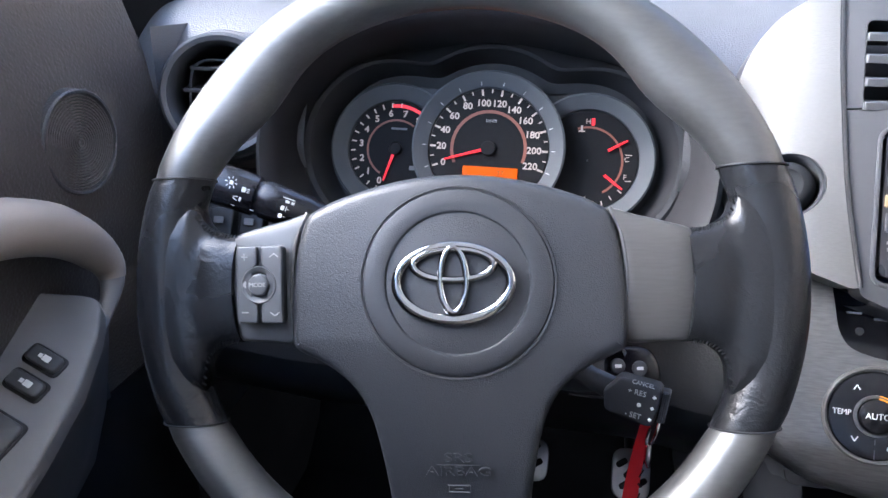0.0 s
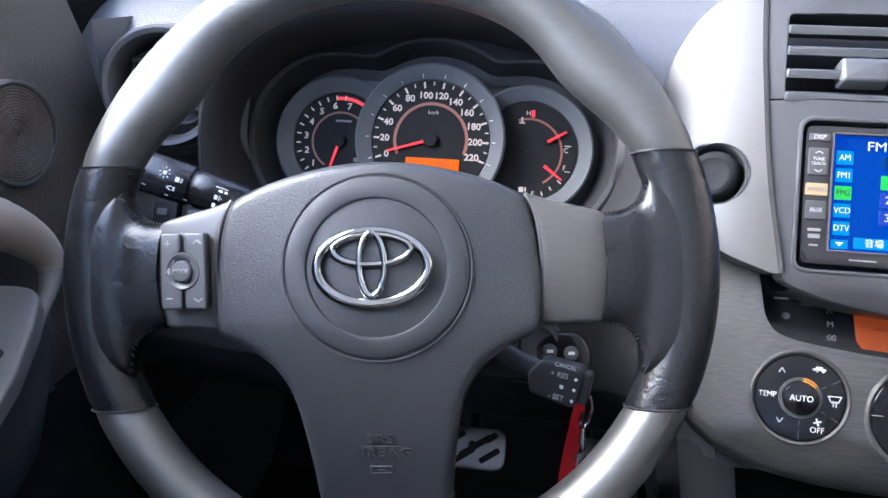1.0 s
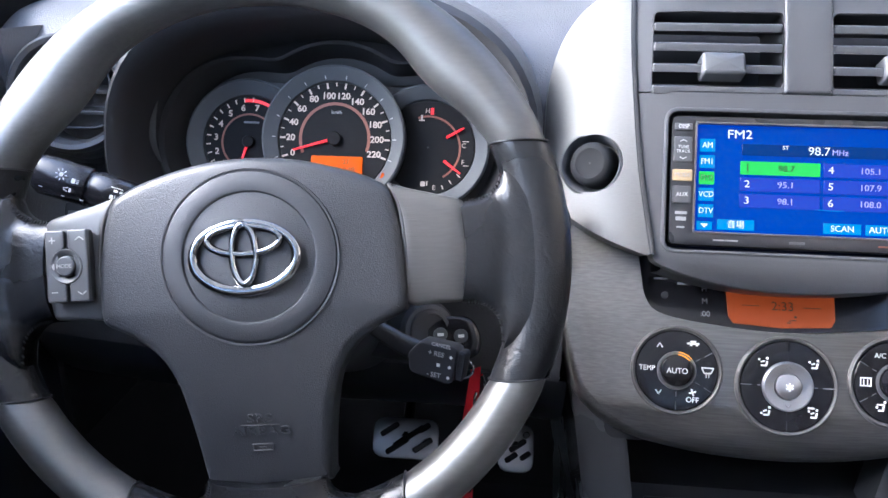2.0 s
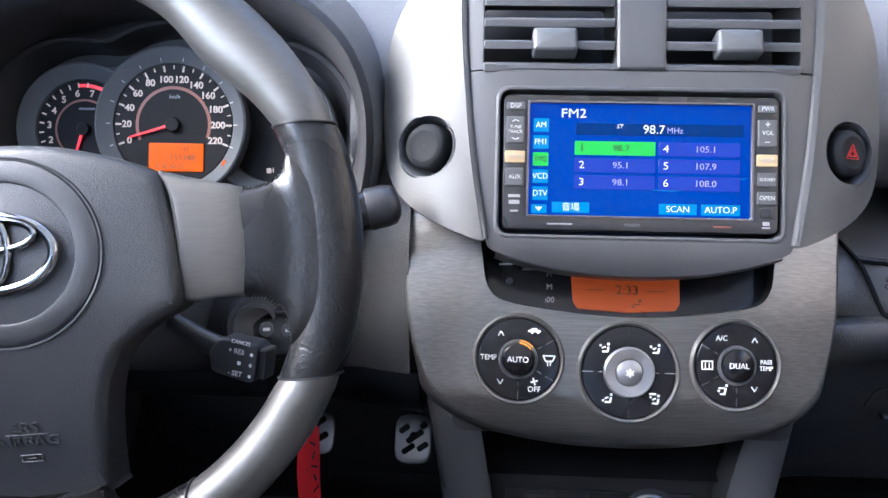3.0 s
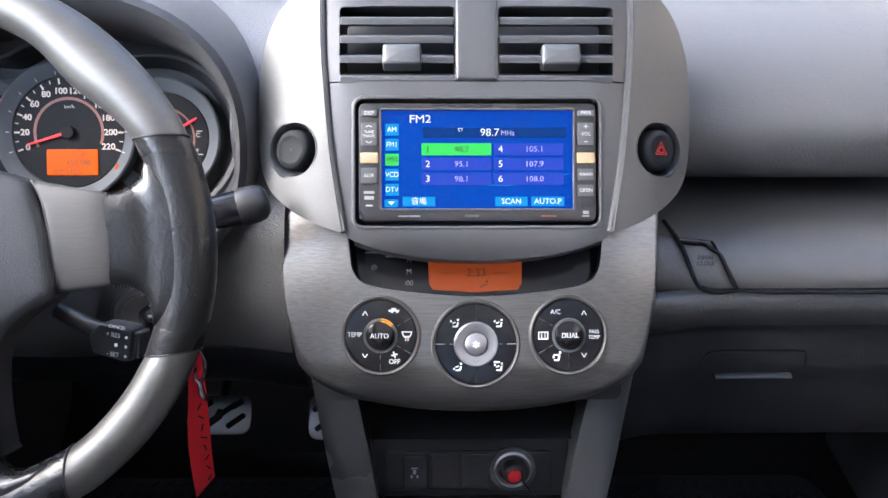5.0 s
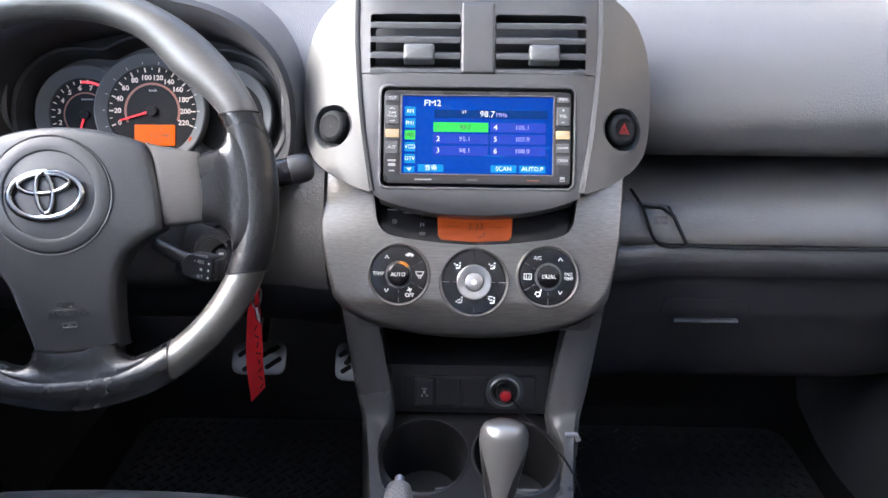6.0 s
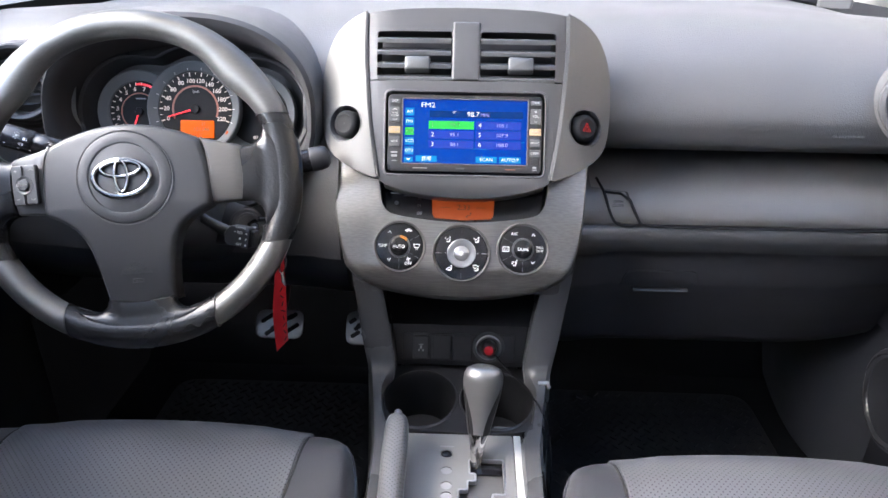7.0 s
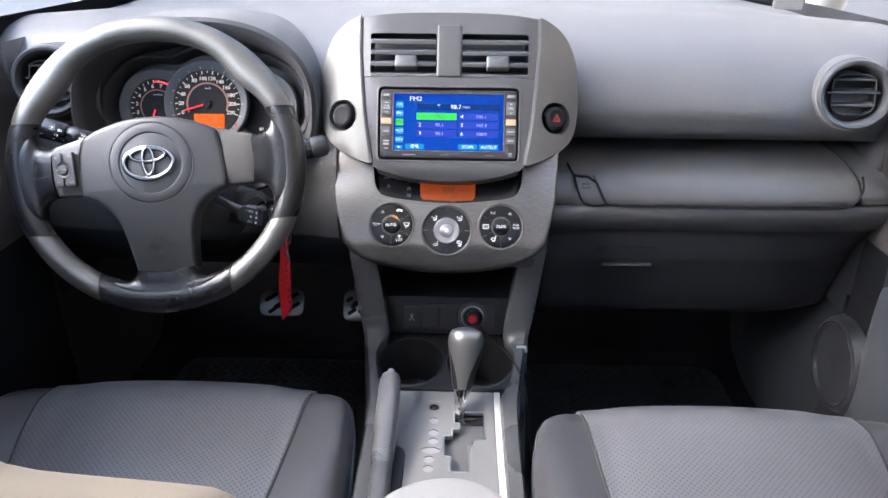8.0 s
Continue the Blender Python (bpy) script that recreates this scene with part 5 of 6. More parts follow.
hook = [(0.004, -0.003, -0.006), (0.0075, -0.003, -0.018), (0.005, -0.003, -0.030), (0.0, -0.003, -0.036), (-0.003, -0.003, -0.030), (-0.001, -0.003, -0.02)]
part("snap_hook", tube(spline(hook, 4, False), 0.0013, 8), CHROME, tag, "steel snap hook")
part("hook_body", tube([(0.0, -0.003, -0.034), (0.001, -0.003, -0.048), (0.003, -0.003, -0.056)], [0.002, 0.003, 0.0015], 10), CHROME, tag)

# ---- steering wheel ----
wheel = thing("steering_wheel", W, "black leather and silver three-spoke steering wheel", "steering wheel")
RO = 0.1918


def rim_half(deg):
    """Half the rim's width across, and its inward bulge, by the angle."""
    d = min(abs((deg + 180) % 360 - 180), abs(deg - 180))
    up = math.sin(radians(deg)) > 0
    a = 0.0160
    if d < 90 and (up or d < 23):
        a += 0.0050 * math.exp(-((d - 40) / 13) ** 2) if up else 0
        a += 0.0022 * math.exp(-(d / 12) ** 2)
    if not up and abs(deg - 270) < 30:
        a += 0.003 * math.exp(-((deg - 270) / 18) ** 2)
    return a


RIM_UP = 0.0095
JT, JB, JX = 0.063, -0.0800, 0.084


def cut_angle(cut, rho):
    """Where a seam crosses the ring of radius rho: level seams (y) at the sides, upright ones (x) at the foot."""
    kind, v, side = cut
    if kind == "y":
        t = math.asin(v / rho)
        return t if side > 0 else math.pi - t
    t = math.acos(v / rho)
    return 2 * math.pi - t


def rim_piece(c0, c1, mat, label, extra=0.0, name="rim_section"):
    m0, m1 = cut_angle(c0, 0.176), cut_angle(c1, 0.176)
    if m1 < m0:
        m1 += 2 * math.pi
    n, k = max(10, int(math.degrees(m1 - m0) / 2.5)), 24
    rows = []
    for i in range(n + 1):
        f = i / n
        deg = math.degrees(m0 + (m1 - m0) * f) % 360
        a = rim_half(deg) + extra
        e = min(i, n - i)
        shrink = 1.0 if e > 0 else 0.955
        rc = RO + extra - a
        row = []
        for g in np.linspace(0, 2 * math.pi, k, endpoint=False):
            rho = rc + a * shrink * math.cos(g)
            t0, t1 = cut_angle(c0, rho), cut_angle(c1, rho)
            if t1 < t0:
                t1 += 2 * math.pi
            t = t0 + (t1 - t0) * f
            row.append((rho * math.cos(t), RIM_UP + rho * math.sin(t), 0.0165 * shrink * math.sin(g)))
        rows.append(row)
    return part(name, sheet(rows, closed_u=True, cap=True), mat, wheel, label)


RT, LT, LB, RB = ("y", JT, 1), ("y", JT, -1), ("y", JB, -1), ("y", JB, 1)
BL, BR = ("x", -JX, 0), ("x", JX, 0)
rim_piece(RT, LT, RIMSILVER, "worn silver upper rim")
rim_piece(RB, RT, LEATHER, "black leather rim grip", 0.0008)
rim_piece(LT, LB, LEATHER, "black leather rim grip", 0.0008)
rim_piece(LB, BL, RIMSILVER, "silver lower rim")
rim_piece(BR, RB, RIMSILVER, "silver lower rim")
rim_piece(BL, BR, LEATHER, "black leather lower rim", 0.0008)

# dark joints between silver and leather
for cut_ in (RT, LT, LB, RB, BL, BR):
    mid = math.degrees(cut_angle(cut_, 0.176)) % 360
    a = rim_half(mid) + 0.0006
    loop = []
    for g in np.linspace(0, 2 * math.pi, 33):
        rho = RO + 0.0008 - a + a * math.cos(g)
        t = cut_angle(cut_, rho)
        loop.append((rho * math.cos(t), RIM_UP + rho * math.sin(t), 0.0166 * math.sin(g)))
    part("rim_joint", tube(loop, 0.0006, 6, cap=False), BLACK, wheel, "dark joint in the rim")

# airbag cover: wide shoulders and a narrow stem
half = [(0, 0.0695), (0.03, 0.0670), (0.06, 0.0595), (0.077, 0.0525), (0.0845, 0.046), (0.0895, 0.028), (0.0922, 0.007), (0.0925, -0.012), (0.0918, -0.0225), (0.088, -0.0275), (0.073, -0.0345), (0.058, -0.0465),
        (0.049, -0.062), (0.044, -0.082), (0.0405, -0.105), (0.0385, -0.124), (0.036, -0.1295)]
cover = half + [(0.0, -0.1315)] + [(-p[0], p[1]) for p in half[1:][::-1]]


def hub_h(x, y):
    d2 = x * x + (y - 0.008) ** 2
    base = 0.027 - 0.62 * x * x - 0.3 * max(0, y) ** 2
    if y < -0.02:
        base -= 1.15 * (y + 0.02) ** 2 + 0.10 * (-0.02 - y)
    return base + 0.004 * math.exp(-d2 / 0.0022)


part("airbag_cover", panel(spline(cover, 4), 0.026, 0.006, hub_h, rings=14, centre=(0, -0.008), steps=4), PADLEATHER, wheel, "dark grained airbag cover")
# raised disc with a groove and a dish round the badge
cyd = 0.0105
prof = [(0.0520, -0.004), (0.0518, 0.0002), (0.0510, 0.0012), (0.049, 0.0015), (0.0410, 0.0017), (0.0395, 0.0012), (0.0378, -0.0012), (0.0360, -0.0038), (0.034, -0.0040), (0.030, -0.0026), (0.001, -0.0020)]
rows = [[(0.0018 + r * math.cos(t), cyd + r * math.sin(t) * (0.98), hub_h(0.0018 + r * math.cos(t), cyd + r * math.sin(t)) + z) for t in np.linspace(0, 2 * math.pi, 72, endpoint=False)] for r, z in prof]
disc = part("badge_disc", sheet(rows, closed_u=True), SMOOTHPAD, wheel, "smooth round centre of the airbag cover")
rows = [[(0.0018 + r * math.cos(t), cyd + r * math.sin(t) * 0.98, hub_h(0.0018 + r * math.cos(t), cyd + r * math.sin(t)) + z) for t in np.linspace(0, 2 * math.pi, 72, endpoint=False)] for r, z in ((0.0533, 0.0002), (0.0530, 0.0010), (0.0517, 0.0006))]
part("groove", sheet(rows, closed_u=True), BLACK, wheel)
# oval badge: three oval rings in chrome
zb = hub_h(0, cyd) + 0.0005


def oval(rx, ry, cx, cy, w, z, n=56, taper=0.0):
    rows = []
    for i in range(n):
        t = 2 * math.pi * i / n
        c, s = math.cos(t), math.sin(t)
        nx, ny = c / rx, s / ry
        ln = math.hypot(nx, ny)
        nx, ny = nx / ln, ny / ln
        ww = w * (1 + taper * s)
        rows.append([(cx + rx * c + nx * ww * math.cos(f), cy + ry * s + ny * ww * math.cos(f), z + 0.0022 * math.sin(f)) for f in np.linspace(0, 2 * math.pi, 12, endpoint=False)])
    return sheet(rows, closed_u=True, closed_v=True)


badge = part("badge", oval(0.0306, 0.0200, 0, cyd, 0.0030, zb, taper=-0.14), BADGE, wheel, "chrome badge of three ovals")
part("badge_oval", oval(0.0214, 0.0082, 0, cyd + 0.0096, 0.0023, zb + 0.0002), BADGE, badge)
part("badge_oval", oval(0.0070, 0.0172, 0, cyd + 0.0016, 0.0022, zb + 0.0004), BADGE, badge)
for body, y in (("SRS", -0.0860), ("AIRBAG", -0.0940)):
    words(body, 0.0080, EMBOSS, wheel, pose(0, y, hub_h(0, y) + 0.0006, math.degrees(math.atan(0.10 - 2.3 * (y + 0.02)))), wide=1.3, depth=0.0005)
for x, y, w, h in ((0, -0.0900, 0.024, 0.0006), (0, -0.1062, 0.0125, 0.0009), (0, -0.1022, 0.0125, 0.0009), (-0.0060, -0.1042, 0.0009, 0.0046), (0.0060, -0.1042, 0.0009, 0.0046), (0.0, -0.1042, 0.0045, 0.0009)):
    bars([(0, 0, w, h)], EMBOSS, wheel, pose(x, y, hub_h(x, y) + 0.0002, math.degrees(math.atan(0.10 - 2.3 * (y + 0.02)))), "mark", t=0.0006)


# spokes
SPOKE_UP = 0.010


def sp_h(x, y):
    y -= SPOKE_UP
    return 0.0235 - 1.0 * max(0, abs(x) - 0.06) ** 2 - 3.0 * (y - 0.006) ** 2 - 0.9 * max(0, abs(x) - 0.12) ** 1.0 * 0.16


for s in (-1, 1):
    line = spline([(s * 0.083, 0.0395), (s * 0.098, 0.0365), (s * 0.114, 0.0325), (s * 0.127, 0.0285), (s * 0.1305, 0.020), (s * 0.1315, 0.0), (s * 0.1305, -0.022), (s * 0.127, -0.0315), (s * 0.110, -0.0325), (s * 0.092, -0.0325), (s * 0.0905, -0.018), (s * 0.0915, 0.0), (s * 0.0895, 0.022)], 4)
    line = [p + np.array((0, SPOKE_UP)) for p in line]
    sp = part("spoke_trim", panel(line, 0.03, 0.003, sp_h, z=-0.0035, rings=6), BRUSHED_V if s > 0 else TRIMGREY, wheel, "worn brushed silver spoke trim" if s > 0 else "grey spoke trim")
    gl = spline([(s * 0.0825, 0.0405), (s * 0.0885, 0.026), (s * 0.0912, 0.0), (s * 0.0905, -0.018), (s * 0.0895, -0.031)], 4, False)
    gl = [p + np.array((0, SPOKE_UP)) for p in gl]
    part("spoke_edge", tube([(x + s * 0.0015, y, sp_h(x, y) - 0.0050) for x, y in gl], 0.0014, 8), BRUSHED_V, wheel)


def spoke_flare(axis, r0, r_in, ends0, ends1, z0, dip):
    """A leather spoke root that widens like a fillet and runs out into the rim; returns its edge lines."""
    rows, edges, n, m = [], ([], []), 18, 15
    r1 = 0.1755
    for i in range(n + 1):
        rho = r0 + (r1 - r0) * i / n
        q = min(1.0, max(0.0, (rho - r0 - 0.004) / (r_in - r0 - 0.004)))
        f = 1 - math.sqrt(max(0.0, 1 - q * q))
        wa, wb = (e0 + (e1 - e0) * f for e0, e1 in zip(ends0, ends1))
        zt = z0 + (0.0158 - z0) * i / n - dip * math.exp(-((rho - r_in + 0.006) / 0.007) ** 2)

        def at_v(v, sign):
            w = (wa + wb) / 2 * v + (wa - wb) / 2
            g = radians(axis) + w / rho
            z = (zt if sign > 0 else -0.012) * (1 - abs(v) ** 4.5) ** (1 / 3.2)
            return (rho * math.cos(g), RIM_UP + rho * math.sin(g), z)
        vs = [math.sin(math.pi / 2 * k / (m - 1) * 2 - math.pi / 2) for k in range(m)]
        rows.append([at_v(v, 1) for v in vs] + [at_v(v, -1) for v in vs[1:-1][::-1]])
        if q < 1.0:
            edges[0].append(at_v(0.965, 1)), edges[1].append(at_v(-0.965, 1))
    part("spoke_leather", sheet(rows, closed_u=True, cap=True), LEATHER, wheel, "black leather spoke cover")
    for e in edges:
        line = [Vector(p) for p in spline(e[1:] + [tuple(np.array(e[-1]) * 1.6 - np.array(e[-2]) * 0.6)], 4, False)]
        for p, q in list(zip(line, line[2:]))[::3]:
            across = (q - p).normalized().cross(Vector((0, 0, 1))) * 0.0012
            part("stitch", tube([p + across + Vector((0, 0, 0.0006)), (p + q) / 2 - across + Vector((0, 0, 0.0010))], 0.00045, 5), PALESTITCH, wheel)


spoke_flare(0, 0.1285, 0.1580, (0.0300, 0.0335), (0.0500, 0.0640), 0.0168, 0.0016)
spoke_flare(180, 0.1285, 0.1580, (0.0335, 0.0300), (0.0640, 0.0500), 0.0168, 0.0016)
spoke_flare(270, 0.1385, 0.1610, (0.0375, 0.0375), (0.0800, 0.0800), 0.0125, 0.0006)
# audio keys on the left spoke
mk = pose(-0.1090, 0.0105, 0.0222, 2, -5, 0)
kp = part("key_pad", moved(panel(rrect(0.0274, 0.0436, 0.003), 0.004, 0.001), mk), BLACK, wheel, "audio key pad")
for s in (-1, 1):
    kk = part("rocker", moved(panel(fillet([(s * 0.0012, -0.0215), (s * 0.0135, -0.0215), (s * 0.0135, 0.0215), (s * 0.0012, 0.0215), (s * 0.0012, 0.011), (s * 0.0045, 0.009), (s * 0.0045, -0.009), (s * 0.0012, -0.011)], 0.0018, 3), 0.004, 0.001, z=0.0022, centre=(s * 0.0092, 0), rings=3), mk), TRIMGREY, kp, "grey rocker key")
part("mode_key", moved(lathe([(0.0062, 0.0), (0.0060, 0.0034), (0.0052, 0.0042), (0.0003, 0.0046)], 28), mk), TRIMGREY, kp, "round grey key")
part("mode_dish", moved(lathe([(0.0105, 0.0020), (0.0100, 0.0027), (0.0085, 0.0022), (0.0068, 0.0006)], 28, cap=False), mk), TRIMGREY, kp)
words("MODE", 0.0034, GREYPRINT, kp, mk @ pose(0, 0, 0.0046))
bars([(-0.0085, 0.0155, 0.004, 0.0007), (-0.0085, 0.0155, 0.0007, 0.004), (-0.0085, -0.0155, 0.004, 0.0007), (-0.0095, 0, 0.0016, 0.0022), (-0.0082, 0, 0.001, 0.0038),
      (0.0078, 0.0163, 0.0034, 0.0007, 36), (0.0104, 0.0163, 0.0034, 0.0007, -36), (0.0078, -0.0163, 0.0034, 0.0007, -36), (0.0104, -0.0163, 0.0034, 0.0007, 36)], GREYPRINT, kp, mk @ pose(0, 0, 0.0022), "symbol")
# cruise stalk, fixed to the wheel
cr = pose(0.1065, -0.0640, -0.041, 8, -14, -14) @ Matrix.Diagonal((1.05, 1.05, 1.05, 1))
arm = part("cruise_stalk", moved(join(tube([(-0.055, 0.012, -0.006), (-0.03, 0.004, -0.006), (-0.01, 0.0, -0.004)], [0.006, 0.007, 0.008], 14, squash=0.7),
                                      panel(fillet([(-0.0175, -0.010), (0.011, -0.013), (0.0125, 0.012), (-0.013, 0.012), (-0.0205, 0.002)], 0.005, 5), 0.016, 0.002, z=0.006)), cr), LOWTRIM, wheel, "black cruise control stalk with white print")
part("stalk_end", moved(panel(rrect(0.005, 0.019, 0.0018, 0.0142, 0), 0.012, 0.0015, z=0.003), cr), BLACK, arm)
bars([(0.0128 + 0.0011 * k, 0.0, 0.0004, 0.017) for k in range(4)], DARK, arm, cr @ pose(0, 0, 0.0031), "rib")
words("CANCEL", 0.0034, PRINT, arm, cr @ pose(0.001, 0.0115, 0.0058, -30))
words("+ RES", 0.0044, PRINT, arm, cr @ pose(-0.0015, 0.0058, 0.0062))
words("- SET", 0.0044, PRINT, arm, cr @ pose(-0.001, -0.0078, 0.0062))
bars([(0.001, -0.001, 0.0022, 0.0022), (0.0085, 0.0055, 0.0018, 0.0018, 45), (0.0085, -0.001, 0.0018, 0.0018, 45), (0.0085, -0.0078, 0.0018, 0.0018, 45)], WHITE, arm, cr @ pose(0, 0, 0.006), "symbol")


# ---- pedals ----
def pedal(name, x, y, z, w, h, label):
    p = thing(name, at(x, y, z, 38), label, "pedal")
    part("plate", panel(rrect(w, h, 0.018), 0.004, 0.0015, lambda a, b: -2.0 * b * b, rings=4), ALU, p, "brushed aluminium plate")
    for k, (a, b, l) in enumerate(((-0.25, 0.2, 0.32), (0.05, 0.05, 0.55), (-0.12, -0.2, 0.4), (0.27, -0.15, 0.34), (0.28, 0.28, 0.2))):
        part("rubber_stud", moved(panel(rrect(l * w, 0.008, 0.0035), 0.004, 0.001), pose(a * w, b * h, 0.0018, 0, 0, 35)), RUBBER, p, "black rubber strip")
    part("arm", tube([(0, 0, -0.004), (0, 0.05, -0.03), (0, 0.2, -0.05)], [0.008, 0.008, 0.009], 10), BLACK, p)
    return p


pedal("brake_pedal", -0.355, 0.285, 0.236, 0.093, 0.056, "brushed aluminium brake pedal with rubber strips")
pedal("accelerator_pedal", -0.199, 0.285, 0.232, 0.050, 0.066, "brushed aluminium accelerator pedal with rubber strips")

# ---- centre console ----
console = thing("centre_console", pose(0, 0, 0), "grey centre console with cup holders and silver shift plate", "console")
# side pillars from the climate panel to the cup holders
for s in (-1, 1):
    outer = [(s * 0.166, 0.006, 0.545), (s * 0.159, -0.006, 0.50), (s * 0.151, -0.016, 0.45), (s * 0.143, -0.028, 0.40), (s * 0.134, -0.042, 0.36), (s * 0.125, -0.075, 0.340), (s * 0.117, -0.13, 0.332), (s * 0.109, -0.22, 0.333), (s * 0.106, -0.40, 0.335)]
    inner = [(s * 0.124, -0.020, 0.512), (s * 0.112, -0.024, 0.475), (s * 0.104, -0.029, 0.43), (s * 0.098, -0.035, 0.39), (s * 0.095, -0.040, 0.355), (s * 0.108, -0.075, 0.342), (s * 0.099, -0.13, 0.332), (s * 0.0835, -0.17, 0.331), (s * 0.0825, -0.40, 0.332)]
    o, i = spline(outer, 4, False), spline(inner, 4, False)
    rows = []
    for a, b in zip(o, i):
        down = np.array((0.0, 0.0, -1.0)) if a[2] < 0.36 else np.array((0.0, 0.9, -0.3))
        side = np.array((s, 0, 0))
        rows.append([a + down * 0.36 + side * 0.015, a + down * 0.12 + side * 0.004, a + down * 0.02 + side * 0.001, a + down * 0.004, a * 0.85 + b * 0.15 + (0, 0, 0.0035), a * 0.5 + b * 0.5 + (0, 0, 0.005), a * 0.15 + b * 0.85 + (0, 0, 0.0035), b + down * 0.004, b + down * 0.04])
    part("side_rail", sheet(rows), RAIL, console, "grey side rail of the console")
# storage slot and switch panel
part("storage_slot", join(sheet([[(x, y, z) for y, z in ((-0.035, 0.492), (0.03, 0.486), (0.10, 0.47), (0.11, 0.42), (0.03, 0.412), (-0.004, 0.410))] for x in (-0.115, 0, 0.115)])), BLACK, console, "dark open storage slot")
m2 = at(0, -0.006, 0.378, 14)
part("switch_panel", moved(panel(rrect(0.20, 0.066, 0.004), 0.02, 0.002), m2), CONSOLEBLACK, console, "dark switch panel")
part("switch_strip", moved(panel(rrect(0.168, 0.042, 0.003, -0.002, -0.004), 0.004, 0.001, z=0.003), m2), CONSOLEBLACK, console)
sw = part("rocker_switch", moved(panel(rrect(0.024, 0.036, 0.002, -0.0575, -0.004), 0.006, 0.0015, z=0.007), m2), BLACK, console, "black rocker switch")
bars([(-0.0575, 0.001, 0.007, 0.0012), (-0.0575, -0.003, 0.003, 0.005), (-0.0605, -0.008, 0.002, 0.003), (-0.0545, -0.008, 0.002, 0.003)], GREYPRINT, sw, m2 @ pose(0, 0, 0.007), "symbol")
for x in (-0.027, 0.004):
    part("blank_cover", moved(panel(rrect(0.029, 0.038, 0.0015, x, -0.004), 0.005, 0.001, z=0.0045), m2), CONSOLEBLACK, console)
ms = m2 @ pose(0.043, -0.002, 0.003)
so = part("power_socket", moved(lathe([(0.0195, -0.004), (0.019, 0.003), (0.0175, 0.0042), (0.0155, 0.003), (0.0135, -0.002)], 36, cap=False), ms), ALU, console, "silver-ringed power socket")
part("base", moved(lathe([(0.024, 0.0), (0.0235, 0.001), (0.019, 0.0014)], 36, cap=False), ms), DARK, so)

# cup holder deck
deck = [(-0.1085, -0.060), (-0.103, -0.025), (-0.085, -0.004), (0, 0.0), (0.085, -0.004), (0.103, -0.025), (0.1085, -0.060), (0.104, -0.105), (0.090, -0.144), (0, -0.149), (-0.090, -0.144), (-0.104, -0.105)]
cups = [circle(0.0515, s * 0.0545, -0.080, 40, ry=0.064) for s in (-1, 1)]
dz = lambda x, y: 0.330 + 0.18 * (y + 0.13) * 0.35
part("cup_deck", grid_panel(spline(deck, 4), cups, 0.01, dz, step=0.02), CONSOLEBLACK, console, "dark cup holder deck")
for s in (-1, 1):
    c = [(0.0515, 0.001), (0.0503, 0.0018), (0.0492, 0.0), (0.0480, -0.02), (0.045, -0.09), (0.042, -0.098), (0.001, -0.098)]
    rows = [[(s * 0.0545 + r * math.cos(t), -0.080 + r * 1.24 * math.sin(t), dz(0, -0.08 + r * math.sin(t)) + z) for t in np.linspace(0, 2 * math.pi, 40, endpoint=False)] for r, z in c]
    cup = part("cup_holder", sheet(rows, closed_u=True), CUPBLACK, console, "deep dark round cup holder")
    part("cup_flap", moved(panel(rrect(0.03, 0.022, 0.003), 0.006, 0.0015), pose(s * 0.0545 + (0.012 if s > 0 else 0.028), -0.112, 0.298, 55, 0, 0)), GREY, cup, "grey sprung flap")
    part("cup_lip", sheet([[(s * 0.0545 + r * math.cos(t), -0.080 + r * 1.24 * math.sin(t), dz(0, -0.08 + r * math.sin(t)) + z) for t in np.linspace(0, 2 * math.pi, 40, endpoint=False)] for r, z in ((0.0535, 0.0004), (0.0525, 0.0016), (0.0512, 0.0018), (0.0502, 0.0008))], closed_u=True), CONSOLEBLACK, cup)
# silver shift plate with its stepped gate
def plate_z(x, y):
    return 0.3275 - 0.012 * (y + 0.25)


gate = [(0.016, -0.200), (0.016, -0.2265), (0.024, -0.2265), (0.024, -0.240), (0.014, -0.240), (0.014, -0.2555), (0.003, -0.2555), (0.003, -0.298), (0.0125, -0.298), (0.0125, -0.328), (0.0365, -0.328), (0.0365, -0.276), (0.044, -0.276), (0.044, -0.262), (0.0595, -0.262), (0.0595, -0.200)]
gate = fillet(gate, 0.0028, 3)
buttons = [(-0.013, -0.190, 0.0078, 0.0078), (-0.0125, -0.222, 0.0072, 0.0072), (-0.012, -0.249, 0.0072, 0.0072), (-0.0115, -0.267, 0.0072, 0.0072), (-0.0145, -0.2865, 0.0125, 0.0072), (-0.016, -0.305, 0.0072, 0.0072), (-0.016, -0.323, 0.0072, 0.0072)]
plate = fillet([(-0.094, -0.1505), (-0.094, -0.43), (0.0735, -0.43), (0.0735, -0.1505)], 0.004, 3)
part("shift_plate", grid_panel(plate, [gate] + [circle(a, x, y, 20, ry=b) for x, y, a, b in buttons], 0.004, plate_z, step=0.03), PLATE, console, "satin silver shift plate")
part("gate_lip", frame_of(inset(ccw(gate), -0.0014), inset(ccw(gate), 0.0012), 0.006, 0.0006, plate_z, z=0.0006), ALU, console, "bright edge round the gate")
part("gate_floor", panel(rrect(0.075, 0.150, 0.004, 0.03, -0.265), 0.003, 0.0005, plate_z, z=-0.010), SILVER, console, "grey sliding gate cover")
part("gate_slot", panel(rrect(0.040, 0.016, 0.004, 0.038, -0.2125), 0.002, 0.0004, plate_z, z=-0.0065), GLOSS, console)
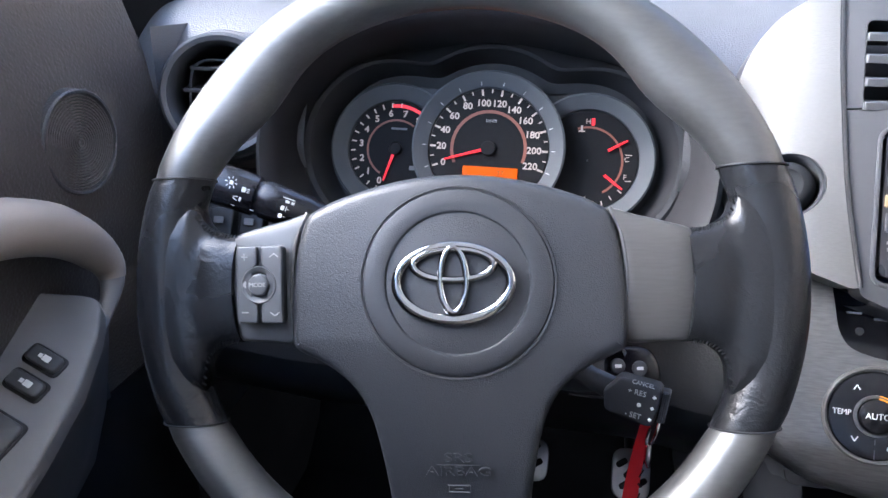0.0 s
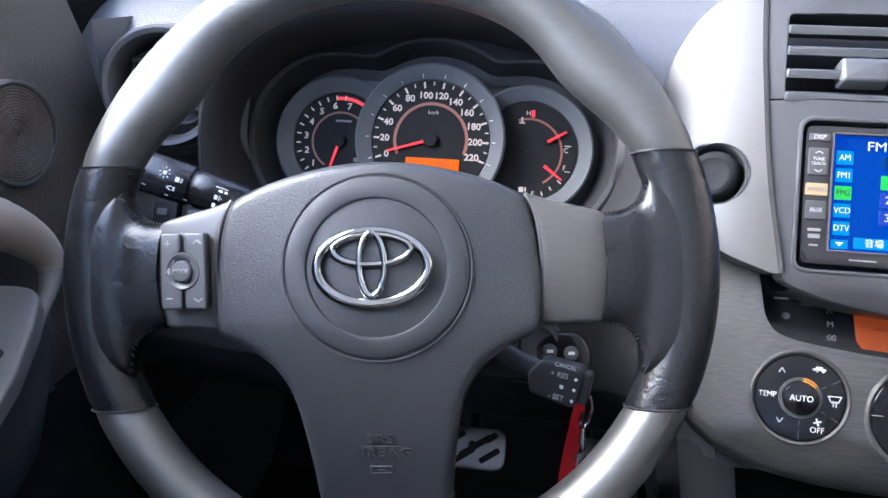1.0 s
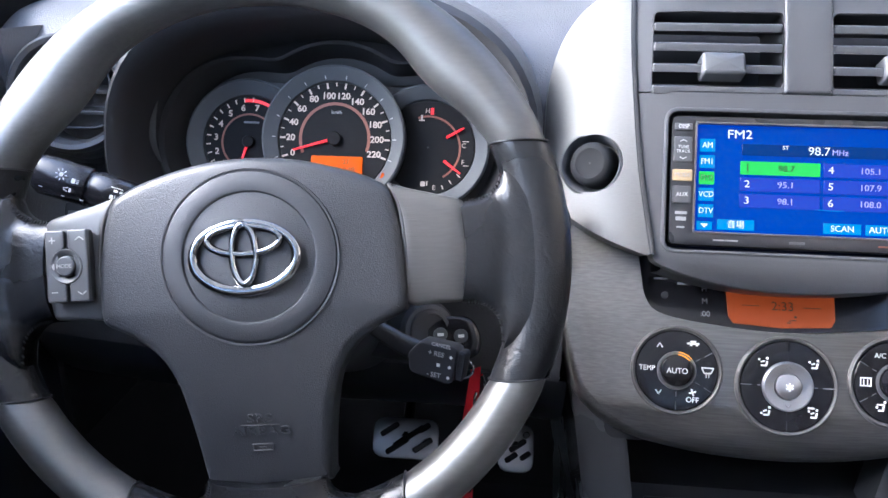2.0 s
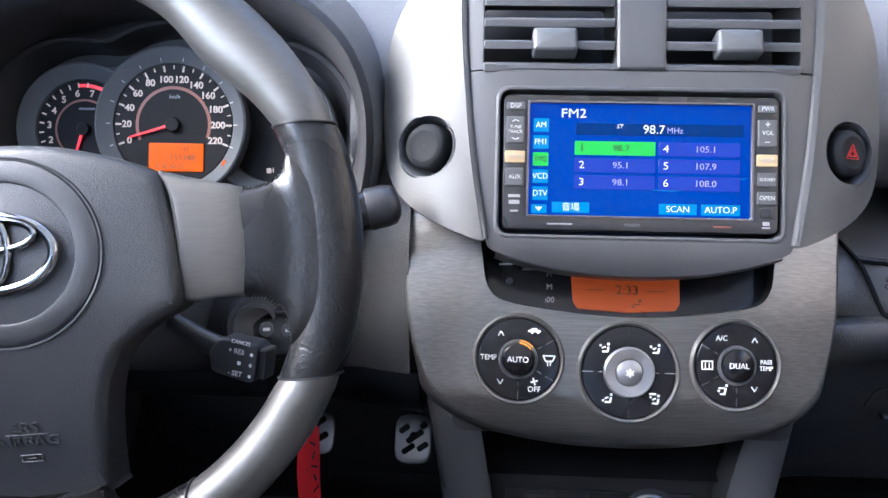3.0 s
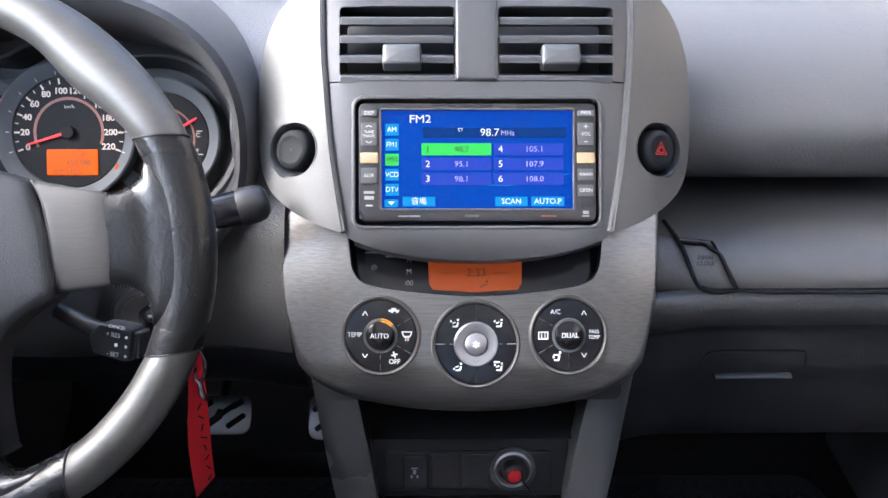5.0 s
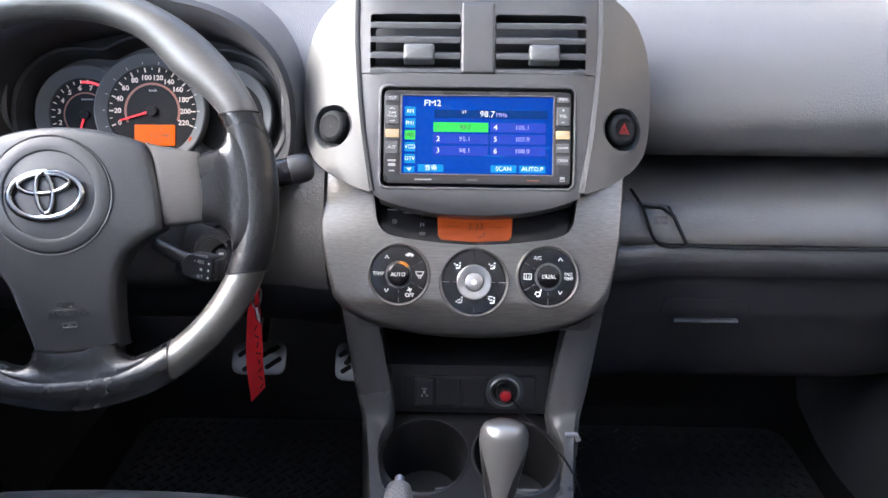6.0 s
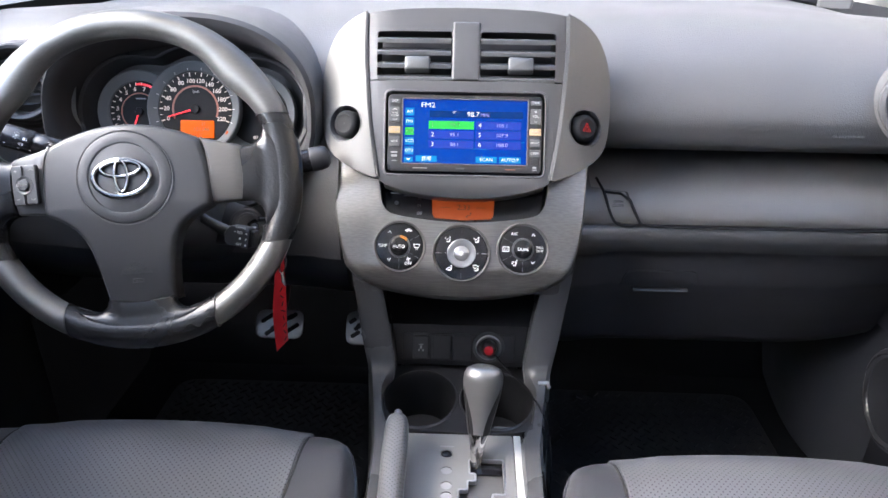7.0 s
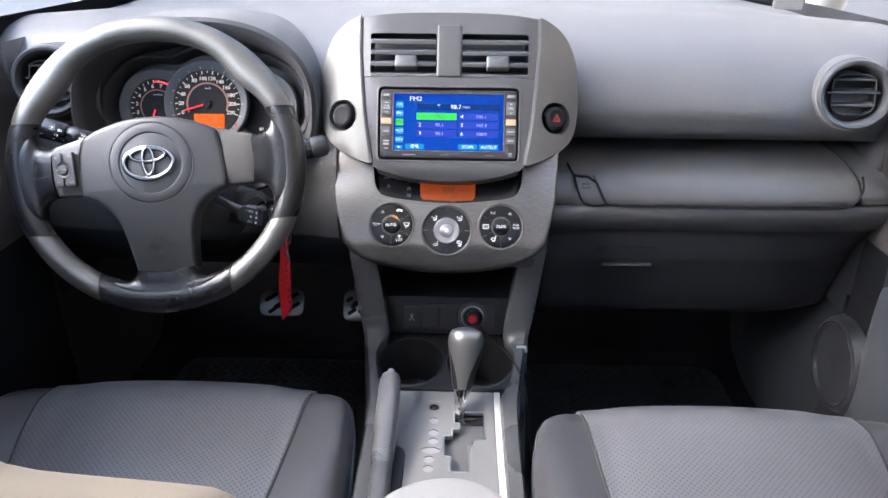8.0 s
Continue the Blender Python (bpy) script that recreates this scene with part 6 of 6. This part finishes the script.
# pale colour stands for light on the right rail's inner slope
part("lit_slope_strip", panel(fillet([(0.0745, -0.1505), (0.0745, -0.43), (0.0840, -0.43), (0.0840, -0.1505)], 0.001, 2), 0.006, 0.0012, plate_z, z=0.001), TRIMPALE, console, "pale strip painting the lit rail slope by the shift plate")
for k, (x, y, a, b) in enumerate(buttons):
    if k == 0:
        bm = moved(lathe([(0.0074, -0.002), (0.0060, 0.0022), (0.0040, 0.0034), (0.0003, 0.0038)], 20), pose(x, y, plate_z(x, y) - 0.002))
        part("release_button", bm, GLOSS, console, "black shift lock button")
    else:
        part("gear_window", panel(circle(a, x, y, 24, ry=b), 0.004, 0.0012, plate_z, z=-0.0010), WINDOWS, console, "white gear position window")
bars([(-0.013, -0.176, 0.018, 0.0022)], GREYPRINT, console, pose(0, 0, plate_z(0, -0.176)), "print")
# console body below and the padded box behind
part("body", box(-0.10, 0.10, -0.75, 0.30, 0.0, 0.262, 0.01), DARK, console, "dark console body")
# charger plug and its cable
plug = thing("charger_plug", m2 @ pose(0.043, -0.002, 0.003) @ Matrix.Scale(0.86, 4), "black phone charger plug with red lit end", "charger")
part("plug_body", lathe([(0.0125, -0.01), (0.0125, 0.012), (0.0115, 0.016), (0.009, 0.018), (0.0085, 0.0185)], 24), BLACK, plug)
part("plug_lamp", lathe([(0.0085, 0.018), (0.0075, 0.0205), (0.004, 0.0218), (0.0003, 0.0222)], 20), LAMPRED, plug, "red translucent end cap")
cable = thing("charger_cable", pose(0, 0, 0), "thin black charger cable", "cable")
part("cord", tube(spline([(0.052, -0.022, 0.372), (0.066, -0.030, 0.358), (0.082, -0.050, 0.352), (0.100, -0.085, 0.349), (0.116, -0.112, 0.338), (0.128, -0.135, 0.30), (0.126, -0.20, 0.2), (0.122, -0.28, 0.10), (0.128, -0.36, 0.02), (0.13, -0.45, 0.004)], 6, False), 0.0013, 8), CUPBLACK, cable)
clip_ = thing("side_hook", pose(0.124, -0.06, 0.350), "small metal hook on the console side", "hook")
part("hook", tube([(-0.01, 0, 0), (0.003, 0, 0.001), (0.006, -0.003, -0.006)], 0.0036, 10), ALU, clip_)

# belt buckle beside the passenger seat
buckle = thing("belt_buckle", pose(0.140, -0.300, 0.262, 62, 0, 8), "black seat belt buckle with red button", "seat belt buckle")
part("housing", panel(rrect(0.030, 0.062, 0.006), 0.018, 0.003, z=0.009), BLACK, buckle)
part("button", panel(rrect(0.022, 0.014, 0.002, 0, 0.021), 0.004, 0.001, z=0.0112), RED, buckle, "red release button")
part("stalk", tube([(0, -0.02, 0), (0, -0.09, -0.006), (0, -0.20, -0.02)], [0.008, 0.0065, 0.006], 12), BLACK, buckle)

# gear selector
gear = thing("gear_selector", pose(0, 0, 0), "silver and black leather gear selector", "gear selector")
g0, g1 = Vector((0.024, -0.208, 0.314)), Vector((0.0315, -0.164, 0.428))
ax = (g1 - g0).normalized()
mg = Matrix.Translation(g0) @ Vector((0, 0, 1)).rotation_difference(ax).to_matrix().to_4x4()
gl = (g1 - g0).length


def knob_rows(prof, a0=0, a1=2 * math.pi, n=32):
    return [[(rx * math.cos(t), ry * math.sin(t), z) for t in np.linspace(a0, a1, n, endpoint=False)] for rx, ry, z in prof]


part("shaft", moved(sheet(knob_rows([(0.0055, 0.0055, -0.01), (0.0065, 0.0065, 0.01), (0.0095, 0.0085, 0.03), (0.0125, 0.0110, 0.048), (0.0128, 0.0112, 0.052)]), closed_u=True, cap=True), mg), CHROME, gear, "chrome shaft")
kp_ = [(rx * 1.1, ry * 1.08, 0.050 + 0.84 * (z - 0.050)) for rx, ry, z in [(0.0125, 0.0110, 0.050), (0.0150, 0.0130, 0.066), (0.0185, 0.0165, 0.090), (0.0215, 0.0195, 0.112), (0.0232, 0.0215, 0.128), (0.0228, 0.0215, 0.140), (0.0195, 0.0185, 0.149), (0.0125, 0.012, 0.1535), (0.0005, 0.0005, 0.155)]]
part("grip", moved(sheet(knob_rows(kp_), closed_u=True), mg), KNOBHIDE, gear, "black leather grip")
face_rows = []
for rx, ry, z in spline(kp_, 4, False):
    f = min(1.0, max(0.0, (z - kp_[0][2]) / (kp_[4][2] - kp_[0][2])))
    half = radians(24 + 44 * f ** 1.6)
    face_rows.append([((rx * 1.03 + 0.0003) * math.cos(t), (ry * 1.03 + 0.0003) * math.sin(t), z + 0.0008) for t in np.linspace(radians(-95) - half, radians(-95) + half, 15)])
part("grip_cap", moved(sheet(face_rows), mg), KNOBSILVER, gear, "satin silver inlay along the grip")
for t in (math.pi * 1.18, math.pi * 1.82):
    part("seam", moved(tube([(1.005 * rx * math.cos(t), 1.005 * ry * math.sin(t), z) for rx, ry, z in kp_[:4]], 0.0007, 6), mg), STITCH, gear)

# handbrake
hb = thing("handbrake", pose(0, 0, 0), "grey perforated leather handbrake lever", "handbrake")
h0, h1 = Vector((-0.072, -0.42, 0.330)), Vector((-0.077, -0.176, 0.371))
pts = [h0 + (h1 - h0) * f for f in (0.33, 0.45, 0.70, 0.88, 0.95, 0.985, 1.0)]
part("grip", tube(pts, [0.0135, 0.0150, 0.0160, 0.0158, 0.0148, 0.0125, 0.008], 24), GRIP, hb, "grey perforated leather grip")
part("lever", tube([h0 + (h1 - h0) * f for f in (0.0, 0.15, 0.30, 0.345)], [0.013, 0.0135, 0.0135, 0.0128], 20), GREY, hb, "grey plastic lever")
part("button", tube([h1, h1 + (h1 - h0).normalized() * 0.009, h1 + (h1 - h0).normalized() * 0.011], [0.0052, 0.0052, 0.0035], 16), ALU, hb, "satin metal push button")
part("boot", panel(rrect(0.05, 0.16, 0.02, -0.072, -0.36), 0.01, 0.003, z=0.3315), BLACK, hb, "black slot trim")

# padded console box between the seats
cbox = thing("console_box", pose(0, 0, 0), "pale grey padded console box lid between the seats", "console box")
lidl = spline([(-0.075, -0.50), (-0.066, -0.452), (-0.03, -0.424), (0.02, -0.415), (0.06, -0.428), (0.088, -0.46), (0.094, -0.50), (0.094, -0.74), (-0.075, -0.74)], 4)
part("lid", panel(lidl, 0.05, 0.022, lambda x, y: 0.408 - 0.6 * (x - 0.01) ** 2, rings=5, steps=5), LIDGREY, cbox, "pale grey padded lid")
part("box", box(-0.07, 0.09, -0.74, -0.445, 0.26, 0.362, 0.01), GREY, cbox)


# ---- seats ----
def seat(name, cx, cy, g_in, label, raised=0.0, lean=0.06):
    """A bucket seat: perforated insert, smooth side bolsters and a laid-back backrest."""
    s = thing(name, pose(cx, cy, 0), label, "car seat", "front seats")
    HW = 0.265

    def top(x, y):
        """Height of the cushion."""
        z = 0.350 + 0.012 * max(0.0, 1 - (x / 0.2) ** 2) - 0.06 * (y + 0.30) ** 2 - 0.10 * max(0, -0.22 - y)
        b = max(0.0, abs(x) - 0.17) / 0.095
        z += (0.004 + 0.02 * min(1, max(0, -0.17 - y) / 0.15)) * math.sin(min(b, 1.0) * math.pi * 0.62) - 0.05 * max(0, b - 0.72) ** 2 * 6
        f = max(0.0, y + 0.235) / 0.09
        return z - 0.030 * f ** 2.2

    line = [(-0.195, -0.150), (-0.1, -0.142), (0, -0.140), (0.1, -0.142), (0.195, -0.150), (0.232, -0.172), (0.256, -0.222), (0.268, -0.30), (0.272, -0.50), (0.255, -0.66), (-0.255, -0.66), (-0.272, -0.50), (-0.268, -0.30), (-0.256, -0.222), (-0.232, -0.172)]
    part("cushion", panel(spline(line, 4), 0.20, 0.022, top, rings=22, centre=(0, -0.36), steps=5), SEAT, s, "grey leather cushion")

    def lift(x, y):
        return top(x, y) + 0.0034 + 0.0032 * min(1.0, max(0.0, 0.165 - abs(x)) / 0.03)

    def seam_x(y, g):
        """Half width of the insert: it narrows more beside the door than beside the console."""
        f = min(1.0, max(0.0, (-0.16 - y) / 0.27))
        return g * (0.189 - (0.022 if g == g_in else 0.055) * f ** 2.1)

    ys = np.linspace(-0.158, -0.60, 16)
    ins = [(-0.09, -0.149), (0, -0.147), (0.09, -0.149)] + [(seam_x(y, 1) - 0.0015, y) for y in ys] + [(seam_x(y, -1) + 0.0015, y) for y in ys[::-1]]
    part("cushion_insert", panel(spline(ins, 3), 0.01, 0.003, lift, rings=18, centre=(0, -0.36), back=False), SEATHOLES, s, "perforated grey leather insert")
    for g in (-1, 1):
        seam = [(seam_x(y, g), y) for y in np.linspace(-0.156, -0.45, 12)]
        part("seam", tube([(x, y, top(x, y) + 0.0005) for x, y in spline(seam, 3, False)], 0.0018, 6), STITCH, s)
        edge = [(g * 0.232, -0.178), (g * 0.253, -0.222), (g * 0.2655, -0.30), (g * 0.270, -0.42), (g * 0.268, -0.55)]
        part("piping", tube([(x, y, top(x, y) - 0.012) for x, y in spline(edge, 5, False)], 0.0024, 8), SEAT, s, "stitched piping")
    part("base", box(-0.21, 0.21, -0.62, -0.20, 0.03, 0.22, 0.02), BLACK, s, "black seat base")

    # backrest, laid well back, with a fuller bolster beside the door
    m = pose(0, -0.551, 0.5226 + raised, 0, 0, 180) @ pose(0, 0, 0, 35, 0, 0)
    out = -g_in

    def rest(x, y):
        x = -x
        z = lean * out * x + 0.11 * math.exp(-((x - out * 0.10) / 0.07) ** 2) * math.exp(-(y / 0.35) ** 2)
        return z - 0.25 * max(0.0, 0.07 - y) ** 2 * 6 - 0.10 * max(0.0, y - 0.45) ** 2

    line = fillet([(-0.262, 0.0), (0.262, 0.0), (0.25, 0.55), (0.20, 0.80), (-0.20, 0.80), (-0.25, 0.55)], [0.09, 0.09, 0.1, 0.1, 0.1, 0.1], 8)
    line = [tuple(a + (b - a) * k / 12 for a, b in zip(p, q)) for p, q in zip(line, line[1:] + line[:1]) for k in range(12 if math.dist(p, q) > 0.1 else 1)]
    part("backrest", moved(panel(line, 0.14, 0.055, rest, rings=26, centre=(0, 0.3), steps=7), m), SEATBACK, s, "pale leather backrest laid back")
    return s


seat("driver_seat", -0.381, -0.008, 1, "grey perforated leather driver seat, laid back", 0.013)
seat("passenger_seat", 0.384, -0.042, -1, "grey perforated leather passenger seat, laid back", 0.025, 0.11)

# rear bench, closing the cabin behind the camera
bench = thing("rear_bench", pose(0, 0, 0), "grey leather rear bench seat", "rear seat")
part("cushion", panel(rrect(1.30, 0.5, 0.05, 0, -1.75), 0.36, 0.04, z=0.36, rings=3, steps=4), SEAT, bench)
part("backrest", moved(panel(rrect(1.30, 0.6, 0.06), 0.12, 0.04, rings=3, steps=4), pose(0, -2.02, 0.62, 70, 0, 0)), SEAT, bench)

# ---- floor mats ----
for x, w in ((-0.40, 0.46), (0.40, 0.46)):
    mat_ = thing("floor_mat", pose(x, 0.05, 0.002), "black rubber floor mat with raised lattice", "floor mat", "floor mats")
    part("sheet", panel(rrect(w, 0.74, 0.05), 0.008, 0.003, z=0.008, rings=3), MATRUBBER, mat_)
    items = []
    for i in range(-17, 18):
        for j in range(-26, 27):
            if (i + j) % 2 == 0:
                items.append((i * 0.0125, j * 0.0135, 0.0150, 0.0028, 45 if i % 2 == 0 else -45))
    bmx = bmesh.new()
    for q in items:
        a = radians(q[4])
        cxs, cys = math.cos(a), math.sin(a)
        vs = [bmx.verts.new((q[0] + u * q[2] / 2 * cxs - v * q[3] / 2 * cys, q[1] + u * q[2] / 2 * cys + v * q[3] / 2 * cxs, z)) for z in (0.008, 0.0105) for u, v in ((-1, -1), (1, -1), (1, 1), (-1, 1))]
        bmx.faces.new(vs[4:8])
        for k in range(4):
            bmx.faces.new((vs[k], vs[(k + 1) % 4], vs[4 + (k + 1) % 4], vs[4 + k]))
    tagged(part("lattice", bmx, MATRUBBER, mat_), kind="stuff")


# ---- doors ----
def door(s):
    name = "door_1" if s < 0 else "door_2"
    d = thing(name, pose(s * 0.695, 0, 0), "dark grained door trim with %s" % ("speaker, armrest and window switches" if s < 0 else "round lower speaker"), "car door", "front doors", "structure")
    rows = []
    for y in np.linspace(-1.0, 0.06, 26):
        row = []
        for x, z in ((-0.022, 0.86), (-0.014, 0.82), (0.0, 0.78), (0.010, 0.72), (0.008, 0.66), (0.004, 0.60), (0.0, 0.5)):
            row.append((-s * x, y, z))
        rows.append(row)
    low = sheet([[(-s * x, r[0][1], z) for x, z in ((0.0, 0.498), (0.003, 0.49), (0.002, 0.35), (0.008, 0.2), (0.014, 0.06))] for r in rows])
    bmesh.ops.solidify(low, geom=low.faces[:], thickness=0.02 * (-s))
    part("lower_trim", low, LOWTRIM, d, "black lower door trim")
    bm = sheet(rows)
    bmesh.ops.solidify(bm, geom=bm.faces[:], thickness=0.02 * (-s))
    part("trim_panel", bm, DOORPAD, d, "dark grained door trim panel")
    part("window_ledge", tube([(s * 0.022, y, 0.862) for y in np.linspace(-1.0, 0.06, 8)], 0.012, 10), BLACK, d, "black window weatherstrip")
    if s < 0:
        m = pose(0.0112, -0.056, 0.722, 90, 0, 90 - 6)
        sp = part("speaker_ring", moved(sheet([[(r * 0.96 * math.cos(t), r * math.sin(t), z) for t in np.linspace(0, 2 * math.pi, 56, endpoint=False)] for r, z in ((0.0405, -0.012), (0.0405, 0.001), (0.0392, 0.0024), (0.0374, 0.002), (0.0366, -0.001), (0.001, -0.001))], closed_u=True), m), KNEEPAD, d, "dark tweeter ring")
        for k in range(15):
            r = 0.003 + 0.0023 * k
            part("grille_rib", moved(sheet([[(q * 0.96 * math.cos(t), q * math.sin(t), z) for t in np.linspace(0, 2 * math.pi, 48, endpoint=False)] for q, z in ((r - 0.0007, -0.001), (r - 0.0004, 0.0007), (r + 0.0004, 0.0007), (r + 0.0007, -0.001))], closed_u=True), m), DOORPAD, sp)
        # armrest: a pale arched band over a dark pocket with the switch plate
        arch = [(0.018, -0.60, 0.635), (0.022, -0.40, 0.665), (0.026, -0.26, 0.690), (0.028, -0.185, 0.694), (0.030, -0.125, 0.676), (0.032, -0.085, 0.645), (0.036, -0.078, 0.622), (0.040, -0.098, 0.600), (0.044, -0.135, 0.575), (0.050, -0.20, 0.540), (0.056, -0.30, 0.505), (0.06, -0.5, 0.49), (0.06, -0.7, 0.49)]
        wid = [0.022, 0.022, 0.021, 0.020, 0.019, 0.015, 0.010, 0.0055, 0.0042, 0.004, 0.004, 0.004, 0.004]
        pts = spline(arch, 5, False)
        rad = [float(np.interp(i / (len(pts) - 1) * (len(wid) - 1), range(len(wid)), wid)) for i in range(len(pts))]
        part("armrest_band", tube(pts[:31], rad[:31], 18), BAND, d, "satin grey armrest band")
        part("armrest_lip", tube(pts[29:], [0.0005 + q * 0.9 for q in rad[29:]], 18), DOORGREY, d, "grey lip round the switch plate")
        # outer body below the band
        rows = []
        for y, z0, o in ((-0.055, 0.60, 0.012), (-0.09, 0.592, 0.034), (-0.14, 0.566, 0.044), (-0.22, 0.528, 0.052), (-0.35, 0.500, 0.058), (-0.7, 0.485, 0.06)):
            rows.append([(o, y, z0), (o - 0.002, y, z0 - 0.03), (o - 0.012, y, z0 - 0.08), (0.002, y, z0 - 0.14), (-0.004, y, z0 - 0.2)])
        part("armrest_body", sheet(rows), GREY, d, "dark armrest body")
        # switch plate, facing up and inwards
        mp_ = pose(0.028, -0.164, 0.5865) @ pose(0, 0, 0, 32, 18, 0)
        part("switch_plate", moved(panel(fillet([(-0.045, -0.24), (0.050, -0.24), (0.040, -0.05), (0.034, 0.0), (0.022, 0.04), (0.008, 0.070), (-0.045, 0.05)], 0.02), 0.02, 0.003, rings=4), mp_), DOORGREY, d, "grey switch plate")
        for k, (x, y, w, h) in enumerate(((0.002, 0.010, 0.027, 0.013), (0.002, -0.010, 0.027, 0.013), (-0.002, -0.052, 0.040, 0.040), (-0.002, -0.102, 0.040, 0.040))):
            ms_ = mp_ @ pose(x, y, 0, 0, 0, -8)
            b = part("window_switch" if k > 1 else "lock_switch", moved(panel(rrect(w + 0.003, h + 0.003, 0.0045), 0.006, 0.0012, z=0.0016), ms_), BLACK, d, "black framed rocker switch")
            part("rocker", moved(panel(rrect(w - 0.001, h - 0.001, 0.004), 0.008, 0.002, lambda a, c: 0.002 * math.cos(a * 90), z=0.0045), ms_), TABGREY, b, "grey rocker key")
            bars([(0.003, 0, 0.006, 0.0045), (-0.002, 0.0, 0.003, 0.003)], WHITE, b, ms_ @ pose(0, 0, 0.0064), "symbol")
    else:
        m = pose(-0.018, 0.03, 0.275, 90, 0, -90 - 3) @ Matrix.Scale(0.8, 4)
        bulge = lathe([(0.112, -0.03), (0.106, -0.008), (0.100, 0.003), (0.092, 0.006), (0.088, 0.004), (0.085, 0.0), (0.03, 0.004), (0.001, 0.005)], 48, cap=False)
        part("speaker", moved(bulge, m), LOWTRIM, d, "large dark round door speaker")
        part("speaker_ring", moved(lathe([(0.0935, 0.002), (0.0925, 0.0072), (0.0905, 0.0072), (0.0895, 0.002)], 48, cap=False), m), RAIL, d)
        rows = []
        for y, z0, o in ((-0.02, 0.53, 0.005), (-0.08, 0.535, 0.03), (-0.16, 0.54, 0.045), (-0.3, 0.54, 0.05), (-0.8, 0.54, 0.05)):
            rows.append([(-0.002, y, z0 + 0.05), (-o * 0.8, y, z0 + 0.03), (-o, y, z0), (-o * 0.9, y, z0 - 0.06), (-0.002, y, z0 - 0.12)])
        part("armrest_body", sheet(rows), LOWTRIM, d, "dark armrest")
        # swelling door pocket behind the speaker
        rows = []
        for y, o in ((-0.012, 0.002), (-0.03, 0.014), (-0.06, 0.024), (-0.11, 0.029), (-0.25, 0.03), (-0.8, 0.03)):
            rows.append([(-a * o, y, z) for a, z in ((0.0, 0.47), (0.45, 0.445), (0.82, 0.41), (1.0, 0.36), (1.0, 0.25), (0.8, 0.16), (0.4, 0.10), (0.0, 0.07))])
        part("door_pocket", sheet([spline(r, 3, False) for r in rows]), SIDETRIM, d, "dark rounded door pocket")
    # side glass
    gl = sheet([[(-s * (-0.022 + 0.12 * v), y, 0.86 + 0.44 * v) for v in (0, 0.5, 1)] for y in (-0.95, -0.4, 0.1)])
    g = part("window_pane", gl, GLASS, d, "clear side window")
    g.visible_shadow = False
    return d


door(-1)
door(1)

# small parking tag holder at the windscreen foot
box_ = thing("dash_sensor", pose(0.665, 0.47, 0.829, 0, 0, -20), "small grey plastic sensor box on the dash", "sensor")
part("housing", panel(fillet([(-0.03, -0.014), (0.028, -0.016), (0.03, 0.012), (-0.026, 0.014)], 0.006), 0.022, 0.004, z=0.016), GREY, box_)
